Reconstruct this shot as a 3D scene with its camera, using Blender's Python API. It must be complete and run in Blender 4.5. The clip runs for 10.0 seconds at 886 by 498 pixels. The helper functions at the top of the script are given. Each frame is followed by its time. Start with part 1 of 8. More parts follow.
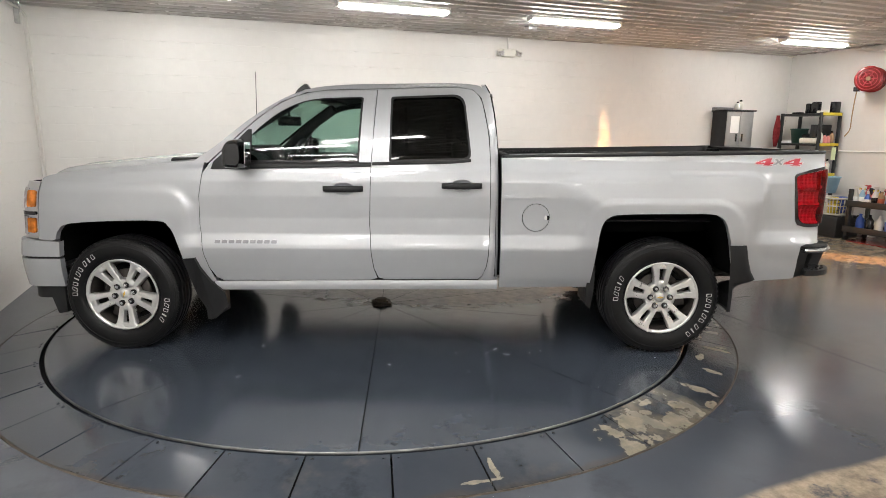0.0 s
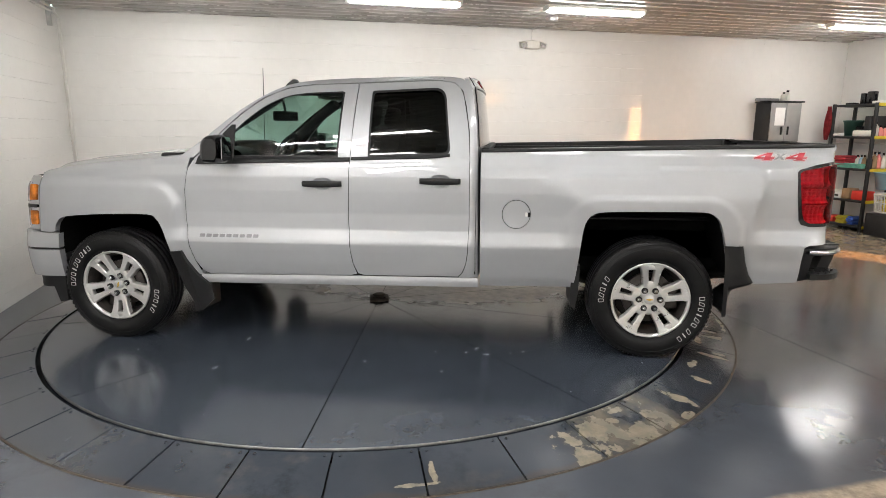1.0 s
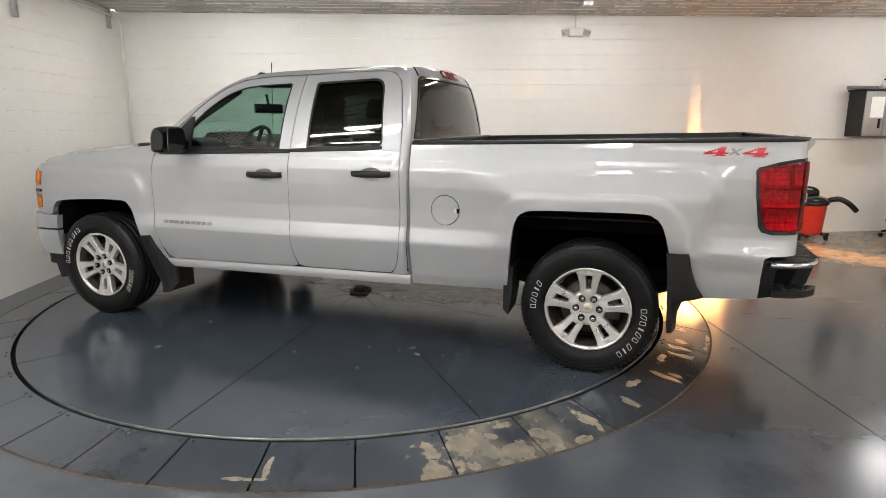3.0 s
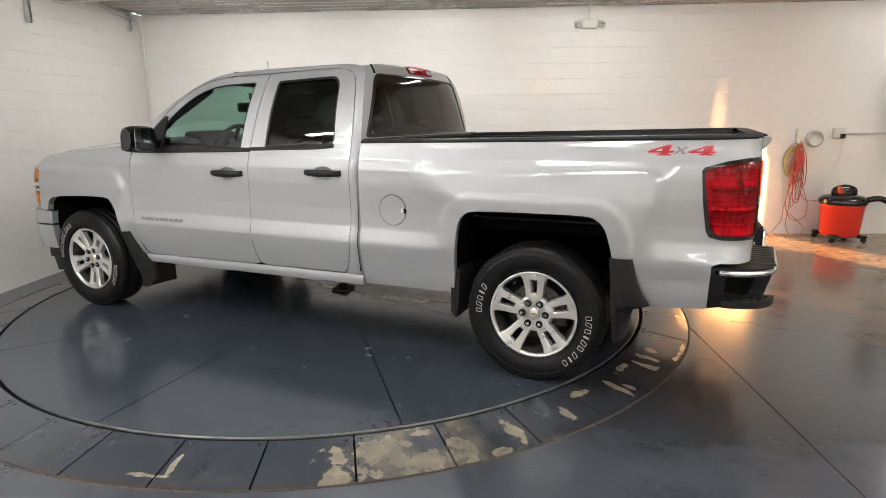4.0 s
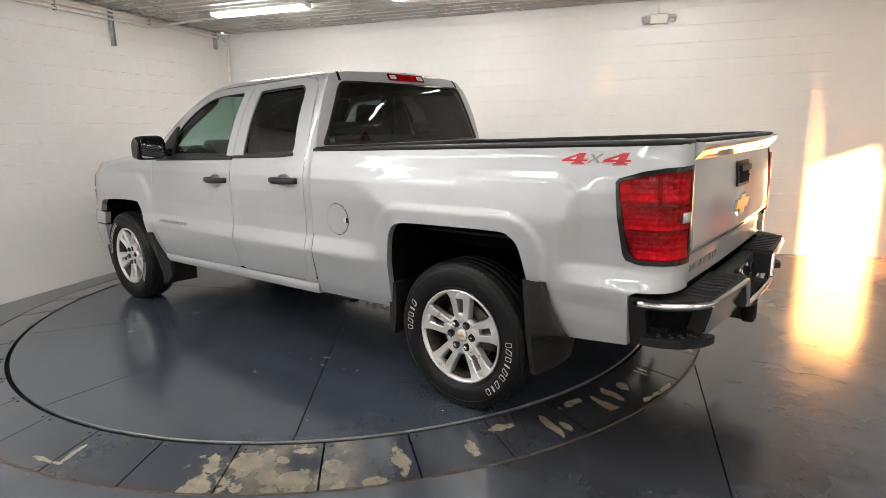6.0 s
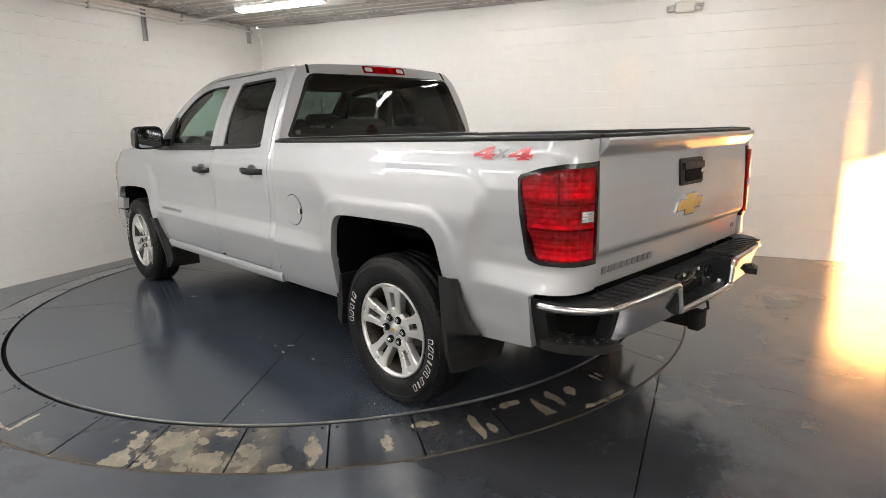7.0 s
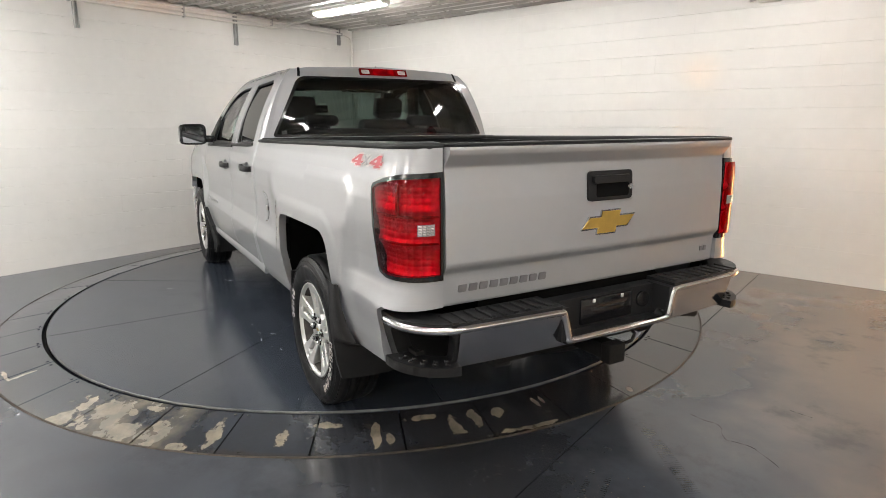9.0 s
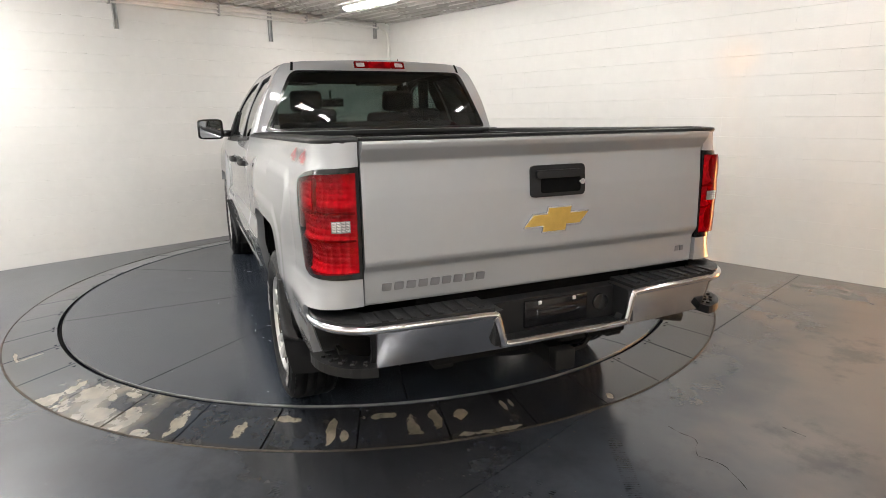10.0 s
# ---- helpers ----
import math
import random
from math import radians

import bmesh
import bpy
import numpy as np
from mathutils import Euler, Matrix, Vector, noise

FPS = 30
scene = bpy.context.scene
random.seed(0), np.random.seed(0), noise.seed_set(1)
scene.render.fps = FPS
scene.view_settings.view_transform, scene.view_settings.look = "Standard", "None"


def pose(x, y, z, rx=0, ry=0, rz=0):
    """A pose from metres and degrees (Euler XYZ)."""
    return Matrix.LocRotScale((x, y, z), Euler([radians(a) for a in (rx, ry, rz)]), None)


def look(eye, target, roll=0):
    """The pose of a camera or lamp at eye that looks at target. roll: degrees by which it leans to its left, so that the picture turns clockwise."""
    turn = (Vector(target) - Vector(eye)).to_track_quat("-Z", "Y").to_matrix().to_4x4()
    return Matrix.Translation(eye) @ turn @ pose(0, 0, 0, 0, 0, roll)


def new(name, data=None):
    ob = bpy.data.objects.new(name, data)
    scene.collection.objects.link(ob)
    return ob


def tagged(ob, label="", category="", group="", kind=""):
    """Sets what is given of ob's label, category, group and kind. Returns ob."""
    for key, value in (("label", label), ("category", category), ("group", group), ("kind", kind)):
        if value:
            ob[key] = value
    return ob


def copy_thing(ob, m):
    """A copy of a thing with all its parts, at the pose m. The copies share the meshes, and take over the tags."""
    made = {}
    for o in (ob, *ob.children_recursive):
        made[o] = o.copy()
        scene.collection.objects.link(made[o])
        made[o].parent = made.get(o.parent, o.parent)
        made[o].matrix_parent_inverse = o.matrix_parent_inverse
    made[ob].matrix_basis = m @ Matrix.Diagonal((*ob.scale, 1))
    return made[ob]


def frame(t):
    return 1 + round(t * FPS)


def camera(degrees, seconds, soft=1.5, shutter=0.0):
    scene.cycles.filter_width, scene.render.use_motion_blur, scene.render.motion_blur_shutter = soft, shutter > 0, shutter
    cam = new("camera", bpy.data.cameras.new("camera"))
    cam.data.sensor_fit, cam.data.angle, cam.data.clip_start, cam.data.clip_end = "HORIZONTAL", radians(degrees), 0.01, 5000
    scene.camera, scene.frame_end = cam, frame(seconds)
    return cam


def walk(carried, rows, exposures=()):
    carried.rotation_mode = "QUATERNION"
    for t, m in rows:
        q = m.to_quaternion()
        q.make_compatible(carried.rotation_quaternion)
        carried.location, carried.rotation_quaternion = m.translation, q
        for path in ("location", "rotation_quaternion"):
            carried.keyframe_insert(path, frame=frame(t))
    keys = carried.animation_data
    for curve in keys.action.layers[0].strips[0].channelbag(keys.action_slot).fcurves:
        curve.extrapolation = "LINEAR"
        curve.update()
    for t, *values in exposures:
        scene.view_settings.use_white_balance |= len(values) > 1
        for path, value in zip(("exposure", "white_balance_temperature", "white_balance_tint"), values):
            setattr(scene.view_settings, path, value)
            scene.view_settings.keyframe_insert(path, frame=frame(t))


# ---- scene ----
cam = camera(74.2, 10.0, soft=0.35)
PATH = [
    (0, (0.285, -4.933, 1.51), (0.264, -2.97, 1.128), 0.2),
    (0.5, (0.488, -4.837, 1.523), (0.383, -2.88, 1.126), -0.5),
    (1, (0.812, -4.826, 1.509), (0.597, -2.878, 1.109), -0.1),
    (1.5, (1.097, -4.742, 1.49), (0.771, -2.809, 1.092), -0.6),
    (2, (1.386, -4.637, 1.518), (0.948, -2.726, 1.12), -1.0),
    (2.5, (1.732, -4.558, 1.519), (1.182, -2.678, 1.117), -0.8),
    (2.7, (1.831, -4.507, 1.489), (1.261, -2.634, 1.078), -0.6),
    (3.8, (2.492, -4.196, 1.494), (1.725, -2.399, 1.068), -0.0),
    (4, (2.606, -4.106, 1.501), (1.807, -2.324, 1.069), -0.6),
    (4.5, (2.851, -3.91, 1.507), (1.961, -2.174, 1.065), -0.8),
    (5, (3.145, -3.74, 1.495), (2.13, -2.07, 1.068), -0.8),
    (5.5, (3.349, -3.514, 1.478), (2.21, -1.923, 1.061), -1.4),
    (5.7, (3.423, -3.441, 1.484), (2.249, -1.876, 1.071), -1.2),
    (6.8, (3.911, -2.961, 1.451), (2.568, -1.532, 1.055), -1.5),
    (7, (4.042, -2.842, 1.464), (2.652, -1.466, 1.045), -0.9),
    (7.5, (4.27, -2.606, 1.481), (2.803, -1.312, 1.067), -0.8),
    (8, (4.365, -2.352, 1.474), (2.808, -1.164, 1.066), -0.8),
    (8.5, (4.527, -2.13, 1.473), (2.901, -1.04, 1.062), 0.0),
    (9, (4.693, -1.878, 1.489), (3.002, -0.896, 1.066), -0.1),
    (9.5, (4.733, -1.628, 1.487), (2.999, -0.733, 1.048), -0.7),
    (10, (4.865, -1.354, 1.487), (3.074, -0.584, 1.041), -0.8),
]
walk(cam, [(t, look(eye, target, roll)) for t, eye, target, roll in PATH], [(0.0, 4.36), (2.0, 4.31), (4.5, 4.26), (5.5, 4.28), (7.0, 4.34), (9.0, 4.45), (10.0, 4.49)])

from mathutils import geometry

# ---- light ----
ROOM_A = 21.0                      # the room's back wall runs at this angle to the truck
ROOM = pose(-4.368, 1.747, 0, 0, 0, ROOM_A)   # room frame: u along the back wall, v into it, z up
FLOOR_Z, CEIL_Z = -0.045, 2.875
ROOM_U, ROOM_V = 11.4, -10.4       # right wall and front wall

world = bpy.data.worlds.new("world")
scene.world = world
world.use_nodes = True
sky = world.node_tree.nodes.new("ShaderNodeTexSky")
sky.sky_type, sky.sun_disc = "NISHITA", False
sky.sun_elevation = radians(4.2)
background = world.node_tree.nodes["Background"]
background.inputs["Strength"].default_value = 0.05
world.node_tree.links.new(sky.outputs[0], background.inputs["Color"])

sun_way = ROOM.to_3x3() @ Vector((math.cos(radians(-59.5)), math.sin(radians(-59.5)), math.tan(radians(4.2))))
sky.sun_rotation = math.atan2(sun_way.x, sun_way.y)
sun = new("sun", bpy.data.lights.new("sun", "SUN"))
sun.data.energy, sun.data.angle, sun.data.color = 5.0, radians(1.3), (1.0, 0.45, 0.13)
sun.matrix_world = look(sun_way * 30, (0, 0, 0))
LAMP_GLOW = 2.6


# ---- materials ----
def mat(name, color, rough=0.5, metal=0.0, coat=0.0, coat_rough=0.03, noise_scale=0.0, spread=0.1, bump=0.0, bump_scale=60.0,
        spec=0.5, rough_spread=0.0, island=0.0):
    m = bpy.data.materials.new(name)
    m.use_nodes = True
    nt = m.node_tree
    b = nt.nodes["Principled BSDF"]
    b.inputs["Base Color"].default_value = (*color, 1)
    b.inputs["Roughness"].default_value = rough
    b.inputs["Metallic"].default_value = metal
    b.inputs["Coat Weight"].default_value = coat
    b.inputs["Coat Roughness"].default_value = coat_rough
    b.inputs["Specular IOR Level"].default_value = spec
    geo = nt.nodes.new("ShaderNodeNewGeometry")
    if noise_scale:
        big = nt.nodes.new("ShaderNodeTexNoise")
        big.inputs["Scale"].default_value, big.inputs["Detail"].default_value = noise_scale, 6
        nt.links.new(geo.outputs["Position"], big.inputs["Vector"])
        fine = nt.nodes.new("ShaderNodeTexNoise")
        fine.inputs["Scale"].default_value, fine.inputs["Detail"].default_value = noise_scale * 11, 3
        nt.links.new(geo.outputs["Position"], fine.inputs["Vector"])
        add = nt.nodes.new("ShaderNodeMath")
        add.operation = "MULTIPLY_ADD"
        add.inputs[1].default_value = 0.4
        nt.links.new(fine.outputs[0], add.inputs[0])
        nt.links.new(big.outputs[0], add.inputs[2])
        ramp = nt.nodes.new("ShaderNodeMapRange")
        ramp.inputs["From Min"].default_value, ramp.inputs["From Max"].default_value = 0.45, 0.95
        ramp.inputs["To Min"].default_value, ramp.inputs["To Max"].default_value = 1 - spread, 1 + spread
        nt.links.new(add.outputs[0], ramp.inputs[0])
        mul = nt.nodes.new("ShaderNodeVectorMath")
        mul.operation = "SCALE"
        mul.inputs[0].default_value = color
        nt.links.new(ramp.outputs[0], mul.inputs["Scale"])
        nt.links.new(mul.outputs[0], b.inputs["Base Color"])
        if rough_spread:
            rr = nt.nodes.new("ShaderNodeMapRange")
            rr.inputs["From Min"].default_value, rr.inputs["From Max"].default_value = 0.45, 0.95
            rr.inputs["To Min"].default_value, rr.inputs["To Max"].default_value = max(0.02, rough - rough_spread), rough + rough_spread
            nt.links.new(add.outputs[0], rr.inputs[0])
            nt.links.new(rr.outputs[0], b.inputs["Roughness"])
    if bump:
        n = nt.nodes.new("ShaderNodeTexNoise")
        n.inputs["Scale"].default_value, n.inputs["Detail"].default_value = bump_scale, 4
        nt.links.new(geo.outputs["Position"], n.inputs["Vector"])
        bp = nt.nodes.new("ShaderNodeBump")
        bp.inputs["Strength"].default_value, bp.inputs["Distance"].default_value = bump, 0.004
        nt.links.new(n.outputs[0], bp.inputs["Height"])
        nt.links.new(bp.outputs[0], b.inputs["Normal"])
    return m


def chain(nt, op, a, b=None, c=None):
    """A math node whose inputs are sockets or numbers."""
    n = nt.nodes.new("ShaderNodeMath")
    n.operation = op
    for i, v in enumerate((a, b, c)):
        if v is None:
            continue
        if isinstance(v, (int, float)):
            n.inputs[i].default_value = v
        else:
            nt.links.new(v, n.inputs[i])
    return n.outputs[0]


def noise_at(nt, pos, scale, detail=5, rough=0.5):
    n = nt.nodes.new("ShaderNodeTexNoise")
    n.inputs["Scale"].default_value, n.inputs["Detail"].default_value, n.inputs["Roughness"].default_value = scale, detail, rough
    nt.links.new(pos, n.inputs["Vector"])
    return n.outputs[0]


def step(nt, x, lo, hi):
    n = nt.nodes.new("ShaderNodeMapRange")
    n.interpolation_type = "SMOOTHSTEP"
    n.inputs["From Min"].default_value, n.inputs["From Max"].default_value = lo, hi
    nt.links.new(x, n.inputs[0])
    return n.outputs[0]


def blend(nt, fac, a, b):
    n = nt.nodes.new("ShaderNodeMix")
    n.data_type = "RGBA"
    nt.links.new(fac, n.inputs[0])
    for i, v in ((6, a), (7, b)):
        if isinstance(v, tuple):
            n.inputs[i].default_value = (*v, 1)
        else:
            nt.links.new(v, n.inputs[i])
    return n.outputs[2]


CENTRE = (-0.328, 0.212)           # the turntable's centre
# worn places on the turntable's ring: angle, radius, half width in degrees, half depth
RING_CHIPS = [(-57.2, 2.82, 2.3, 0.12), (-53.6, 2.74, 2.5, 0.11), (-50.6, 2.70, 0.8, 0.025), (-48.9, 2.86, 1.8, 0.08), (-48.2, 2.64, 1.4, 0.022),
              (-45.3, 2.73, 1.0, 0.06), (-39.0, 2.80, 0.7, 0.12), (-44.7, 2.90, 0.8, 0.04), (-41.2, 2.89, 1.2, 0.025), (-31.8, 2.79, 0.6, 0.08),
              (-26.6, 2.68, 1.7, 0.022), (-22.2, 2.77, 0.4, 0.10), (-20.9, 2.79, 0.4, 0.11), (-17.3, 2.67, 1.9, 0.020), (-13.8, 2.76, 0.7, 0.09), (-11.4, 2.73, 0.6, 0.07), (-8.6, 2.71, 0.7, 0.04),
              (-3.4, 2.71, 0.25, 0.05), (-2.4, 2.70, 0.22, 0.05), (-8.6, 2.885, 1.6, 0.020), (-4.6, 2.893, 2.4, 0.014), (8.9, 2.87, 0.5, 0.03),
              (-72.6, 2.74, 0.30, 0.075), (-74.6, 2.84, 1.9, 0.012)]


def painted_floor(name, paint, bare, mode):
    """Glossy floor paint worn through to bare concrete or steel. mode: floor, table or ring."""
    m = bpy.data.materials.new(name)
    m.use_nodes = True
    nt = m.node_tree
    b = nt.nodes["Principled BSDF"]
    geo = nt.nodes.new("ShaderNodeNewGeometry")
    pos = geo.outputs["Position"]
    sep = nt.nodes.new("ShaderNodeSeparateXYZ")
    nt.links.new(pos, sep.inputs[0])
    dx, dy = chain(nt, "SUBTRACT", sep.outputs[0], CENTRE[0]), chain(nt, "SUBTRACT", sep.outputs[1], CENTRE[1])
    ang = chain(nt, "ARCTAN2", dy, dx)
    rad = chain(nt, "SQRT", chain(nt, "ADD", chain(nt, "MULTIPLY", dx, dx), chain(nt, "MULTIPLY", dy, dy)))
    broad, mid, fine = noise_at(nt, pos, 1.1, 6), noise_at(nt, pos, 4.5, 8, 0.6), noise_at(nt, pos, 45, 4)
    b.inputs["Specular IOR Level"].default_value = 0.75
    if mode == "floor":
        du, dv = chain(nt, "SUBTRACT", sep.outputs[0], -4.368), chain(nt, "SUBTRACT", sep.outputs[1], 1.747)
        c, s = math.cos(radians(ROOM_A)), math.sin(radians(ROOM_A))
        u = chain(nt, "ADD", chain(nt, "MULTIPLY", du, c), chain(nt, "MULTIPLY", dv, s))
        v = chain(nt, "ADD", chain(nt, "MULTIPLY", du, -s), chain(nt, "MULTIPLY", dv, c))
        wob = chain(nt, "MULTIPLY", chain(nt, "SUBTRACT", broad, 0.5), 2.4)
        far = step(nt, chain(nt, "ADD", chain(nt, "ADD", u, chain(nt, "MULTIPLY", v, 0.55)), wob), 7.0, 8.0)
        near = chain(nt, "MULTIPLY", step(nt, chain(nt, "ADD", chain(nt, "MULTIPLY", v, -1), chain(nt, "MULTIPLY", wob, 0.05)), 6.17, 6.22), step(nt, chain(nt, "ADD", u, wob), 3.3, 4.0))
        warm_dust = chain(nt, "MULTIPLY", step(nt, chain(nt, "ADD", chain(nt, "ADD", u, chain(nt, "MULTIPLY", v, 0.55)), wob), 4.4, 5.9), 0.85)
        wear = chain(nt, "MAXIMUM", far, near)
        spots = step(nt, mid, 0.72, 0.75)
        wear = chain(nt, "MAXIMUM", wear, chain(nt, "MULTIPLY", spots, 0.35))
        wear = chain(nt, "MULTIPLY", wear, step(nt, mid, 0.30, 0.42))
    elif mode == "table":
        hx, hy = chain(nt, "SUBTRACT", sep.outputs[0], 0.25), chain(nt, "SUBTRACT", sep.outputs[1], 0.75)
        d = chain(nt, "SQRT", chain(nt, "ADD", chain(nt, "MULTIPLY", chain(nt, "MULTIPLY", hx, hx), 0.22), chain(nt, "MULTIPLY", hy, hy)))
        zone = step(nt, chain(nt, "ADD", d, chain(nt, "MULTIPLY", chain(nt, "SUBTRACT", mid, 0.5), 0.9)), 0.75, 0.45)
        flecks = chain(nt, "MULTIPLY", step(nt, noise_at(nt, pos, 19, 6, 0.7), 0.765, 0.78), 0.8)
        wear = chain(nt, "MAXIMUM", chain(nt, "MULTIPLY", zone, 0.8), flecks)
    else:
        deg = chain(nt, "MULTIPLY", ang, 57.2958)
        lay = nt.nodes.new("ShaderNodeCombineXYZ")    # wear runs in strokes from the rim inwards
        nt.links.new(chain(nt, "MULTIPLY", ang, 3.4), lay.inputs[0])
        nt.links.new(chain(nt, "MULTIPLY", rad, 1.1), lay.inputs[1])
        brushed = lay.outputs[0]
        field = None
        for a, r, wa, wr in RING_CHIPS:
            p, q = chain(nt, "DIVIDE", chain(nt, "SUBTRACT", deg, a), wa), chain(nt, "DIVIDE", chain(nt, "SUBTRACT", rad, r), wr)
            d = chain(nt, "ADD", chain(nt, "MULTIPLY", p, p), chain(nt, "MULTIPLY", q, q))
            field = d if field is None else chain(nt, "MINIMUM", field, d)
        ragged = chain(nt, "MULTIPLY", chain(nt, "SUBTRACT", noise_at(nt, brushed, 7.0, 6, 0.56), 0.5), 9.0)
        wear = step(nt, chain(nt, "SUBTRACT", chain(nt, "SUBTRACT", 1.0, field), ragged), -0.1, 0.45)
        wear = chain(nt, "MULTIPLY", wear, chain(nt, "ADD", 0.45, chain(nt, "MULTIPLY", step(nt, noise_at(nt, pos, 13, 6, 0.7), 0.3, 0.55), 0.5)))
        thin = chain(nt, "MULTIPLY", step(nt, noise_at(nt, pos, 3.4, 7, 0.6), 0.55, 0.75), 0.12)
        wear = chain(nt, "MAXIMUM", wear, thin)
        rubbed = chain(nt, "MULTIPLY", step(nt, chain(nt, "ABSOLUTE", chain(nt, "ADD", deg, 50.0)), 9.0, 5.0), step(nt, noise_at(nt, brushed, 3.2, 6, 0.6), 0.38, 0.58))
        wear = chain(nt, "MAXIMUM", wear, chain(nt, "MULTIPLY", rubbed, 0.62))
    paint_c = blend(nt, step(nt, broad, 0.3, 0.7), tuple(0.90 * k for k in paint), tuple(1.12 * k for k in paint))
    paint_c = blend(nt, chain(nt, "MULTIPLY", step(nt, mid, 0.3, 0.9), 0.5), paint_c, tuple(1.3 * k for k in paint))
    if mode == "ring":      # dirt along the outer edge
        dirt = chain(nt, "MULTIPLY", step(nt, chain(nt, "ADD", rad, chain(nt, "MULTIPLY", chain(nt, "SUBTRACT", mid, 0.5), 0.12)), 2.875, 2.908), 0.5)
        paint_c = blend(nt, dirt, paint_c, (0.052, 0.042, 0.033))
        darker_arc = chain(nt, "MULTIPLY", step(nt, chain(nt, "ADD", deg, chain(nt, "MULTIPLY", chain(nt, "SUBTRACT", mid, 0.5), 40.0)), -48.0, -12.0), chain(nt, "ADD", 0.35, chain(nt, "MULTIPLY", fine, 0.7)))
        paint_c = blend(nt, darker_arc, paint_c, (0.019, 0.016, 0.014))   # much darker past a ramp from -48 to -12 degrees
    if mode == "floor":     # brown dust towards the doorway, with the wall's warm reflection painted in
        paint_c = blend(nt, warm_dust, paint_c, (0.178, 0.140, 0.110))
    if mode == "floor":     # darkened patch beside the turntable: the truck's dark reflection painted in
        pu, pv = chain(nt, "DIVIDE", chain(nt, "SUBTRACT", u, 5.55), 0.95), chain(nt, "DIVIDE", chain(nt, "ADD", v, 4.75), 0.62)
        dark_patch = chain(nt, "ADD", chain(nt, "SQRT", chain(nt, "ADD", chain(nt, "MULTIPLY", pu, pu), chain(nt, "MULTIPLY", pv, pv))), chain(nt, "MULTIPLY", chain(nt, "SUBTRACT", mid, 0.5), 1.1))
        paint_c = blend(nt, chain(nt, "MULTIPLY", step(nt, dark_patch, 1.45, 0.45), 0.75), paint_c, (0.017, 0.016, 0.016))
    if mode == "floor":     # black tyre marks with a tread
        for u0, v0, u1, v1, w in ((6.18, -4.28, 6.36, -5.1, 0.016), (6.26, -4.30, 6.45, -5.1, 0.016), (5.30, -5.12, 6.05, -5.36, 0.045), (6.15, -3.75, 6.75, -4.35, 0.04), (6.5, -5.2, 6.9, -6.3, 0.05)):
            ln = math.hypot(u1 - u0, v1 - v0)
            ex, ey = (u1 - u0) / ln, (v1 - v0) / ln
            along = chain(nt, "ADD", chain(nt, "MULTIPLY", chain(nt, "SUBTRACT", u, u0), ex), chain(nt, "MULTIPLY", chain(nt, "SUBTRACT", v, v0), ey))
            off = chain(nt, "ADD", chain(nt, "MULTIPLY", chain(nt, "SUBTRACT", u, u0), -ey), chain(nt, "MULTIPLY", chain(nt, "SUBTRACT", v, v0), ex))
            off = chain(nt, "ABSOLUTE", chain(nt, "ADD", off, chain(nt, "MULTIPLY", chain(nt, "MULTIPLY", along, along), 0.08)))
            mark = chain(nt, "MULTIPLY", step(nt, off, w, w * 0.7), chain(nt, "MULTIPLY", step(nt, along, 0.0, 0.1), step(nt, along, ln, ln - 0.15)))
            tread = step(nt, chain(nt, "SINE", chain(nt, "MULTIPLY", along, 420.0)), -0.9, 0.4)
            mark = chain(nt, "MULTIPLY", chain(nt, "MULTIPLY", mark, tread), chain(nt, "MULTIPLY", step(nt, noise_at(nt, pos, 14, 6, 0.7), 0.42, 0.62), 0.7))
            paint_c = blend(nt, mark, paint_c, tuple(0.3 * k for k in paint))
    # old dark stains, and small pale scratches and chips
    stain = chain(nt, "MULTIPLY", step(nt, noise_at(nt, pos, 2.1, 9, 0.68), 0.52, 0.66), {"floor": 0.36, "table": 0.15, "ring": 0.6}[mode])
    paint_c = blend(nt, stain, paint_c, tuple(0.45 * k for k in paint))
    chip = chain(nt, "MULTIPLY", step(nt, noise_at(nt, pos, 27, 5, 0.75), 0.705, 0.72), step(nt, noise_at(nt, pos, 1.7, 3), 0.48, 0.62))
    paint_c = blend(nt, chain(nt, "MULTIPLY", chip, 0.5), paint_c, tuple(4.0 * k for k in paint))
    bare_c = blend(nt, step(nt, noise_at(nt, pos, 11, 7, 0.7), 0.3, 0.7), tuple(0.6 * k for k in bare), tuple(1.25 * k for k in bare))
    nt.links.new(blend(nt, wear, paint_c, bare_c), b.inputs["Base Color"])
    rough = chain(nt, "ADD", chain(nt, "MULTIPLY", step(nt, mid, 0.25, 0.85), 0.08), {"floor": 0.145, "table": 0.15, "ring": 0.12}[mode])
    rough = chain(nt, "ADD", rough, chain(nt, "MULTIPLY", wear, 0.06 if mode == "floor" else 0.22))
    nt.links.new(rough, b.inputs["Roughness"])
    bp = nt.nodes.new("ShaderNodeBump")
    bp.inputs["Strength"].default_value, bp.inputs["Distance"].default_value = 0.25, 0.004
    height = chain(nt, "SUBTRACT", chain(nt, "ADD", chain(nt, "MULTIPLY", fine, 0.26 if mode == "floor" else 0.12), chain(nt, "MULTIPLY", mid, 0.10)), chain(nt, "MULTIPLY", wear, 0.35))
    nt.links.new(height, bp.inputs["Height"])
    nt.links.new(bp.outputs[0], b.inputs["Normal"])
    return m


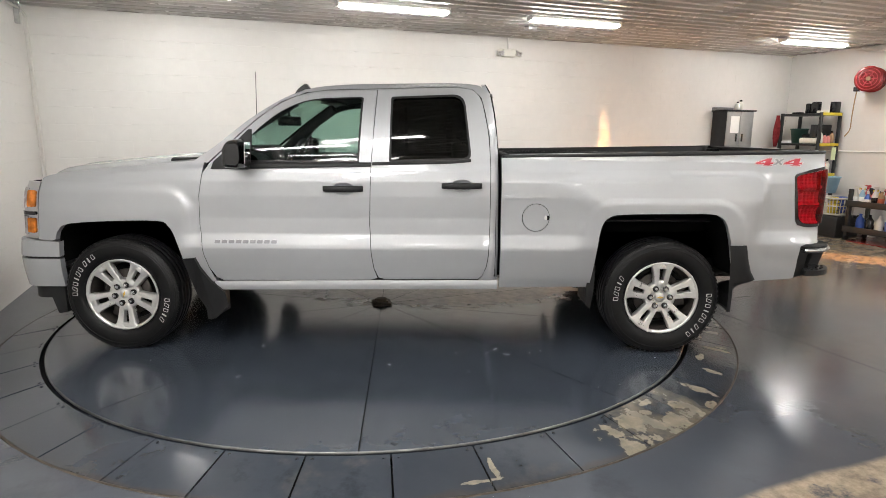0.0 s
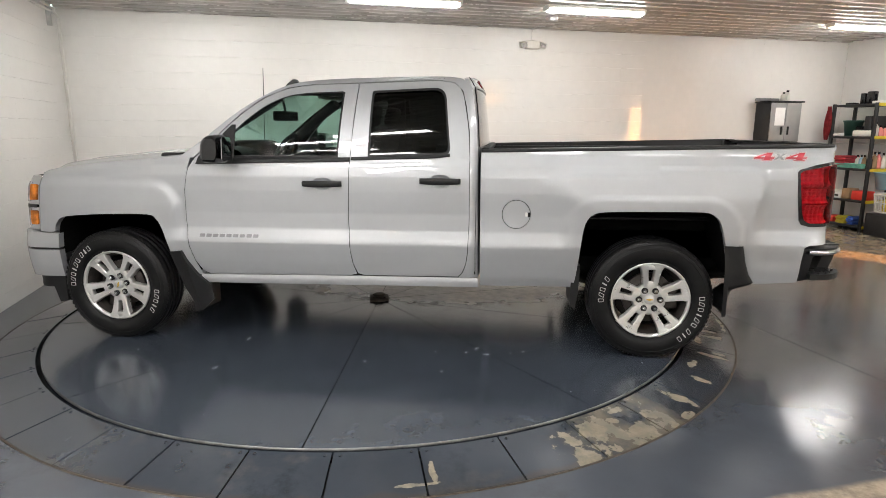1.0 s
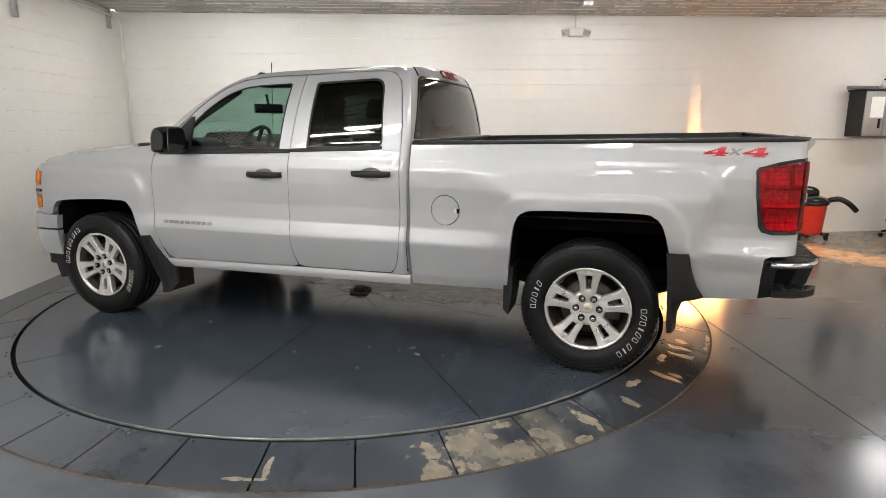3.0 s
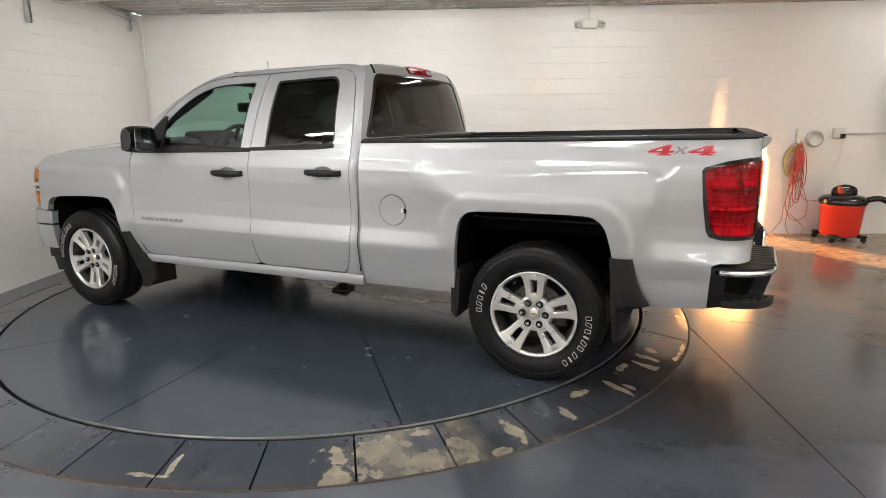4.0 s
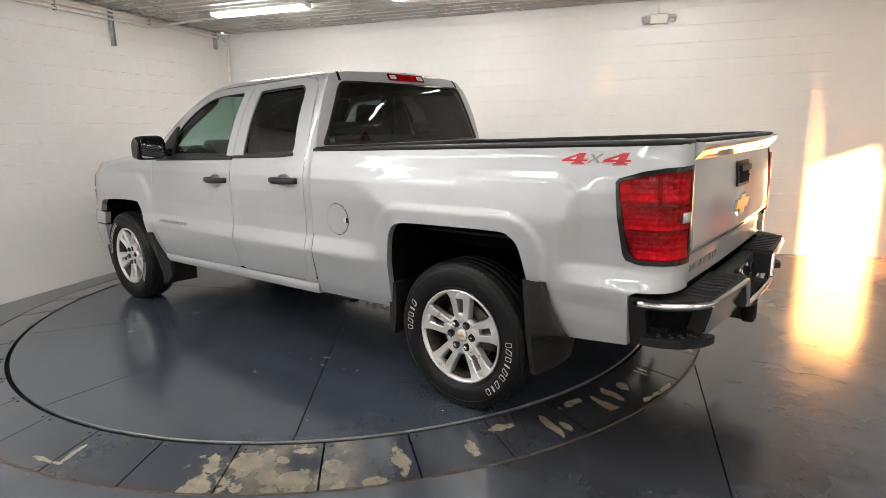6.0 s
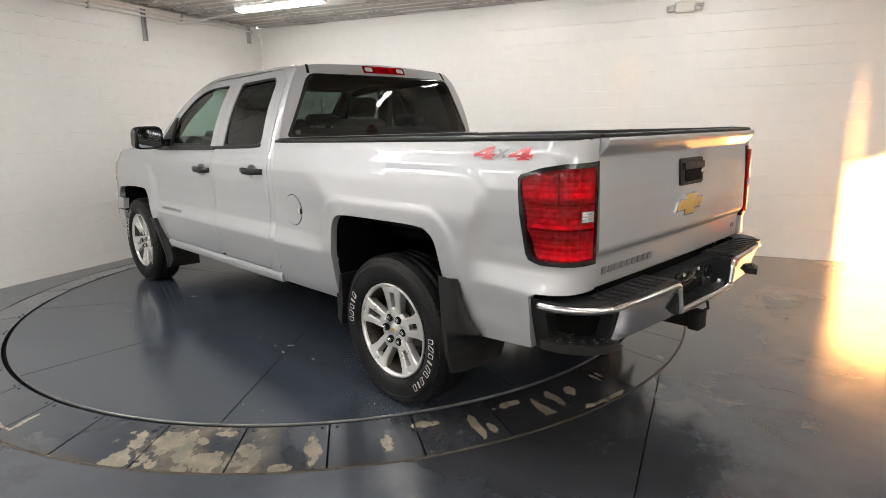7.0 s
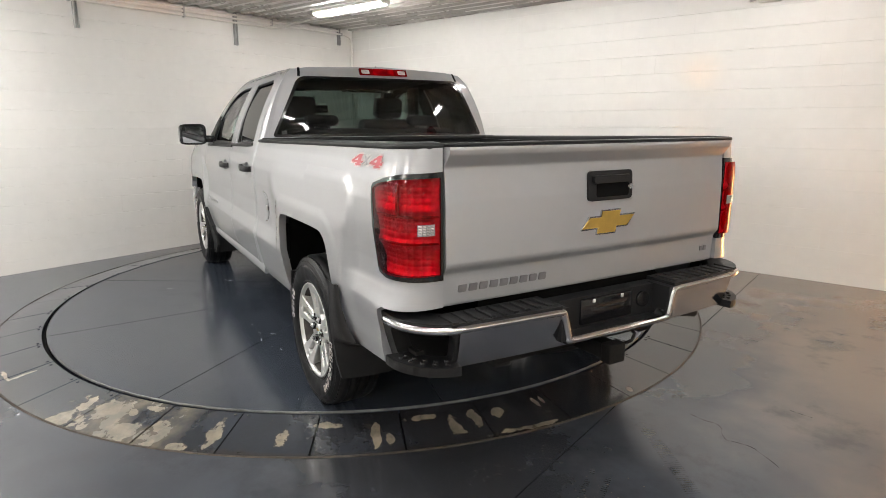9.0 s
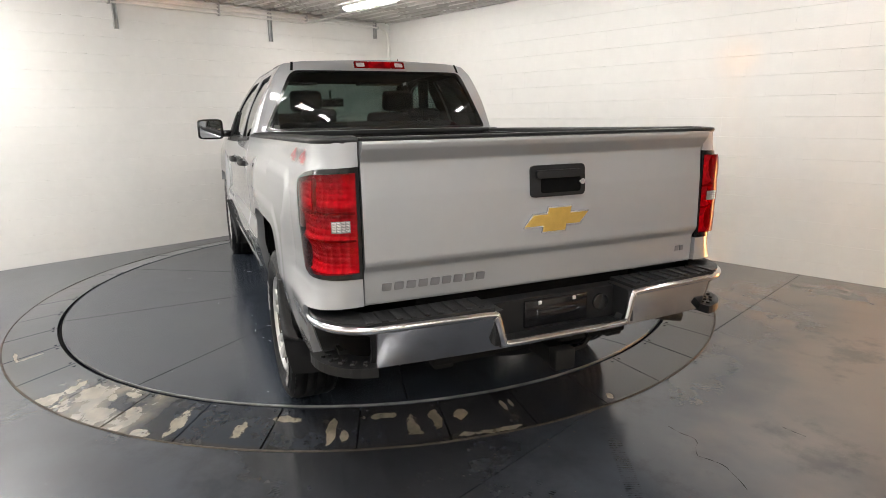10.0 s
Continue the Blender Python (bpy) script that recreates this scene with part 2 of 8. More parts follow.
def glass(name, tint, gloss=1.0):
    """Thin tinted glass: light passes with the tint, and the surface mirrors by Fresnel."""
    m = bpy.data.materials.new(name)
    m.use_nodes = True
    nt = m.node_tree
    nt.nodes.remove(nt.nodes["Principled BSDF"])
    out = nt.nodes["Material Output"]
    clear, shine, mix, fres = (nt.nodes.new(k) for k in ("ShaderNodeBsdfTransparent", "ShaderNodeBsdfGlossy", "ShaderNodeMixShader", "ShaderNodeLayerWeight"))
    clear.inputs[0].default_value = (*tint, 1)
    shine.inputs["Roughness"].default_value = 0.01
    shine.inputs[0].default_value = (gloss, gloss, gloss, 1)
    fres.inputs[0].default_value = 0.5
    gloss_part = chain(nt, "MULTIPLY_ADD", chain(nt, "POWER", fres.outputs["Facing"], 5.0), 0.95, 0.036)
    nt.links.new(gloss_part, mix.inputs[0])
    nt.links.new(clear.outputs[0], mix.inputs[1])
    nt.links.new(shine.outputs[0], mix.inputs[2])
    nt.links.new(mix.outputs[0], out.inputs[0])
    return m


def lens(name, color, scale, rough=0.12):
    """Coloured lamp plastic: a smooth clear coat over moulded prisms."""
    m = mat(name, color, rough, coat=0.35, coat_rough=0.02, spec=0.04)
    nt = m.node_tree
    b = nt.nodes["Principled BSDF"]
    geo = nt.nodes.new("ShaderNodeNewGeometry")
    def stretched(sx, sz):
        n = nt.nodes.new("ShaderNodeVectorMath")
        n.operation = "MULTIPLY"
        n.inputs[1].default_value = (sx, sx, sz)
        nt.links.new(geo.outputs["Position"], n.inputs[0])
        return n.outputs[0]
    ridges = nt.nodes.new("ShaderNodeTexVoronoi")
    ridges.inputs["Scale"].default_value = scale
    nt.links.new(stretched(0.7, 1.1), ridges.inputs["Vector"])
    bp = nt.nodes.new("ShaderNodeBump")
    bp.inputs["Strength"].default_value, bp.inputs["Distance"].default_value = 0.25, 0.006
    nt.links.new(ridges.outputs[0], bp.inputs["Height"])
    nt.links.new(bp.outputs[0], b.inputs["Normal"])
    tone = step(nt, noise_at(nt, stretched(11.0, 11.0), 1.0, 3, 0.5), 0.35, 0.68)
    nt.links.new(blend(nt, tone, tuple(0.45 * k for k in color), tuple(min(1, 1.35 * k) for k in color)), b.inputs["Base Color"])
    return m


def glow(name, color, strength):
    m = bpy.data.materials.new(name)
    m.use_nodes = True
    b = m.node_tree.nodes["Principled BSDF"]
    b.inputs["Base Color"].default_value = (*color, 1)
    b.inputs["Emission Color"].default_value = (*color, 1)
    b.inputs["Emission Strength"].default_value = strength
    return m


M_WALL = mat("painted_block", (0.70, 0.68, 0.652), 0.38, noise_scale=0.9, spread=0.05, bump=0.22, bump_scale=55, rough_spread=0.08)
M_CEIL = mat("ceiling_metal", (0.50, 0.485, 0.45), 0.28, noise_scale=1.2, spread=0.08, rough_spread=0.06)
M_DARK = mat("dark_void", (0.02, 0.02, 0.02), 0.8, noise_scale=4, spread=0.3)
M_FLOOR = painted_floor("floor_paint", (0.052, 0.058, 0.070), (0.27, 0.22, 0.165), "floor")
M_TABLE = painted_floor("table_paint", (0.035, 0.042, 0.055), (0.25, 0.22, 0.185), "table")
M_RING = painted_floor("ring_paint", (0.034, 0.040, 0.051), (0.225, 0.192, 0.140), "ring")
M_DULLSTEEL = mat("dull_steel", (0.16, 0.16, 0.155), 0.4, 0.8, noise_scale=9, spread=0.4, rough_spread=0.12)
M_SEAL = mat("black_seal", (0.004, 0.004, 0.004), 0.8, spec=0.08, noise_scale=9, spread=0.3)
M_WATER = mat("water_bead", (0.02, 0.019, 0.018), 0.03, spec=0.7, noise_scale=30, spread=0.1)
M_RUST = mat("rusty_steel", (0.065, 0.050, 0.038), 0.7, 0.4, noise_scale=25, spread=0.5, bump=0.4)
M_PAINT = mat("silver_paint", (0.358, 0.366, 0.378), 0.47, 0.42, coat=1.0, coat_rough=0.02, noise_scale=1.4, spread=0.03, bump=0.03, bump_scale=900)
M_PLASTIC = mat("black_plastic", (0.010, 0.010, 0.0105), 0.50, spec=0.30, noise_scale=14, spread=0.25, bump=0.12, bump_scale=320, rough_spread=0.08)
M_GLOSSBLACK = mat("gloss_black", (0.007, 0.007, 0.008), 0.12, noise_scale=8, spread=0.2)
M_RUBBER = mat("tyre_rubber", (0.0055, 0.0055, 0.0058), 0.45, spec=0.22, noise_scale=18, spread=0.35, bump=0.1, bump_scale=200, rough_spread=0.1)
M_UNDER = mat("underbody_black", (0.008, 0.0075, 0.007), 0.8, spec=0.2, noise_scale=9, spread=0.5, bump=0.3)
M_WELL = mat("well_liner", (0.004, 0.004, 0.004), 0.9, spec=0.1, noise_scale=12, spread=0.5, bump=0.2)
M_CHROME = mat("chrome", (0.60, 0.605, 0.62), 0.11, 1.0, noise_scale=6, spread=0.04, rough_spread=0.03)
M_ALLOY = mat("alloy_silver", (0.62, 0.615, 0.60), 0.32, 0.72, coat=0.4, noise_scale=11, spread=0.08, rough_spread=0.06)
M_DISC = mat("brake_disc", (0.06, 0.052, 0.047), 0.5, 0.7, noise_scale=20, spread=0.4)
M_WHITE = mat("white_print", (0.46, 0.44, 0.43), 0.6, noise_scale=40, spread=0.12)
M_RED = lens("red_lens", (0.30, 0.0004, 0.003), 60)
M_REDDARK = lens("dark_red_lens", (0.16, 0.001, 0.002), 30)
M_CLEAR = lens("clear_lens", (0.50, 0.47, 0.46), 110)
M_AMBER = lens("amber_lens", (0.62, 0.19, 0.025), 100)
M_DECAL = mat("red_decal", (0.36, 0.010, 0.022), 0.3, coat=0.5, noise_scale=20, spread=0.08)
M_GOLD = mat("gold_badge", (0.62, 0.42, 0.10), 0.28, 0.7, coat=0.6, noise_scale=30, spread=0.08)
M_GREY = mat("grey_print", (0.20, 0.20, 0.21), 0.4, 0.5, noise_scale=30, spread=0.1)
M_SEAT = mat("black_cloth", (0.016, 0.016, 0.018), 0.9, noise_scale=30, spread=0.3, bump=0.3, bump_scale=400)
M_DASH = mat("dash_vinyl", (0.014, 0.014, 0.015), 0.65, spec=0.15, noise_scale=20, spread=0.2, bump=0.2, bump_scale=300)
M_HEADLINER = mat("headliner", (0.11, 0.107, 0.10), 0.9, noise_scale=20, spread=0.1)
M_GLASS = glass("green_glass", (0.50, 0.66, 0.60))
M_PRIVACY = glass("privacy_glass", (0.03, 0.033, 0.033))
M_TAIL = glass("tail_lens", (0.56, 0.0006, 0.010), 0.6)
M_REFLECT = mat("lamp_reflector", (0.78, 0.76, 0.76), 0.32, 0.45, noise_scale=40, spread=0.3, bump=0.25, bump_scale=90)
M_REARGLASS = glass("rear_glass", (0.15, 0.175, 0.168))
M_MIRROR = mat("mirror_glass", (0.45, 0.46, 0.47), 0.01, 1.0)
M_LAMP = glow("lamp_glow", (1.0, 0.985, 0.96), LAMP_GLOW)
M_LAMPBODY = mat("lamp_enamel", (0.75, 0.74, 0.70), 0.35, noise_scale=8, spread=0.06)
M_CONDUIT = mat("painted_conduit", (0.74, 0.72, 0.68), 0.4, noise_scale=6, spread=0.06)
M_MASKSHEET = mat("grey_mask_sheet", (0.30, 0.30, 0.29), 0.5, noise_scale=5, spread=0.1)
M_GALV = mat("galvanised", (0.48, 0.48, 0.47), 0.42, 0.6, noise_scale=15, spread=0.15)


# ---- building blocks ----
def mesh_of(name, bm, material):
    me = bpy.data.meshes.new(name)
    layer = bm.verts.layers.float_vector.get("nrm")
    curve = [v[layer].copy() for v in bm.verts] if layer else None
    bm.to_mesh(me)
    bm.free()
    if curve:                      # curved sheets are shaded by the true normal of their surface
        loops = []
        for f in me.polygons:
            for k in f.vertices:
                loops.append(curve[k] if f.use_smooth and curve[k].length > 0.5 else f.normal)
        me.normals_split_custom_set(loops)
        me.attributes.remove(me.attributes["nrm"])
    for m in (material if isinstance(material, (list, tuple)) else [material]):
        me.materials.append(m)
    return me


def part(name, bm, material, parent=None, label="", at=None):
    """Links a bmesh as one mesh object, under a thing or a part if a parent is given."""
    ob = new(name, mesh_of(name, bm, material))
    if at is not None:
        ob.matrix_basis = at
    if parent is not None:
        ob.parent = parent
    return tagged(ob, label)


def thing(name, label, category, at=None, group="", kind=""):
    ob = new(name)
    ob.empty_display_size = 0.1
    if at is not None:
        ob.matrix_basis = at
    return tagged(ob, label, category, group, kind)


def box(bm, x0, x1, y0, y1, z0, z1, bevel=0.0, seg=2, m=None):
    vs = bmesh.ops.create_cube(bm, size=1.0)["verts"]
    for v in vs:
        v.co = Vector(((x0 + x1) / 2 + v.co.x * (x1 - x0), (y0 + y1) / 2 + v.co.y * (y1 - y0), (z0 + z1) / 2 + v.co.z * (z1 - z0)))
    fs = {f for v in vs for f in v.link_faces}
    if bevel:
        es = list({e for f in fs for e in f.edges})
        r = bmesh.ops.bevel(bm, geom=es, offset=bevel, segments=seg, profile=0.5, affect="EDGES")
        fs = {f for v in r["verts"] for f in v.link_faces} | {f for f in fs if f.is_valid}
        vs = list({v for f in fs for v in f.verts})
        for f in fs:
            f.smooth = seg > 1
    if m is not None:
        bmesh.ops.transform(bm, matrix=m, verts=vs)
    return vs


def cyl(bm, r0, r1, p0, p1, seg=24, caps=True, smooth=True):
    """A cylinder or cone from p0 to p1."""
    p0, p1 = Vector(p0), Vector(p1)
    d = p1 - p0
    m = Matrix.Translation((p0 + p1) / 2) @ d.to_track_quat("Z", "Y").to_matrix().to_4x4()
    r = bmesh.ops.create_cone(bm, cap_ends=caps, segments=seg, radius1=r0, radius2=r1, depth=d.length, matrix=m)
    if smooth:
        for f in {f for v in r["verts"] for f in v.link_faces}:
            f.smooth = len(f.verts) == 4
    return r["verts"]


def tube(bm, pts, r, seg=8):
    """A round bar along a polyline."""
    pts = [Vector(p) for p in pts]
    rings = []
    for i, p in enumerate(pts):
        d = (pts[min(i + 1, len(pts) - 1)] - pts[max(i - 1, 0)]).normalized()
        a = d.orthogonal().normalized() if not rings else (prev_a - d * prev_a.dot(d)).normalized()
        prev_a = a
        b = d.cross(a)
        rings.append([bm.verts.new(p + r * (a * math.cos(2 * math.pi * k / seg) + b * math.sin(2 * math.pi * k / seg))) for k in range(seg)])
    for r0, r1 in zip(rings, rings[1:]):
        for k in range(seg):
            bm.faces.new((r0[k], r0[(k + 1) % seg], r1[(k + 1) % seg], r1[k])).smooth = True
    bm.faces.new(rings[0][::-1]), bm.faces.new(rings[-1])


def lathe(bm, profile, seg=48, axis="y", close=False):
    """Turns a profile of (radius, along) about an axis through the origin."""
    rings = []
    for r, h in profile:
        ring = []
        for k in range(seg):
            a = 2 * math.pi * k / seg
            c, s = r * math.cos(a), r * math.sin(a)
            ring.append(bm.verts.new((c, h, s) if axis == "y" else (c, s, h)))
        rings.append(ring)
    pairs = list(zip(rings, rings[1:])) + ([(rings[-1], rings[0])] if close else [])
    for r0, r1 in pairs:
        for k in range(seg):
            bm.faces.new((r0[k], r0[(k + 1) % seg], r1[(k + 1) % seg], r1[k])).smooth = True
    return rings


def smooth_line(pts, n=6):
    """A Catmull-Rom line through points of any dimension."""
    P = [np.array(p, float) for p in pts]
    P = [2 * P[0] - P[1]] + P + [2 * P[-1] - P[-2]]
    out = []
    for i in range(1, len(P) - 2):
        for k in range(n):
            t = k / n
            out.append(0.5 * (2 * P[i] + (P[i + 1] - P[i - 1]) * t + (2 * P[i - 1] - 5 * P[i] + 4 * P[i + 1] - P[i + 2]) * t * t
                              + (3 * P[i] - P[i - 1] - 3 * P[i + 1] + P[i + 2]) * t ** 3))
    return [tuple(p) for p in out + [P[-2]]]


def rounded(pts, r, n=5):
    """A closed outline with its corners rounded; r is one radius or one for each corner."""
    out, N = [], len(pts)
    for i, p in enumerate(pts):
        rad = r[i] if isinstance(r, (list, tuple)) else r
        p, a, b = np.array(p, float), np.array(pts[i - 1], float), np.array(pts[(i + 1) % N], float)
        da, db = a - p, b - p
        la, lb = np.linalg.norm(da), np.linalg.norm(db)
        cut = min(rad, la * 0.45, lb * 0.45)
        if cut < 1e-4:
            out.append(tuple(p))
            continue
        s, e = p + da / la * cut, p + db / lb * cut
        for k in range(n + 1):
            t = k / n
            out.append(tuple((1 - t) ** 2 * s + 2 * t * (1 - t) * p + t * t * e))
    return out


def clip(poly, axis, c, ge):
    out = []
    for i, p in enumerate(poly):
        q = poly[i - 1]
        ip, iq = (p[axis] >= c) == ge or p[axis] == c, (q[axis] >= c) == ge or q[axis] == c
        if ip != iq:
            t = (c - q[axis]) / (p[axis] - q[axis])
            w = [q[0] + t * (p[0] - q[0]), q[1] + t * (p[1] - q[1])]
            w[axis] = c
            out.append(tuple(w))
        if ip:
            out.append(p)
    return out


def surface_normal(fn, a, b, like):
    e = 0.0012
    du = Vector(fn(a + e, b, 0.0)) - Vector(fn(a - e, b, 0.0))
    dv = Vector(fn(a, b + e, 0.0)) - Vector(fn(a, b - e, 0.0))
    n = du.cross(dv)
    if n.length < 1e-12:
        return like.copy()
    n.normalize()
    return -n if n.dot(like) < 0 else n


def keep_normals(bm, fn, where):
    """Stores each sheet point's true surface normal, turned to the side of its faces."""
    layer = bm.verts.layers.float_vector.get("nrm") or bm.verts.layers.float_vector.new("nrm")
    bm.normal_update()
    for v, (a, b) in where.items():
        if v.is_valid and v.link_faces:
            like = Vector()
            for f in v.link_faces:
                if f.smooth:
                    like += f.normal
            v[layer] = surface_normal(fn, a, b, like)


def panel(outline, fn, out, cell=(0.06, 0.04), depth=0.02, holes=(), bm=None):
    """A curved sheet: the outline, filled with a grid of points, laid on fn(a, b, d) (d: metres below the surface), with a rim of that depth."""
    bm = bm or bmesh.new()
    bm.verts.layers.float_vector.new("nrm")
    loops = [[tuple(map(float, p)) for p in lp] for lp in (outline, *holes)]
    pts, edges = [], []
    for lp in loops:
        fineness = min(cell) * 1.2
        ring = []
        for i, p in enumerate(lp):
            q = lp[(i + 1) % len(lp)]
            n = max(1, math.ceil(math.hypot(q[0] - p[0], q[1] - p[1]) / max(fineness, 0.012)))
            ring += [(p[0] + (q[0] - p[0]) * k / n, p[1] + (q[1] - p[1]) * k / n) for k in range(n)]
        base = len(pts)
        pts += ring
        edges += [(base + k, base + (k + 1) % len(ring)) for k in range(len(ring))]
    rim_pts = np.array(pts)
    lo, hi = rim_pts.min(0), rim_pts.max(0)
    n = [max(1, math.ceil((hi[k] - lo[k]) / cell[k])) for k in (0, 1)]
    ga, gb = np.meshgrid(np.linspace(lo[0], hi[0], n[0] + 1)[1:-1], np.linspace(lo[1], hi[1], n[1] + 1)[1:-1])
    inner = np.stack([ga.ravel(), gb.ravel()], 1)
    if len(inner):
        scale = np.array(cell)
        d = (((inner[:, None, :] - rim_pts[None, :, :]) / scale) ** 2).sum(2).min(1)
        pts += [tuple(p) for p in inner[d > 0.16]]
    co, _, tris, _, _, _ = geometry.delaunay_2d_cdt([Vector(p) for p in pts], edges, [], 0, 1e-6)
    def inside(a, b):
        odd = False
        for lp in loops:
            for (x0, y0), (x1, y1) in zip(lp, lp[1:] + lp[:1]):
                if (y0 > b) != (y1 > b) and a < x0 + (b - y0) * (x1 - x0) / (y1 - y0):
                    odd = not odd
        return odd

    where, verts, faces = {}, [], []
    for p in co:
        v = bm.verts.new(fn(p.x, p.y, 0.0))
        where[v] = (p.x, p.y)
        verts.append(v)
    for t in tris:
        mid = (co[t[0]] + co[t[1]] + co[t[2]]) / 3
        if not inside(mid.x, mid.y):
            continue
        sides = [(co[t[k]] - co[t[k - 1]]).length for k in range(3)]
        if max(sides) > 0.02 and abs(geometry.area_tri(*[co[k].to_3d() for k in t])) < 0.0004 * max(sides):
            continue               # slivers along a straight edge
        f = bm.faces.new([verts[k] for k in t])
        f.smooth = True
        faces.append(f)
    bm.normal_update()
    total = Vector()
    for f in faces:
        total += f.normal * f.calc_area()
    if total.dot(Vector(out)) < 0:
        bmesh.ops.reverse_faces(bm, faces=faces)
    if depth:
        deep, jobs = {}, []
        for e in {e for f in faces for e in f.edges}:
            if len(e.link_faces) == 1:
                lp = next(l for l in e.link_faces[0].loops if l.edge == e)
                jobs.append((e, lp.vert, lp.link_loop_next.vert))
        for e, a, b in jobs:
            for v in (a, b):
                if v not in deep:
                    deep[v] = bm.verts.new(fn(*where[v], depth))
            bm.faces.new((b, a, deep[a], deep[b]))
            e.smooth = False
    for v in [v for v in bm.verts if not v.link_faces]:
        bm.verts.remove(v)
    keep_normals(bm, fn, {v: ab for v, ab in where.items() if v.is_valid})
    return bm


def grid_sheet(aa, bb, fn, out, depth=0.03, bm=None):
    """A curved sheet on a regular grid of a and b, with a rim of that depth."""
    bm = bm or bmesh.new()
    bm.verts.layers.float_vector.new("nrm")
    top = [[bm.verts.new(fn(a, b, 0.0)) for a in aa] for b in bb]
    faces = []
    for r0, r1 in zip(top, top[1:]):
        for k in range(len(aa) - 1):
            f = bm.faces.new((r0[k], r0[k + 1], r1[k + 1], r1[k]))
            f.smooth = True
            faces.append(f)
    if depth:
        ring = [(a, bb[0]) for a in aa] + [(aa[-1], b) for b in bb[1:]] + [(a, bb[-1]) for a in aa[-2::-1]] + [(aa[0], b) for b in bb[-2:0:-1]]
        rim = top[0] + [r[-1] for r in top[1:]] + top[-1][-2::-1] + [r[0] for r in top[-2:0:-1]]
        low = [bm.verts.new(fn(a, b, depth)) for a, b in ring]
        for k in range(len(rim)):
            j = (k + 1) % len(rim)
            f = bm.faces.new((rim[j], rim[k], low[k], low[j]))
            faces.append(f)
            bm.edges.get((rim[j], rim[k])).smooth = False
    bm.normal_update()
    total = Vector()
    for f in faces:
        if f.smooth:
            total += f.normal * f.calc_area()
    if total.dot(Vector(out)) < 0:
        bmesh.ops.reverse_faces(bm, faces=faces)
    keep_normals(bm, fn, {v: (a, b) for row, b in zip(top, bb) for v, a in zip(row, aa)})
    return bm


def prism(bm, outline, y0, y1, plane="xz"):
    """A flat outline given thickness: (a, b) lie in the plane, and it runs from y0 to y1 across it."""
    def put(a, b, c):
        return {"xz": (a, c, b), "xy": (a, b, c), "yz": (c, a, b)}[plane]
    n = len(outline)
    f = [bm.verts.new(put(a, b, y0)) for a, b in outline]
    k = [bm.verts.new(put(a, b, y1)) for a, b in outline]
    fa, fb = bm.faces.new(f), bm.faces.new(k[::-1])
    for i in range(n):
        bm.faces.new((f[(i + 1) % n], f[i], k[i], k[(i + 1) % n]))
    bm.normal_update()
    bmesh.ops.triangulate(bm, faces=[x for x in (fa, fb) if len(x.verts) > 4])
    bmesh.ops.recalc_face_normals(bm, faces=bm.faces[:])


# ---- the room ----
COURSE, BLOCK = 0.1915, 0.383
SEAM0 = 0.087                      # height of the first joint above z = 0


def block_mesh(name, w, h, d):
    """One painted block face: a low slab with chamfered edges, its face at v = 0 looking to -v."""
    bm = bmesh.new()
    g, c, k = 0.0001, 0.0040, 0.0003
    a = [bm.verts.new(p) for p in ((g, d + 0.003, g), (w - g, d + 0.003, g), (w - g, d + 0.003, h - g), (g, d + 0.003, h - g))]
    b = [bm.verts.new(p) for p in ((g, d, g), (w - g, d, g), (w - g, d, h - g), (g, d, h - g))]
    f = [bm.verts.new(p) for p in ((g + k, 0, g + c), (w - g - k, 0, g + c), (w - g - k, 0, h - g - c), (g + k, 0, h - g - c))]
    for r0, r1 in ((a, b), (b, f)):
        for k in range(4):
            bm.faces.new((r0[k], r0[(k + 1) % 4], r1[(k + 1) % 4], r1[k])).smooth = r0 is b
    bm.faces.new(f)
    return mesh_of(name, bm, M_WALL)


def block_rest(bm, u0, u1, z0, z1, m):
    g, c, s, d = 0.0001, 0.0040, 0.0003, 0.0004
    b = [bm.verts.new(m @ Vector(p)) for p in ((u0 + g, d, z0 + g), (u1 - g, d, z0 + g), (u1 - g, d, z1 - g), (u0 + g, d, z1 - g))]
    f = [bm.verts.new(m @ Vector(p)) for p in ((u0 + g + s, 0, z0 + g + c), (u1 - g - s, 0, z0 + g + c), (u1 - g - s, 0, z1 - g - c), (u0 + g + s, 0, z1 - g - c))]
    for k in range(4):
        bm.faces.new((b[k], b[(k + 1) % 4], f[(k + 1) % 4], f[k]))
    bm.faces.new(f)


def courses():
    z = [FLOOR_Z] + [SEAM0 + k * COURSE for k in range(16) if SEAM0 + k * COURSE < CEIL_Z - 0.03] + [CEIL_Z]
    return list(zip(z, z[1:]))


def core(bm, length, openings=()):
    """A wall's core: runs from 0 to length along u, its face at v = 0.006, 0.24 m thick; openings are (u0, u1, top)."""
    cuts = [0.0] + [k for o in openings for k in o[:2]] + [length]
    for a, b in zip(cuts[::2], cuts[1::2]):
        box(bm, a, b, 0.006, 0.09, FLOOR_Z, CEIL_Z)
        box(bm, a, b, 0.09, 0.24, FLOOR_Z, CEIL_Z + 0.12)
    for u0, u1, top in openings:
        box(bm, u0, u1, 0.006, 0.09, top, CEIL_Z)
        box(bm, u0, u1, 0.09, 0.24, top, CEIL_Z + 0.12)


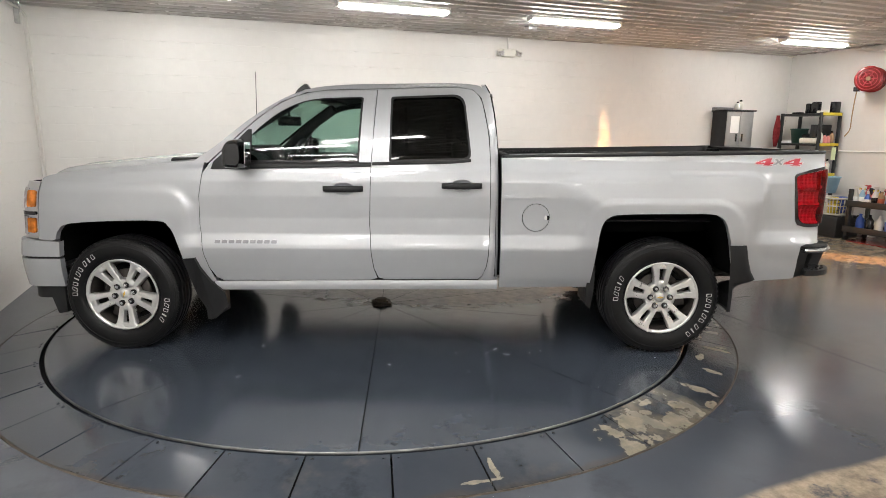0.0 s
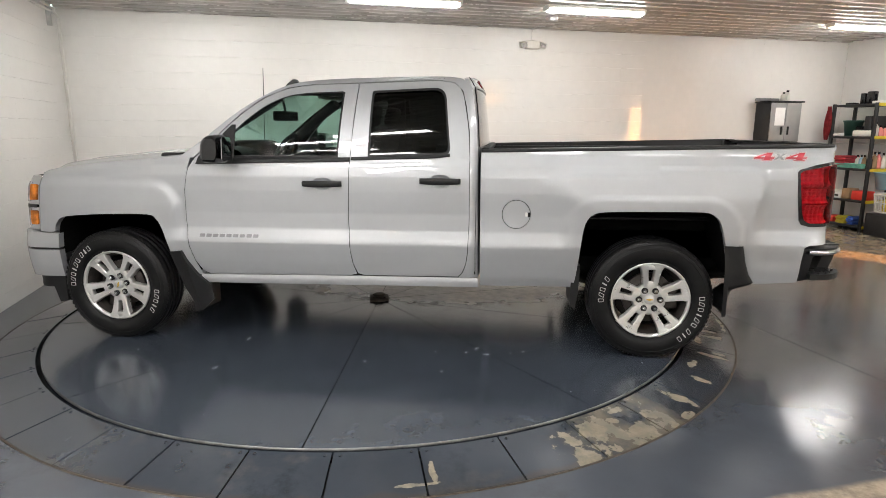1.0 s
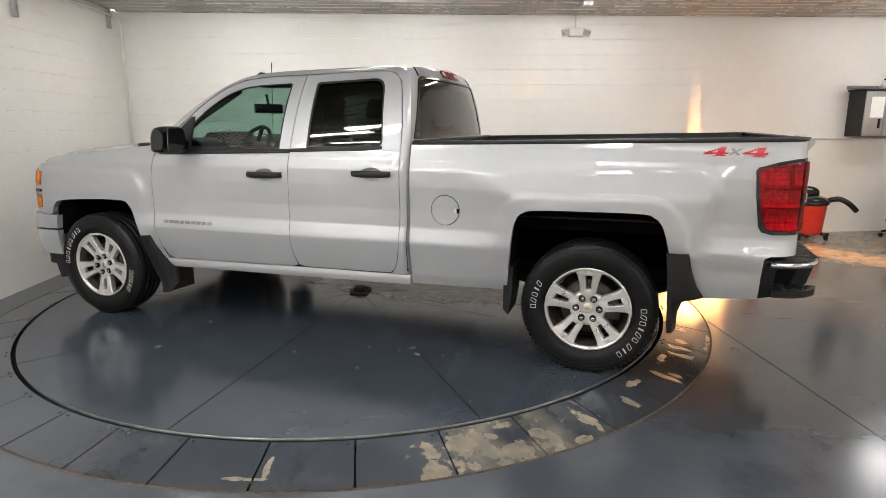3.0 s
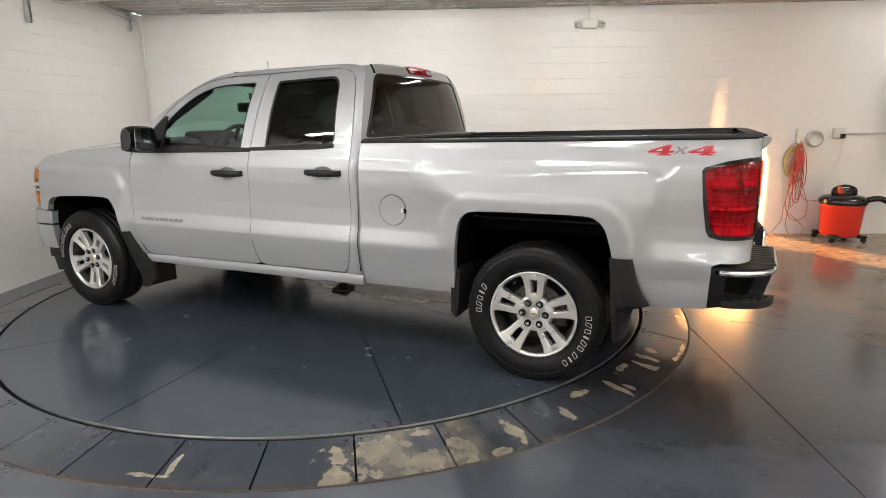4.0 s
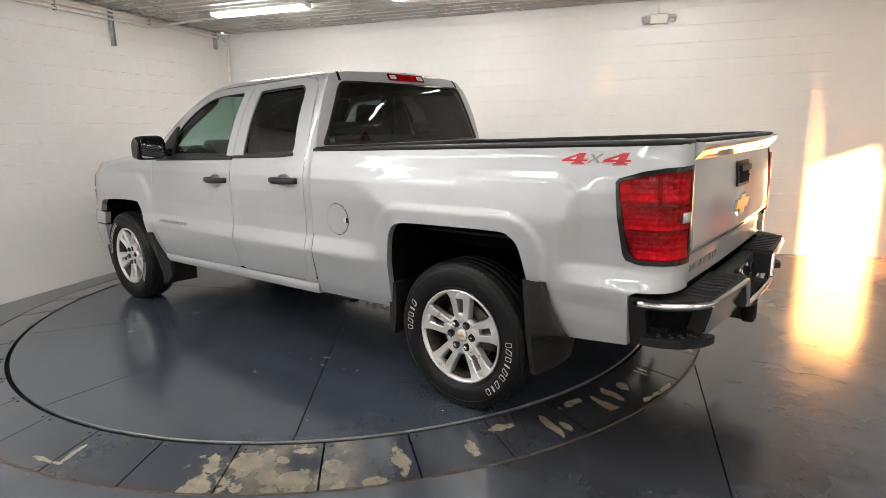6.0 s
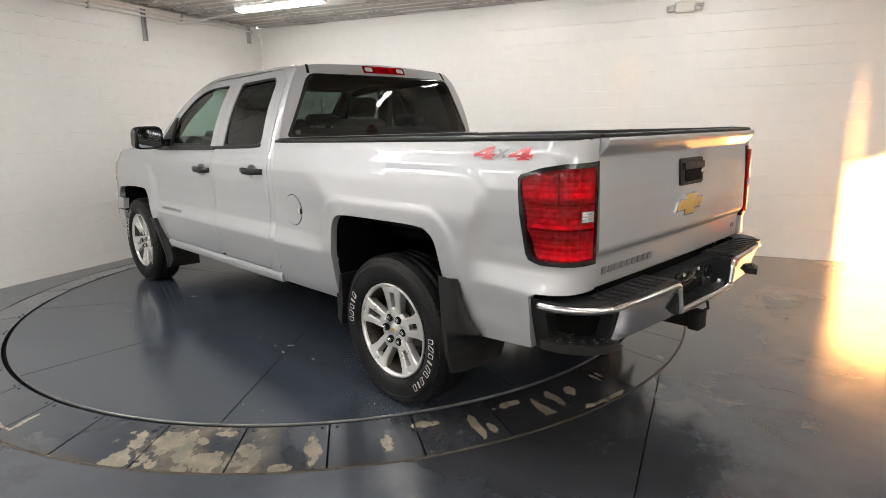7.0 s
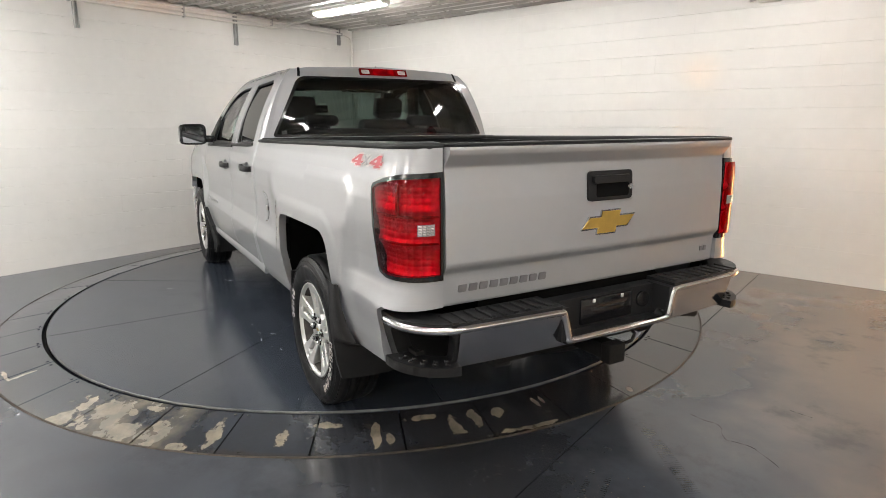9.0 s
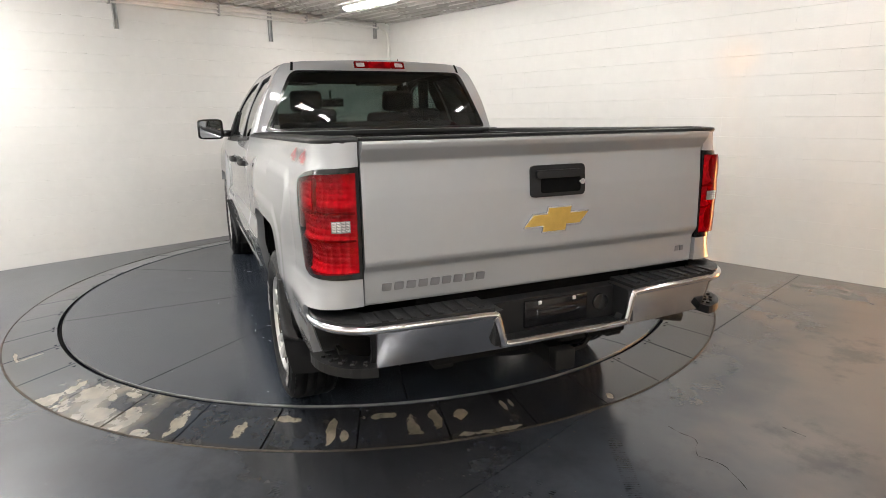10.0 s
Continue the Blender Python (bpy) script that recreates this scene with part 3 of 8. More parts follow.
def block_wall(name, label, m, length, piece_to, openings=(), piece_from=0.0):
    bm = bmesh.new()
    core(bm, length, openings)
    wall = part(name, bm, M_WALL, None, label, m)
    tagged(wall, category="wall", kind="structure")
    rest = bmesh.new()
    for row, (z0, z1) in enumerate(courses()):
        u = -(row % 2) * BLOCK / 2
        while u < length - 0.02:
            a, b = max(u, 0.0), min(u + BLOCK, length)
            u += BLOCK
            if any(b > o[0] - 0.005 and a < o[1] + 0.005 and z0 < o[2] for o in openings):
                continue
            full = b - a > BLOCK - 1e-6 and abs(z1 - z0 - COURSE) < 1e-6
            if full and piece_from <= a and b <= piece_to:
                pieces.append((wall, a, z0))
            elif b - a > 0.03:
                block_rest(rest, a, b, z0, z1, Matrix())
    tagged(part("block_facing", rest, M_WALL, wall), kind="stuff")
    return wall


pieces = []
LEFT = ROOM @ pose(0, ROOM_V, 0, 0, 0, 90)          # runs from the front to the back wall, looking to +u
DOORWAY = (4.90, 7.30, 2.86)
RIGHT = ROOM @ pose(ROOM_U, 0, 0, 0, 0, -90)
FRONT = ROOM @ pose(ROOM_U, ROOM_V, 0, 0, 0, 180)
block_wall("wall_back", "white painted concrete block wall with faint joints", ROOM, ROOM_U, 7.67)
block_wall("wall_left", "white painted concrete block wall with conduits on it", LEFT, -ROOM_V, 20, piece_from=-ROOM_V - 5.4)
block_wall("wall_right", "white painted concrete block wall with an open doorway", RIGHT, -ROOM_V, 0, [DOORWAY])
block_wall("wall_front", "plain white painted concrete block wall", FRONT, ROOM_U, 0)

# unseen sheets added in the doorway, cut to shape the sun patch and streak
sun_mask = thing("sun_mask", "unseen grey sheets cut to shape the sunlight through the doorway", "door", RIGHT, kind="structure")
for leaf in ([(4.80, FLOOR_Z), (5.84, FLOOR_Z), (5.84, 1.42), (5.93, 1.44), (5.93, 2.88), (4.80, 2.88)], [(5.93, 1.66), (6.898, 1.53), (6.909, 2.10), (6.919, 2.88), (5.93, 2.88)], [(6.93, FLOOR_Z), (7.40, FLOOR_Z), (7.40, 2.88), (6.926, 2.88)]):
    bm = bmesh.new()
    prism(bm, leaf, 0.246, 0.252)
    part("sun_mask_sheet", bm, M_MASKSHEET, sun_mask)

bm = bmesh.new()
box(bm, -0.24, ROOM_U + 0.24, ROOM_V - 0.24, 0.24, CEIL_Z + 0.12, CEIL_Z + 0.22)
tagged(part("roof", bm, M_DARK, None, "dark roof deck above the metal ceiling", ROOM), category="roof", kind="structure")

# ribbed metal ceiling, its ribs along the back wall
bm = bmesh.new()
RIB = 0.19
prof = []
n_rib = int(-ROOM_V / RIB) + 1
for k in range(n_rib):
    v = -k * RIB
    prof += [(v, 0.0), (v - 0.055, 0.0), (v - 0.075, 0.026), (v - 0.100, 0.026), (v - 0.112, 0.018), (v - 0.135, 0.018), (v - 0.147, 0.026), (v - 0.170, 0.026)]
prof = [(v, z) for v, z in prof if v > ROOM_V]
rows = [[bm.verts.new((u, v, CEIL_Z + 0.002 + z)) for v, z in prof] for u in (0.0, 2.9, 5.8, 8.7, ROOM_U)]
for r0, r1 in zip(rows, rows[1:]):
    for k in range(len(prof) - 1):
        bm.faces.new((r0[k], r0[k + 1], r1[k + 1], r1[k]))
tagged(part("ceiling", bm, M_CEIL, None, "ribbed off-white metal ceiling panels", ROOM), category="ceiling", kind="structure")

# floor: one sheet with a round hole for the turntable, and a sawn joint
R_TABLE, R_IN, R_OUT = 2.556, 2.588, 2.912
C_ROOM = ROOM.inverted() @ Vector((*CENTRE, 0))
JOINT_U = 6.03


def floor_piece(bm, u0, u1):
    """A strip of floor between u0 and u1, open where the turntable's ring lies."""
    r = R_OUT + 0.004
    def arc(sign):
        pts = []
        for k in range(0, 129):
            a = math.pi * k / 128
            pts.append((C_ROOM.x + sign * r * math.sin(a), C_ROOM.y + r * math.cos(a)))
        return pts
    mid = C_ROOM.x
    for a, b, side in ((u0, min(u1, mid), -1), (max(u0, mid), u1, 1)):
        if b <= a:
            continue
        pts = arc(side)
        poly = [(mid, 0.0)] + pts + [(mid, ROOM_V), (b if side > 0 else a, ROOM_V), (b if side > 0 else a, 0.0)]
        c = clip(clip(poly, 0, a, True), 0, b, False)
        vs = [bm.verts.new((x, y, FLOOR_Z)) for x, y in c]
        f = bm.faces.new(vs)
        f.normal_update()
        if f.normal.z < 0:
            f.normal_flip()
        ex = bmesh.ops.extrude_face_region(bm, geom=[f])
        for v in ex["geom"]:
            if isinstance(v, bmesh.types.BMVert):
                v.co.z -= 0.06
        bmesh.ops.reverse_faces(bm, faces=[f])


bm = bmesh.new()
floor_piece(bm, 0.0, C_ROOM.x)
floor_piece(bm, C_ROOM.x, JOINT_U - 0.0036)
floor_piece(bm, JOINT_U + 0.0036, ROOM_U)
bmesh.ops.recalc_face_normals(bm, faces=bm.faces[:])
bmesh.ops.triangulate(bm, faces=[f for f in bm.faces if len(f.verts) > 4])
tagged(part("floor", bm, M_FLOOR, None, "dark grey painted concrete floor, glossy and worn", ROOM), category="floor", kind="structure")
floor_ob = bpy.data.objects["floor"]
for line in ([(6.385, -3.554), (6.46, -3.575), (6.536, -3.584), (6.589, -3.703), (6.65, -3.705), (6.724, -3.714), (6.851, -3.818)], [(6.79, -3.17), (6.84, -3.182), (6.90, -3.19)]):
    bm = bmesh.new()
    edges = []
    for k, (cu, cv) in enumerate(smooth_line(line, 4)):
        w = 0.0022 + 0.0016 * math.sin(k * 1.7)
        edges.append([bm.verts.new((cu + 0.004 * math.sin(k * 2.3), cv + e * w, FLOOR_Z + 0.0005)) for e in (-1, 1)])
    for (a, b), (c, d) in zip(edges, edges[1:]):
        bm.faces.new((a, c, d, b))
    part("floor_crack", bm, M_SEAL, floor_ob, "thin dark crack in the painted concrete")
grit = random.Random(21)
verts, faces = [], []
for k in range(150):
    (u0, v0), (u1, v1), spread = grit.choice((((5.80, -4.73), (6.00, -4.39), 0.035), ((6.26, -4.46), (6.35, -5.10), 0.06), ((6.26, -4.46), (6.35, -5.10), 0.05), ((5.6, -4.2), (6.6, -5.2), 0.30)))
    q = grit.random()
    u, v = u0 + (u1 - u0) * q + grit.gauss(0, spread), v0 + (v1 - v0) * q + grit.gauss(0, spread)
    if (ROOM @ Vector((u, v, 0)) - Vector((*CENTRE, 0))).length < 2.98:
        continue
    r, t0, n = grit.uniform(0.002, 0.010), grit.uniform(0, 6.28), len(verts)
    for j in range(6):
        a = t0 + j * math.pi / 3
        verts.append((u + r * math.cos(a) * grit.uniform(0.5, 1.2), v + r * 0.6 * math.sin(a) * grit.uniform(0.5, 1.2), FLOOR_Z - 0.0005))
    verts.append((u, v, FLOOR_Z + r * 0.22))
    faces += [(n + j, n + (j + 1) % 6, n + 6) for j in range(6)]
me = bpy.data.meshes.new("dirt_crumbs")
me.from_pydata(verts, [], faces)
me.materials.append(M_RUST)
crumbs = new("dirt_crumbs", me)
crumbs.matrix_basis = ROOM.copy()
tagged(crumbs, "dark crumbs of dirt tracked across the floor", "dirt", kind="stuff")

verts, faces = [], []
for k in range(90):
    (u0, v0), (u1, v1), spread = grit.choice((((5.93, -4.31), (5.88, -4.78), 0.040), ((5.93, -4.33), (5.88, -4.78), 0.055), ((5.94, -4.47), (6.22, -4.53), 0.030), ((5.76, -4.90), (5.88, -5.0), 0.045), ((5.9, -4.4), (6.3, -4.9), 0.15)))
    q = grit.random()
    u, v = u0 + (u1 - u0) * q + grit.gauss(0, spread), v0 + (v1 - v0) * q + grit.gauss(0, spread)
    if (ROOM @ Vector((u, v, 0)) - Vector((*CENTRE, 0))).length < 2.95:
        continue
    r, n = grit.choice((0.002, 0.0025, 0.003, 0.005)) * grit.uniform(0.8, 1.2), len(verts)
    for rr, zz in ((1.0, -0.0003), (0.72, 0.42 * r)):
        for j in range(8):
            a = j * math.pi / 4
            verts.append((u + r * rr * math.cos(a) * 1.3, v + r * rr * math.sin(a), FLOOR_Z + zz))
    verts.append((u, v, FLOOR_Z + 0.6 * r))
    for j in range(8):
        i = (j + 1) % 8
        faces += [(n + j, n + i, n + 8 + i, n + 8 + j), (n + 8 + j, n + 8 + i, n + 16)]
me = bpy.data.meshes.new("water_drops")
me.from_pydata(verts, [], faces)
me.polygons.foreach_set("use_smooth", [True] * len(faces))
me.materials.append(M_WATER)
drops = new("water_drops", me)
drops.matrix_basis = ROOM
tagged(drops, "small clear water drops spilt on the floor", "water", kind="stuff")
bm = bmesh.new()
box(bm, -0.2, ROOM_U + 0.2, ROOM_V - 0.2, 0.2, FLOOR_Z - 0.14, FLOOR_Z - 0.062)
tagged(part("floor_slab", bm, M_DARK, None, "dark slab under the floor and the turntable", ROOM), category="floor", kind="structure")
bm = bmesh.new()
box(bm, -60, 80, -80, 60, FLOOR_Z - 0.30, FLOOR_Z - 0.15)
tagged(part("ground", bm, mat("asphalt", (0.05, 0.05, 0.05), 0.9, noise_scale=3, spread=0.3), None, "grey asphalt ground outside the doorway", ROOM), category="ground", kind="structure")


# unseen wall, added to keep the bright low sky out of reflections
bm = bmesh.new()
box(bm, 25.0, 25.3, -45, 25, FLOOR_Z - 0.2, 1.9)
tagged(part("sky_blocker", bm, M_DARK, None, "unseen plain dark wall added outside to block the low sky", ROOM), category="wall", kind="structure")


# ---- the turntable ----
AT_TABLE = pose(*CENTRE, 0)
table = thing("turntable", "dark blue-grey painted round steel vehicle turntable set in the floor", "turntable", AT_TABLE)


def sector(bm, r0, r1, a0, a1, z0, z1, thick, steps):
    """A plate of a ring between two radii and two angles, sloping from z0 to z1."""
    top, low = [], []
    for k in range(steps + 1):
        a = a0 + (a1 - a0) * k / steps
        c, s = math.cos(a), math.sin(a)
        for store, dz in ((top, 0.0), (low, -thick)):
            store.append((bm.verts.new((r0 * c, r0 * s, z0 + dz)), bm.verts.new((r1 * c, r1 * s, z1 + dz))))
    for k in range(steps):
        (a, b), (c, d) = top[k], top[k + 1]
        bm.faces.new((a, b, d, c))
        (e, f), (g, h) = low[k], low[k + 1]
        if r0 > 0.3:
            bm.faces.new((c, g, e, a))
        bm.faces.new((b, f, h, d))
    for t, l, rev in ((top[0], low[0], False), (top[-1], low[-1], True)):
        q = (t[0], l[0], l[1], t[1])
        bm.faces.new(q[::-1] if rev else q)


bm = bmesh.new()
sector(bm, 0.10, R_TABLE, radians(0.09), radians(35.91), 0.0, 0.0, 0.05, 18)
deck_mesh = mesh_of("deck_plate", bm, M_TABLE)
for k in range(10):
    ob = new("deck_plate", deck_mesh)
    ob.matrix_basis, ob.parent = pose(0, 0, 0, 0, 0, -86 + 36 * k), table
bm = bmesh.new()
sector(bm, R_IN, R_OUT, radians(0.10), radians(8.90), -0.001, FLOOR_Z + 0.003, 0.05, 4)
ring_mesh = mesh_of("ring_plate", bm, M_RING)
bm = bmesh.new()
cyl(bm, 0.009, 0.007, (0, 0, -0.002), (0, 0, 0.003), 10)
bolt_mesh = mesh_of("bolt", bm, M_RING)
for k in range(40):
    ob = new("ring_plate", ring_mesh)
    ob.matrix_basis, ob.parent = pose(0, 0, random.uniform(-0.0015, 0.0015), 0, 0, -91.5 + 9 * k), table
    for a, r in ((0.8, R_IN + 0.025), (8.2, R_IN + 0.025)):
        bo = new("bolt", bolt_mesh)
        bo.matrix_basis = pose(r * math.cos(radians(a)), r * math.sin(radians(a)), -0.003)
        bo.parent = ob
bm = bmesh.new()
lathe(bm, [(R_TABLE + 0.004, -0.06), (R_TABLE + 0.004, -0.034), (R_TABLE + 0.010, -0.030), (R_IN - 0.010, -0.030), (R_IN - 0.003, -0.034), (R_IN - 0.003, -0.06)], 160, "z")
part("rubber_seal", bm, M_SEAL, table, "black rubber edge seal")
bm = bmesh.new()
lathe(bm, [(R_TABLE - 0.004, -0.012), (R_TABLE - 0.001, 0.0015), (R_TABLE + 0.003, 0.0015), (R_TABLE + 0.003, -0.012)], 160, "z")
part("steel_edge", bm, M_DULLSTEEL, table, "worn bare steel edge")
bm = bmesh.new()
lathe(bm, [(R_OUT + 0.001, -0.06), (R_OUT + 0.001, FLOOR_Z + 0.004), (R_OUT + 0.012, FLOOR_Z + 0.004), (R_OUT + 0.012, -0.06)], 160, "z")
part("outer_edge", bm, M_RUST, table, "rusty outer edge strip")
bm = bmesh.new()
box(bm, -0.085, 0.085, -0.085, 0.085, -0.02, 0.022, 0.012, 2)
cyl(bm, 0.05, 0.045, (0, 0, 0.02), (0, 0, 0.05), 20)
for k in range(4):
    c, s = 0.068 * math.cos(math.pi / 4 + k * math.pi / 2), 0.068 * math.sin(math.pi / 4 + k * math.pi / 2)
    cyl(bm, 0.010, 0.010, (c, s, 0.02), (c, s, 0.034), 6, smooth=False)
part("centre_hub", bm, M_RUST, table, "rusty steel centre hub", pose(0, 0, 0, 0, 0, 12))

bm = bmesh.new()
box(bm, 0.09, R_TABLE - 0.01, -0.0012, 0.0012, -0.004, 0.0007)
joint_mesh = mesh_of("plate_joint", bm, M_SEAL)
for k in range(10):
    ob = new("plate_joint", joint_mesh)
    ob.matrix_basis, ob.parent = pose(0, 0, 0, 0, 0, -86 + 36 * k), table
marks = random.Random(3)
bm = bmesh.new()
spots = [(0.62, -0.93, 50), (0.69, -1.03, -10), (0.94, -0.96, 35), (0.55, -1.01, 30)] + [(marks.uniform(-2.0, 2.0), marks.uniform(-2.1, -0.9), marks.uniform(0, 180)) for k in range(18)]
for x, y, turn in spots:
    if math.hypot(x - CENTRE[0], y - CENTRE[1]) > R_TABLE - 0.12:
        continue
    a, b = marks.choice((0.002, 0.003, 0.004, 0.006, 0.010, 0.022)), marks.uniform(0.0007, 0.0018)
    box(bm, -a, a, -b, b, -0.0010, 0.0006, m=pose(x - CENTRE[0], y - CENTRE[1], 0, 0, 0, turn))
tagged(part("scratch_marks", bm, M_CONDUIT, table, "short pale scratches in the paint"), kind="stuff")


# ---- ceiling lamps ----
def strip_lamp():
    lamp = thing("strip_lamp", "lit white fluorescent strip lamp on the ceiling", "ceiling lamp", group="ceiling lamps")
    bm = bmesh.new()
    box(bm, -0.60, 0.60, -0.07, 0.07, 0.022, 0.06, 0.006)
    part("lamp_body", bm, M_LAMPBODY, lamp)
    bm = bmesh.new()
    rows = []
    for i, u in enumerate((-0.595, -0.59, -0.575, -0.2, 0.2, 0.575, 0.59, 0.595)):
        k = (0.55, 0.85, 1, 1, 1, 1, 0.85, 0.55)[i]
        rows.append([bm.verts.new((u, 0.070 * k * math.cos(a), 0.024 - 0.040 * k * math.sin(a))) for a in [math.pi * j / 10 for j in range(11)]])
    for r0, r1 in zip(rows, rows[1:]):
        for j in range(10):
            bm.faces.new((r0[j], r0[j + 1], r1[j + 1], r1[j])).smooth = True
    bm.faces.new(rows[0]), bm.faces.new(rows[-1])
    bmesh.ops.recalc_face_normals(bm, faces=bm.faces[:])
    part("diffuser", bm, M_LAMP, lamp, "glowing white diffuser")
    for s in (-1, 1):
        bm = bmesh.new()
        box(bm, s * 0.612 - 0.012, s * 0.612 + 0.012, -0.065, 0.065, 0.0, 0.058, 0.006)
        part("end_cap", bm, M_LAMPBODY, lamp)
    return lamp


lamp = strip_lamp()
first = True
# fifth to eleventh entries: unseen lamps added to brighten the side walls and floor
LAMPS = [(1.54, -1.46), (3.77, -1.50), (6.0, -1.52), (10.1, -1.42), (1.0, -5.7), (0.8, -6.4), (0.9, -7.2), (0.75, -8.1), (10.7, -5.5), (10.7, -7.4), (8.6, -7.4)] + [(u, -5.5) for u in (2.0, 4.2, 6.4, 8.6)] + [(1.0 + 1.56 * k, -9.3) for k in range(6)]
for u, v in LAMPS:
    m = ROOM @ pose(u, v, CEIL_Z - 0.058)
    if first:
        lamp.matrix_basis, first = m, False
    else:
        copy_thing(lamp, m)


# ---- the pickup truck: front to -x, driver's side to -y ----
truck = thing("pickup_truck", "silver extended-cab pickup truck standing on the turntable", "pickup truck", pose(0, 0, 0))

Z_SIDE = [0.38, 0.44, 0.47, 0.50, 0.53, 0.60, 0.70, 0.742, 0.765, 0.84, 0.95, 1.10, 1.20, 1.27, 1.315, 1.36, 1.42, 1.50, 1.58, 1.66, 1.74, 1.80, 1.83, 1.85, 1.865, 1.88]
H_SIDE = [0.900, 0.930, 0.948, 0.958, 0.966, 0.981, 0.998, 1.003, 0.999, 0.977, 0.974, 0.982, 0.980, 0.966, 0.945, 0.932, 0.912, 0.8835, 0.8505, 0.811, 0.766, 0.727, 0.704, 0.680, 0.645, 0.58]
Z_BED = [0.38, 0.46, 0.50, 0.53, 0.60, 0.70, 0.742, 0.765, 0.84, 0.95, 1.10, 1.20, 1.27, 1.34, 1.42]
H_BED = [0.910, 0.938, 0.954, 0.964, 0.979, 1.000, 1.006, 1.002, 0.983, 0.982, 0.990, 0.988, 0.972, 0.948, 0.935]


def soft_curve(z, h, width=0.0045):
    """A profile sampled finely and softened a little, so that creases are rounded."""
    zz = np.linspace(z[0] - 0.05, z[-1] + 0.05, 600)
    hh = np.interp(zz, z, h)
    k = np.exp(-0.5 * (np.arange(-30, 31) * (zz[1] - zz[0]) / width) ** 2)
    k /= k.sum()
    return zz, np.convolve(np.pad(hh, 30, mode="edge"), k, mode="valid")


SIDE, BED = soft_curve(Z_SIDE, H_SIDE), soft_curve(Z_BED, H_BED)
AXLE_F, AXLE_R, HUB_Z = -2.008, 1.763, 0.400


def smooth(x):
    x = min(1.0, max(0.0, x))
    return x * x * (3 - 2 * x)


Z_BLISTER = [0.38, 0.47, 0.53, 0.62, 0.76, 0.90, 1.05, 1.08, 1.20, 1.28, 1.42]
H_BLISTER = [0.918, 0.944, 0.965, 0.989, 1.016, 1.021, 1.023, 1.021, 1.000, 0.984, 0.950]
BLISTER = soft_curve(Z_BLISTER, H_BLISTER, 0.009)


def blister(a, z):
    """How far the rear wing's own profile replaces the bed side's."""
    left = a < 1.765
    qx, qz = ((1.765 - a - 0.80) / 2.4 if left else a - 1.765 - 0.675) + 0.14, z - 1.285 + 0.14
    d = math.hypot(max(qx, 0), max(qz, 0)) + min(max(qx, qz), 0) - 0.14
    wide = (0.085 if left else 0.045) + (0.12 if left else 0.07) * smooth((1.22 - z) / 0.3)
    return 0.92 * smooth(-d / wide)


def flare(a, z):
    """The lip that swells round the rear wheel's opening."""
    qx, qz = abs(a - 1.735) - 0.47 + 0.15, z - 1.0 + 0.15
    d = math.hypot(max(qx, 0), max(qz, 0)) + min(max(qx, qz), 0) - 0.15
    return 0.0065 * smooth((0.105 - d) / 0.05) * smooth((z - 0.70) / 0.15)


def front_blister(x, z):
    qx, qz = x + 1.432 + 0.24, z - 1.195 + 0.24
    d = math.hypot(max(qx, 0), max(qz, 0)) + min(max(qx, qz), 0) - 0.24
    return 0.6 * smooth(-d / (0.075 + 0.075 * smooth((1.05 - z) / 0.3)))


HOOD_X, HOOD_Z = [-2.66, -2.56, -2.45, -2.36, -1.98, -1.60, -1.36], [1.15, 1.195, 1.235, 1.253, 1.295, 1.326, 1.345]


def hood_z(x):
    return float(np.interp(x, HOOD_X, HOOD_Z))


def side_fn(sign):
    """Cab and fender side: (x, z, depth) to a point."""
    def fn(x, z, d):
        lift = (1.315 - hood_z(x)) * smooth((-1.30 - x) / 0.35) if z < 1.5 else 0.0
        zz = z + max(0.0, lift) * smooth((z - 0.9) / 0.25)
        h = float(np.interp(zz, *SIDE))
        if x < -1.4:
            w = front_blister(x, z)
            h += w * (float(np.interp(z + 0.085, *BLISTER)) + 0.004 - h)
        h -= 0.055 * max(0.0, (-2.35 - x) / 0.28) ** 2
        if x > 0.55:               # rounded rear corner of the cab
            h -= 0.085 - math.sqrt(max(0.0, 0.085 ** 2 - (x - 0.55) ** 2))
        return (x, sign * (h - d), z)
    return fn


BED_END, BED_R = 2.66, 0.19        # the bed's rear corner: where it begins, and its radius


GATE_HALF = 0.804                  # half the width of the tailgate's opening


def corner_r(th, ry):
    """How far the bed's full, squarish corner lies from its middle, th from the side's direction."""
    return ((math.sin(th) / BED_R) ** 2.7 + (math.cos(th) / ry) ** 2.7) ** (-1 / 2.7)


def bed_fn(sign):
    """Bed side, which turns round the rear corner: (a, z, depth), a is the length along it."""
    def fn(a, z, d):
        up = 0.045 * smooth((a - 1.9) / 0.4) * smooth((z - 0.6) / 0.1) * smooth((1.0 - z) / 0.15)
        h = float(np.interp(z - up, *BED))
        w = blister(a, z)
        h += w * (float(np.interp(z, *BLISTER)) - h) + flare(a, z)
        h -= 0.012 * smooth((a - 2.40) / 0.3) * smooth((z - 0.75) / 0.1) * smooth((1.28 - z) / 0.1)
        if a <= BED_END:
            return (a, sign * (h - d), z)
        th = min((a - BED_END) / BED_R, math.pi / 2)
        r = corner_r(th, h - GATE_HALF) - d
        return (BED_END + r * math.sin(th), sign * (GATE_HALF + r * math.cos(th)), z)
    return fn


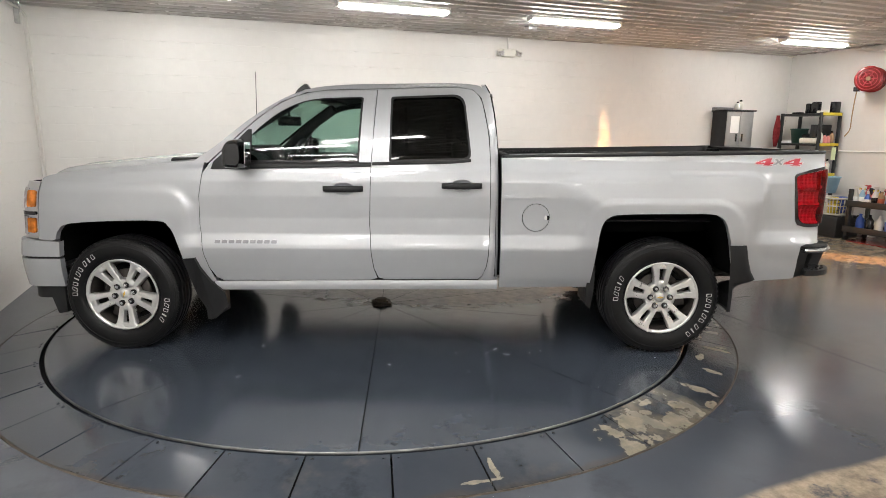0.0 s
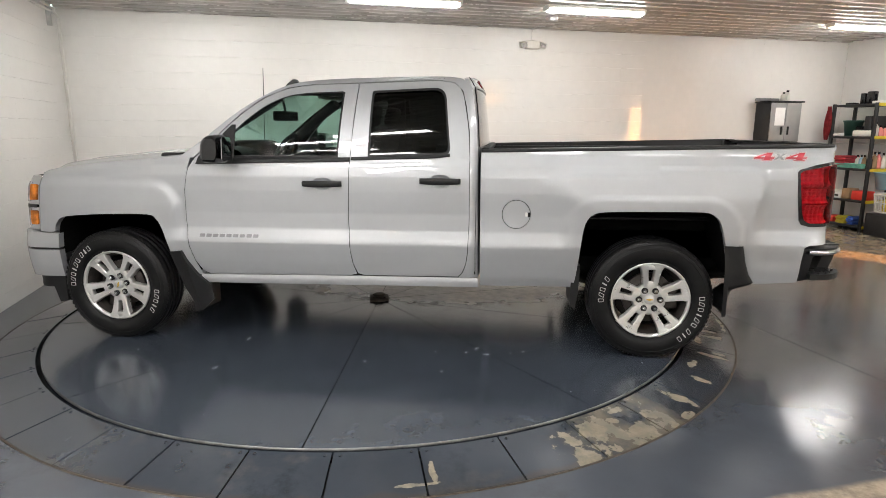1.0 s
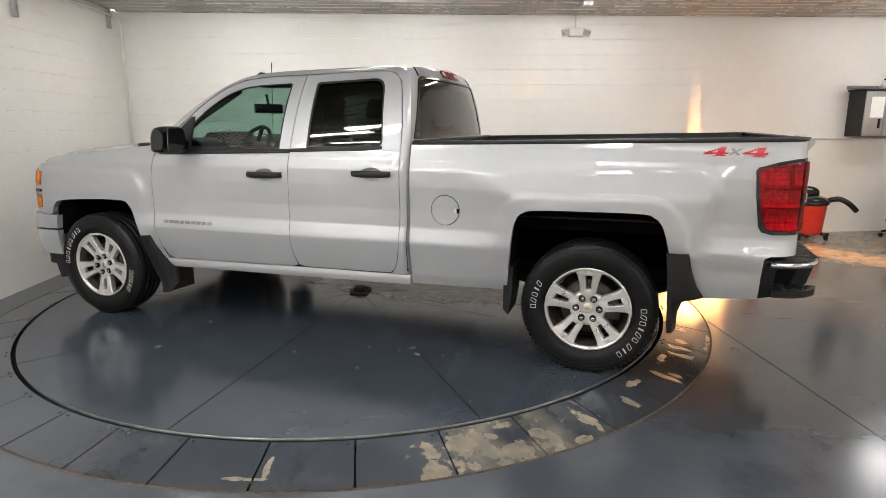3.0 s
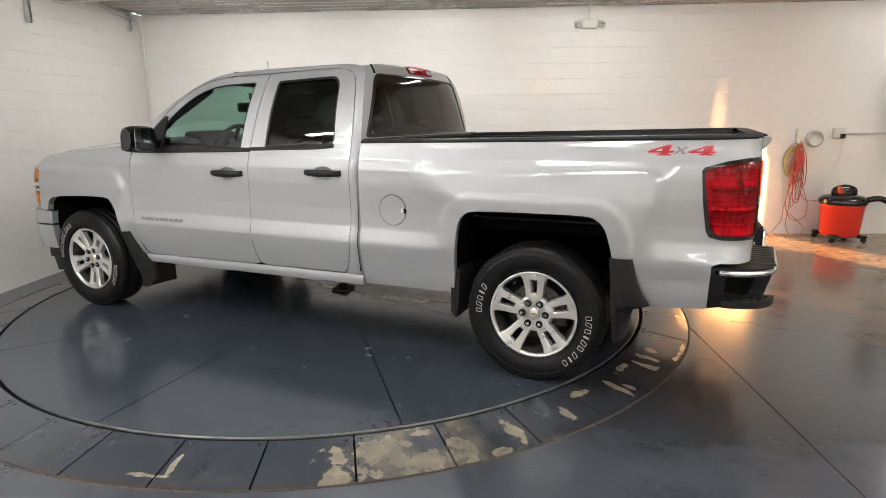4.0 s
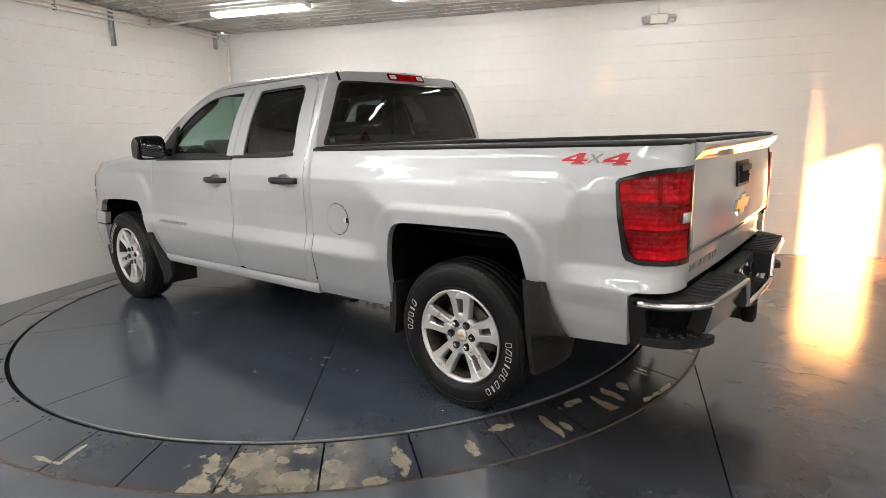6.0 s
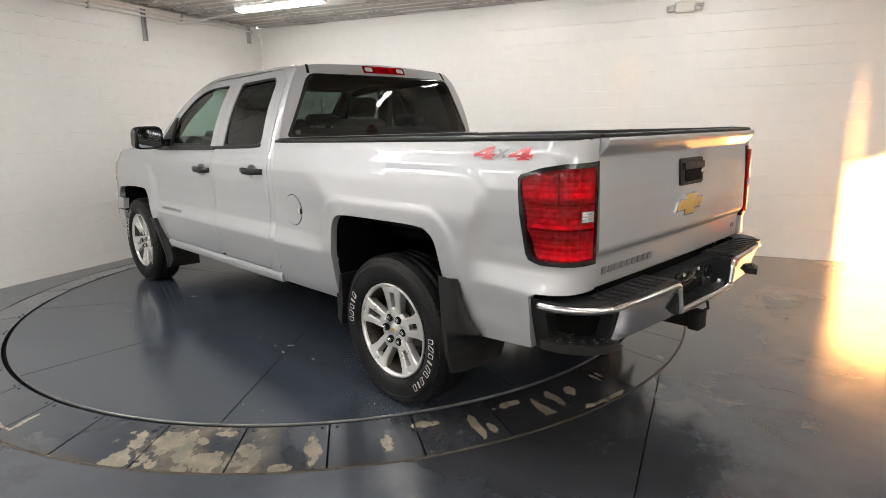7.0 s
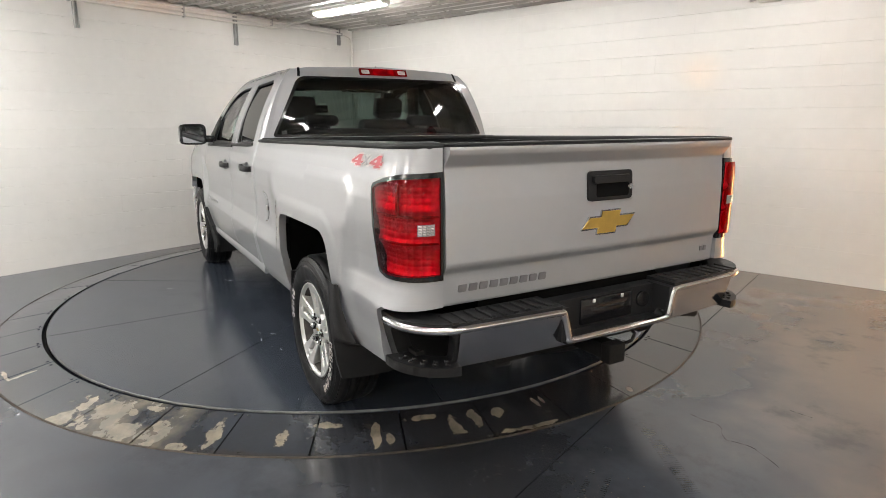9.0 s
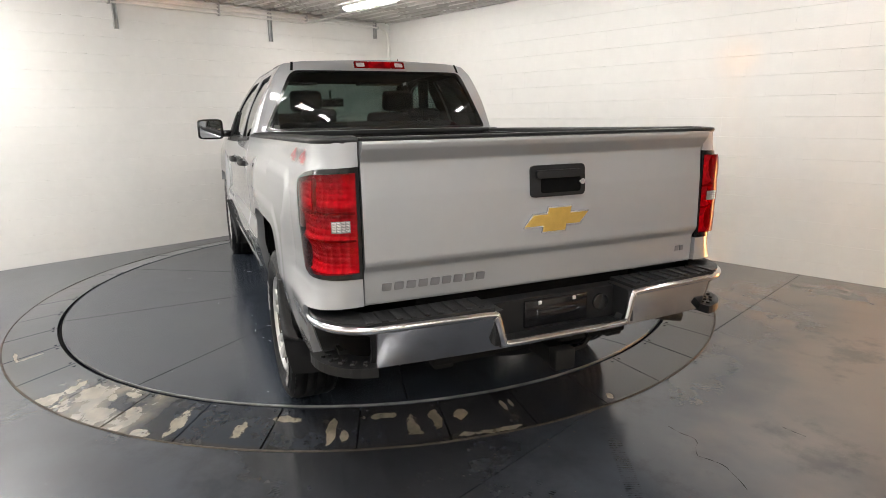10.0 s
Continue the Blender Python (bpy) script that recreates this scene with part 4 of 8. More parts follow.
CORNER_A = BED_END + BED_R * math.pi / 2 - 0.004
arch_front = [(-2.415, 0.60), (-2.412, 0.80), (-2.385, 0.868), (-2.31, 0.908), (-2.01, 0.928), (-1.70, 0.930), (-1.635, 0.898), (-1.598, 0.835), (-1.560, 0.72), (-1.530, 0.58), (-1.50, 0.47)]
arch_rear = [(1.262, 0.47), (1.278, 0.60), (1.300, 0.83), (1.322, 0.925), (1.365, 0.972), (1.45, 0.990), (1.75, 0.996), (2.03, 0.996), (2.10, 0.978), (2.145, 0.935), (2.175, 0.85), (2.205, 0.73), (2.24, 0.62), (2.285, 0.515)]
arch_front_s, arch_rear_s = smooth_line(arch_front, 3), smooth_line(arch_rear, 3)

win1 = smooth_line([(-1.235, 1.322), (-1.113, 1.462), (-0.986, 1.585), (-0.856, 1.680), (-0.72, 1.738), (-0.58, 1.760)], 4) + [(-0.330, 1.768), (-0.312, 1.760), (-0.328, 1.322)]
win2 = rounded([(-0.125, 1.328), (-0.122, 1.770), (0.385, 1.790), (0.435, 1.345)], [0.012, 0.02, 0.085, 0.05])
door1_top = smooth_line([(-1.345, 1.316), (-1.17, 1.485), (-1.03, 1.615), (-0.88, 1.725), (-0.72, 1.790), (-0.55, 1.812), (-0.222, 1.820)], 4)
door2_top = [(-0.216, 1.820), (0.20, 1.832)] + smooth_line([(0.34, 1.833), (0.44, 1.815), (0.495, 1.76), (0.522, 1.66), (0.548, 1.50), (0.560, 1.318)], 4)
door1_low = [(-0.247, 1.318), (-0.262, 0.905), (-0.252, 0.70), (-0.238, 0.60), (-0.214, 0.530), (-0.26, 0.517), (-1.285, 0.503), (-1.335, 0.53), (-1.378, 0.60), (-1.405, 0.70), (-1.424, 0.90), (-1.415, 1.10), (-1.385, 1.25)]
door2_low = [(0.560, 0.905), (0.552, 0.70), (0.540, 0.62), (0.515, 0.555), (0.485, 0.526), (-0.16, 0.520), (-0.206, 0.535), (-0.2325, 0.60), (-0.2470, 0.70), (-0.2572, 0.905), (-0.2425, 1.318)]
roof_line = smooth_line([(-1.46, 1.325), (-1.30, 1.440), (-1.119, 1.590), (-0.98, 1.690), (-0.858, 1.762), (-0.74, 1.812), (-0.63, 1.838), (-0.48, 1.853), (-0.32, 1.861), (0.10, 1.870), (0.298, 1.871), (0.42, 1.864), (0.491, 1.850)], 3)

for sign in (-1, 1):
    fn, out = side_fn(sign), (0, sign, 0)
    # front fender
    top = [(x, hood_z(x) - 0.004) for x in (-1.375, -1.6, -1.8, -1.98, -2.2, -2.36, -2.45, -2.50)]
    fender = [(-1.342, 0.500), (-1.3835, 0.60), (-1.4100, 0.70), (-1.4285, 0.90), (-1.4195, 1.10), (-1.3900, 1.25)] + top + [(-2.505, 1.15), (-2.545, 0.795), (-2.44, 0.790)] + arch_front_s[3:]
    part("front_fender", panel(fender, fn, out, (0.03, 0.018), 0.045), M_PAINT, truck)
    def cup_of(x0, z0):
        return [(x0 + 0.136 + 0.078 * math.cos(a), z0 - 0.002 + 0.043 * math.sin(a)) for a in [2 * math.pi * k / 28 for k in range(28)]]
    # front door with its window frame as one pressing
    d1 = door1_top + door1_low
    door = part("front_door", panel(d1, fn, out, (0.06, 0.013), 0.03, [win1, cup_of(-0.570, 1.152)]), M_PAINT, truck)
    d2 = door2_top + door2_low
    rear = part("rear_door", panel(d2, fn, out, (0.06, 0.013), 0.03, [win2, cup_of(0.232, 1.175)]), M_PAINT, truck)
    # fixed cab frame: windscreen pillar, cant rail, rear pillar
    frame_out = roof_line + [(0.560, 1.792), (0.585, 1.66), (0.600, 1.545), (0.614, 1.36), (0.620, 0.90), (0.622, 0.520), (0.49, 0.520)]
    inner = [(0.519, 0.551), (0.5445, 0.62), (0.5562, 0.70), (0.5640, 0.905), (0.5640, 1.318), (0.556, 1.50), (0.530, 1.66), (0.502, 1.765), (0.445, 1.822), (0.34, 1.841), (0.20, 1.840), (-0.216, 1.828), (-0.55, 1.820), (-0.725, 1.798), (-0.885, 1.733), (-1.035, 1.623), (-1.176, 1.492), (-1.352, 1.322)]
    part("cab_pillar", panel(frame_out + inner, fn, out, (0.04, 0.02), 0.03), M_PAINT, truck)
    # sill
    def sill_fn(x, k, d, sg=sign):
        z1, z0 = float(np.interp(x, [-1.30, -0.26, 0.48], [0.497, 0.510, 0.515])), float(np.interp(x, [-1.30, 0.622], [0.436, 0.452]))
        return (x, sg * (0.948 + 0.010 * math.sin(math.pi * (0.15 + 0.7 * k)) - d), z0 + (z1 - z0) * k)
    part("sill", grid_sheet(list(np.linspace(-1.36, 0.622, 30)), list(np.linspace(0, 1, 9)), sill_fn, out, 0.06), M_PAINT, truck)
    lining = [(-1.33, 1.305), (-1.15, 1.49), (-1.02, 1.615), (-0.87, 1.725), (-0.71, 1.79), (-0.55, 1.808), (0.34, 1.828), (0.44, 1.81), (0.50, 1.75), (0.56, 1.60), (0.585, 1.305)]
    part("cab_lining", panel(lining, lambda x, z, d, f=fn: f(x, z, 0.036), (0, -sign, 0), (0.1, 0.06), 0, [win1, win2]), M_DASH, truck, "dark grey lining of the window frames")
    for seam in ([(-0.285, 0.515), (-0.185, 0.515), (-0.215, 0.62), (-0.225, 0.9), (-0.215, 1.30), (-0.27, 1.30), (-0.285, 0.9), (-0.275, 0.62)],
                 [(-1.33, 0.485), (0.56, 0.500), (0.56, 0.540), (-1.30, 0.525)], [(0.53, 0.54), (0.605, 0.54), (0.605, 1.30), (0.535, 1.30)],
                 [(-1.39, 0.53), (-1.34, 0.53), (-1.39, 0.70), (-1.40, 0.9), (-1.39, 1.10), (-1.36, 1.25), (-1.42, 1.25), (-1.45, 1.10), (-1.455, 0.9), (-1.44, 0.70)]):
        part("door_seal", panel(seam, lambda x, z, d, f=fn, k=(0.022 if seam[0][0] == -1.33 else 0.0035): f(x, z, k), out, (0.04, 0.02), 0), M_SEAL, truck, "black seal in the door gap")
    # door glass and seals
    def deep(fn, k):
        return lambda x, z, d: fn(x, z, d + k)
    def bowed(fn):
        return lambda x, z, d: fn(x, z, d + 0.010 + 0.010 * ((z - 1.55) / 0.22) ** 2)
    pane = part("window_pane", panel(win1, bowed(fn), out, (0.06, 0.03), 0), M_GLASS, door, "light green door glass")
    pane.visible_shadow = False
    pane2 = part("window_pane", panel(win2, bowed(fn), out, (0.06, 0.03), 0), M_PRIVACY, rear, "dark privacy glass")
    pane2.visible_shadow = False

    def shrink(outline, k):
        cx, cz = sum(p[0] for p in outline) / len(outline), sum(p[1] for p in outline) / len(outline)
        w = max(abs(p[0] - cx) for p in outline)
        h = max(abs(p[1] - cz) for p in outline)
        return [(cx + (x - cx) * (1 - k / w), cz + (z - cz) * (1 - k / h)) for x, z in outline]
    for win, owner in ((win1, door), (win2, rear)):
        part("window_seal", panel(win, deep(fn, 0.007), out, (0.08, 0.05), 0.012, [shrink(win, 0.015)]), M_PLASTIC, owner, "black rubber window seal")
    for owner, xs, low, high in ((door, (-1.318, -0.245), ((-1.36, -0.245), (1.276, 1.299)), ((-1.36, -1.30, -0.245), (1.306, 1.325, 1.327))),
                                 (rear, (-0.237, 0.43), ((-0.237, 0.30, 0.43), (1.307, 1.321, 1.332)), ((-0.237, 0.30, 0.43), (1.329, 1.343, 1.354)))):
        def belt_fn(x, k, d, f=fn, low=low, high=high):
            z0, z1 = float(np.interp(x, *low)), float(np.interp(x, *high))
            return f(x, z0 + (z1 - z0) * k, d - 0.011 + 0.006 * abs(2 * k - 1) ** 3)
        part("belt_moulding", grid_sheet(list(np.linspace(*xs, 40)), [0, 0.15, 0.3, 0.5, 0.7, 0.85, 1], belt_fn, out, 0.018), M_PLASTIC, owner, "black belt moulding")
    sail = [(-1.326, 1.280), (-1.312, 1.330), (-1.190, 1.440), (-1.088, 1.545), (-1.064, 1.545), (-1.064, 1.290)]
    part("mirror_sail", panel(sail, lambda x, z, d, f=fn: f(x, z, d - 0.014), out, (0.05, 0.03), 0.02), M_PLASTIC, door, "black mirror base trim")

    # door handles: a strap over a dished cup
    for owner, x0, z0 in ((door, -0.570, 1.152), (rear, 0.232, 1.175)):
        x1 = x0 + 0.272
        def hy(x, z):
            return fn(x, z, 0)[1]
        bm = bmesh.new()
        prof = smooth_line([(x0, 0.010), (x0 + 0.03, 0.030), (x0 + 0.09, 0.044), (x0 + 0.18, 0.044), (x1 - 0.03, 0.034), (x1, 0.012)], 3)
        rows = []
        for x, o in prof:
            y = hy(x, z0)
            t = 0.0195 + 0.004 * math.sin(math.pi * (x - x0) / (x1 - x0))
            ring = []
            for k in range(8):
                a = 2 * math.pi * k / 8 + math.pi / 8
                ring.append(bm.verts.new((x, y + sign * (o - 0.008 + 0.010 * math.cos(a)), z0 + t * math.sin(a))))
            rows.append(ring)
        for r0, r1 in zip(rows, rows[1:]):
            for k in range(8):
                bm.faces.new((r0[k], r0[(k + 1) % 8], r1[(k + 1) % 8], r1[k])).smooth = True
        bm.faces.new(rows[0]), bm.faces.new(rows[-1])
        for xx in (x0 + 0.02, x1 - 0.025):
            box(bm, xx - 0.018, xx + 0.018, min(hy(xx, z0), hy(xx, z0) + sign * 0.024), max(hy(xx, z0), hy(xx, z0) + sign * 0.024), z0 - 0.014, z0 + 0.014, 0.004)
        bmesh.ops.recalc_face_normals(bm, faces=bm.faces[:])
        part("door_handle", bm, M_PLASTIC, owner, "black plastic door handle")
        def dish(x, z, d, f=fn, x0=x0, z0=z0):
            r = min(1.0, ((x - x0 - 0.136) / 0.078) ** 2 + ((z - z0 + 0.002) / 0.043) ** 2)
            return f(x, z, 0.026 * (1 - r * r) + d)
        part("handle_cup", panel(cup_of(x0, z0), dish, out, (0.012, 0.008), 0), M_PAINT, owner, "dished recess behind the handle")
    # raised metal name plates on the front door, as nine plain blocks
    for k in range(9):
        x0 = -1.325 + k * 0.0487
        letter = rounded([(x0, 0.776), (x0 + 0.038, 0.776), (x0 + 0.041, 0.799), (x0 + 0.003, 0.799)], 0.004, 2)
        part("badge_block", panel(letter, lambda x, z, d, f=fn: f(x, z, d - 0.004), out, (0.05, 0.05), 0.006), M_GREY, door, "raised chrome block of a badge")

    # bed side
    fb = bed_fn(sign)
    rail_lo = lambda x: 1.361 + (x - 0.64) * 0.0165
    bed_top = [(x, rail_lo(x)) for x in (0.636, 1.0, 1.5, 2.0, 2.5, 2.70, CORNER_A)]
    tail = [(CORNER_A, 1.314), (2.80, 1.306), (2.70, 1.290), (2.603, 1.262), (2.590, 1.245), (2.603, 1.10), (2.628, 0.945), (2.645, 0.918), (2.70, 0.905), (CORNER_A, 0.907)]
    bed = bed_top + tail + [(CORNER_A, 0.800), (2.70, 0.792), (2.668, 0.775), (2.662, 0.545)] + arch_rear_s[::-1] + [(0.636, 0.462)]
    side = part("bed_side", panel(bed, fb, out, (0.028, 0.014), 0.04), M_PAINT, truck)
    # tail lamp
    A_IN = CORNER_A - 0.012
    lens_line = smooth_line([(A_IN, 0.931), (2.76, 0.927), (2.705, 0.928), (2.664, 0.944), (2.644, 0.985), (2.629, 1.06), (2.614, 1.16), (2.605, 1.228), (2.612, 1.248), (2.65, 1.262), (2.73, 1.277), (2.80, 1.288), (A_IN, 1.294)], 3)
    def lens_out(a, z):
        """How far the bulging lens stands out: three soft lobes round the corner."""
        k = min(1.0, max(0.0, (a - 2.62) / (CORNER_A - 2.62)))
        return 0.005 + 0.016 * math.sin(math.pi * k) ** 0.7 * (0.88 + 0.12 * abs(math.sin(math.pi * (z - 0.927) / 0.121)))
    def lens_fn(k):
        return lambda a, z, d, f=fb: f(a, z, d - lens_out(a, z) - k)
    housing = part("tail_lamp", panel(tail, lambda a, z, d, f=fb: f(a, z, d - 0.004), out, (0.016, 0.02), 0.03, [lens_line]), M_GLOSSBLACK, truck, "red tail lamp in a black surround")
    def bowl(a, z, d, f=fb):
        zc = (z - 0.927) / 0.121 % 1.0
        facet = 0.006 * abs(math.sin(a * 95)) + 0.004 * abs(math.sin(z * 150))
        return f(a, z, 0.002 + (0.030 - 0.020 * abs(2 * zc - 1) ** 3 - facet) * smooth((CORNER_A - a) / 0.07) * smooth((a - 2.59) / 0.05))
    part("reflector", panel(lens_line, bowl, out, (0.009, 0.008), 0), M_REFLECT, housing, "faceted bright reflector bowls")
    lens_ob = part("lens", panel(lens_line, lens_fn(0.0), out, (0.014, 0.012), 0.012), M_TAIL, housing, "clear red lamp lens")
    lens_ob.visible_shadow = False
    for z0 in (1.046, 1.146):
        bar = [(2.652 - (z0 - 0.985) * 0.155 + 0.012, z0), (A_IN - 0.006, z0), (A_IN - 0.006, z0 + 0.007), (2.652 - (z0 - 0.985) * 0.155 + 0.012, z0 + 0.007)]
        part("lens_divider", panel(bar, lambda a, z, d, f=fb: f(a, z, d - 0.002), out, (0.03, 0.02), 0.02), M_RED, housing, "dark red divider between the lamp's chambers")
    post = [(2.775, 1.155), (2.783, 1.155), (2.783, 1.27), (2.775, 1.27)]
    part("lens_divider", panel(post, lambda a, z, d, f=fb: f(a, z, d - 0.002), out, (0.03, 0.02), 0.02), M_RED, housing, "dark red divider between the lamp's chambers")
    rev = part("reversing_lens", panel([(2.858, 1.083), (2.918, 1.083), (2.918, 1.126), (2.858, 1.126)], lens_fn(0.001), out, (0.025, 0.025), 0.004), M_GREY, housing, "clear reversing lens")
    bm = bmesh.new()
    for q in range(4):
        for w in range(4):
            a0, z0 = 2.860 + 0.0142 * q, 1.085 + 0.0100 * w
            tile = [bm.verts.new(lens_fn(0.0015)(a0 + da * 0.0128, z0 + dz * 0.0088, 0)) for da, dz in ((0, 0), (1, 0), (1, 1), (0, 1))]
            tip = bm.verts.new(lens_fn(0.005)(a0 + 0.0064, z0 + 0.0044, 0))
            for e in range(4):
                bm.faces.new((tile[e], tile[(e + 1) % 4], tip))
    bmesh.ops.recalc_face_normals(bm, faces=bm.faces[:])
    part("lens_facets", bm, M_CLEAR, rev, "clear faceted plastic")
    # rail cap
    bm = bmesh.new()
    caps = []
    for x in np.linspace(0.640, 2.665, 26):
        h = float(np.interp(1.38, *BED)) + 0.004
        z0, dz = rail_lo(x), 0.019
        sec = [(h - 0.002, z0 - 0.002), (h + 0.004, z0 + 0.006), (h + 0.002, z0 + dz * 0.8), (h - 0.012, z0 + dz), (h - 0.085, z0 + dz + 0.004), (h - 0.10, z0 + dz - 0.01), (h - 0.10, z0 - 0.05)]
        caps.append([(x, y, z) for y, z in sec])
    for th in np.linspace(0.15, math.pi / 2, 6):
        ry = float(np.interp(1.38, *BED)) + 0.004 - GATE_HALF
        x, yy = BED_END + corner_r(th, ry) * math.sin(th), GATE_HALF + corner_r(th, ry) * math.cos(th)
        z0, dz = rail_lo(x), 0.019
        sec = [(0, z0 - 0.002), (0.004, z0 + 0.006), (0.002, z0 + dz * 0.8), (-0.012, z0 + dz), (-0.085, z0 + dz + 0.004), (-0.10, z0 + dz - 0.01), (-0.10, z0 - 0.05)]
        nx, ny = math.sin(th), math.cos(th)
        caps.append([(min(x + o * nx * 0.9, 2.85), max(yy + o * ny, 0.800 if o > -0.05 else 0.76), z) for o, z in sec])
    rows = [[bm.verts.new((x, sign * y, z)) for x, y, z in c] for c in caps]
    for r0, r1 in zip(rows, rows[1:]):
        for k in range(6):
            bm.faces.new((r0[k], r0[k + 1], r1[k + 1], r1[k])).smooth = True
    bm.faces.new(rows[0])
    bmesh.ops.recalc_face_normals(bm, faces=bm.faces[:])
    part("bed_rail_cap", bm, M_PLASTIC, truck, "black plastic bed rail cap")
    # inner wheel wells
    for name, arch, y_in in (("front_well", arch_front, 0.50), ("rear_well", arch_rear, 0.55)):
        bm = bmesh.new()
        pts = smooth_line(arch, 3)
        cx = sum(p[0] for p in pts) / len(pts)
        rows = []
        for x, z in pts:
            rows.append([bm.verts.new((x + (x - cx) * k, sign * y, z + (0.0 if y > 0.9 else 0.02))) for y, k in ((0.955, 0.01), (0.90, 0.03), (y_in, 0.05))])
        for r0, r1 in zip(rows, rows[1:]):
            for k in range(2):
                bm.faces.new((r0[k], r0[k + 1], r1[k + 1], r1[k])).smooth = True
        bm.faces.new([r[2] for r in rows])
        part(name, bm, M_WELL, truck, "black wheel well liner")

# fuel filler door on the driver's bed side, and the decals
fb = bed_fn(-1)
circle = [(0.872 + 0.094 * math.cos(a), 0.962 + 0.096 * math.sin(a)) for a in [2 * math.pi * k / 40 for k in range(40)]]
small = [(0.872 + 0.090 * math.cos(a), 0.962 + 0.092 * math.sin(a)) for a in [2 * math.pi * k / 40 for k in range(40)]]
filler = part("fuel_door", panel(small, lambda x, z, d: fb(x, z, d - 0.0035), (0, -1, 0), (0.03, 0.03), 0.006), M_PAINT, truck)
part("fuel_door_gap", panel(circle, lambda x, z, d: fb(x, z, d - 0.0008), (0, -1, 0), (0.03, 0.03), 0.002), M_GLOSSBLACK, filler, "dark gap round the fuel door")
part("pull_tab", panel(rounded([(0.930, 0.948), (0.946, 0.948), (0.946, 0.976), (0.930, 0.976)], 0.006, 3), lambda x, z, d: fb(x, z, d - 0.008), (0, -1, 0), (0.03, 0.03), 0.006), M_ALLOY, filler, "bright pull tab")
# no hollow is cut: black colour gives the finger notch its shade
part("notch_shade", panel(rounded([(0.947, 0.944), (0.962, 0.944), (0.962, 0.976), (0.947, 0.976)], 0.005, 3), lambda x, z, d: fb(x, z, d - 0.0045), (0, -1, 0), (0.03, 0.03), 0.003), M_SEAL, filler, "black sheet for the shade in the finger notch")


def grown(poly, k):
    """An outline (counter-clockwise) moved outwards by k."""
    res, n = [], len(poly)
    for i in range(n):
        p, q, r = (np.array(poly[(i + t) % n], float) for t in (-1, 0, 1))
        e, g = (q - p) / np.linalg.norm(q - p), (r - q) / np.linalg.norm(r - q)
        na, nb = np.array((e[1], -e[0])), np.array((g[1], -g[0]))
        m = na + nb
        res.append(tuple(q + m * k / max(0.35, 0.5 * m.dot(m))))
    return res


FOUR = [(0.0, 0.22), (0.50, 0.22), (0.50, 0.14), (0.42, 0.14), (0.42, 0.0), (0.92, 0.0), (0.92, 0.14), (0.80, 0.14), (0.80, 0.22), (0.98, 0.22), (0.98, 0.42), (0.80, 0.42), (0.80, 1.0), (0.58, 1.0), (0.0, 0.40)]
FOUR_EYE = [(0.26, 0.42), (0.50, 0.68), (0.50, 0.42)]
CROSS = [(0.0, 0.0), (0.28, 0.0), (0.5, 0.33), (0.72, 0.0), (1.0, 0.0), (0.66, 0.5), (1.0, 1.0), (0.72, 1.0), (0.5, 0.67), (0.28, 1.0), (0.0, 1.0), (0.34, 0.5)]
for sign in (-1, 1):
    fbs, flip = bed_fn(sign), (1 if sign < 0 else -1)
    for shape, eye, x0, wide, z0, tall, mt in ((FOUR, FOUR_EYE, -0.164, 0.122, 1.317, 0.047, M_DECAL), (CROSS, None, -0.044, 0.065, 1.322, 0.037, M_GREY), (FOUR, FOUR_EYE, 0.026, 0.122, 1.317, 0.047, M_DECAL)):
        flat = [(x0 + px * wide + pz * tall * 0.40, z0 + pz * tall) for px, pz in shape]
        hole = [[(x0 + px * wide + pz * tall * 0.40, z0 + pz * tall) for px, pz in eye]] if eye else []
        for k, (grow, mm, lift) in enumerate(((0.0060, M_WHITE, 0.0010), (0.0040, M_DECAL if mt is M_DECAL else M_GREY, 0.0016), (0.0024, M_WHITE, 0.0022), (0.0, mt, 0.0028))):
            edge = [(2.490 + flip * px, pz) for px, pz in grown(flat, grow)]
            eyes = [[(2.490 + flip * px, pz) for px, pz in h] for h in hole] if k == 3 else []
            part("decal_figure", panel(edge, lambda a, z, d, f=fbs, q=lift: f(a, z, d - q), (0, sign, 0), (0.03, 0.03), 0, eyes), mm, truck, "red and grey figure of a four by four decal" if k == 3 else "outline of a decal figure")

# roof
def roof_fn(x, y, d):
    base = float(np.interp(x, [p[0] for p in roof_line], [p[1] for p in roof_line]))
    drop = 0.02 * smooth((x - 0.36) / 0.2)
    return (x, y, base - 0.012 - drop + 0.034 * (1 - (y / 0.668) ** 2) - d)


roof = [(-0.70, -0.635), (-0.40, -0.664), (0.10, -0.673), (0.50, -0.662), (0.545, -0.58), (0.575, -0.3), (0.58, 0.0), (0.575, 0.3), (0.545, 0.58), (0.50, 0.662), (0.10, 0.673), (-0.40, 0.664), (-0.70, 0.635), (-0.765, 0.4), (-0.785, 0.0), (-0.765, -0.4)]
part("roof", panel(roof, roof_fn, (0, 0, 1), (0.06, 0.06), 0.03), M_PAINT, truck)
part("headliner", panel([(x * 0.97, y * 0.95) for x, y in roof], lambda x, y, d: (roof_fn(x, y, 0)[0], y, roof_fn(x, y, 0)[2] - 0.045), (0, 0, -1), (0.1, 0.1), 0), M_HEADLINER, truck, "pale cloth headliner")


def windscreen_fn(y, s, d):
    x0, z0, x1, z1 = -1.475, 1.318, -0.735, 1.822
    bow = (1 - (y / 0.80) ** 2)
    return (x0 + (x1 - x0) * s - 0.16 * bow * (1 - s * 0.75) + d * 0.6, y, z0 + (z1 - z0) * s + 0.03 * bow * s - 0.03 * (s - 0.5) ** 2 + 0.05 * s * (1 - s) - d * 0.8)


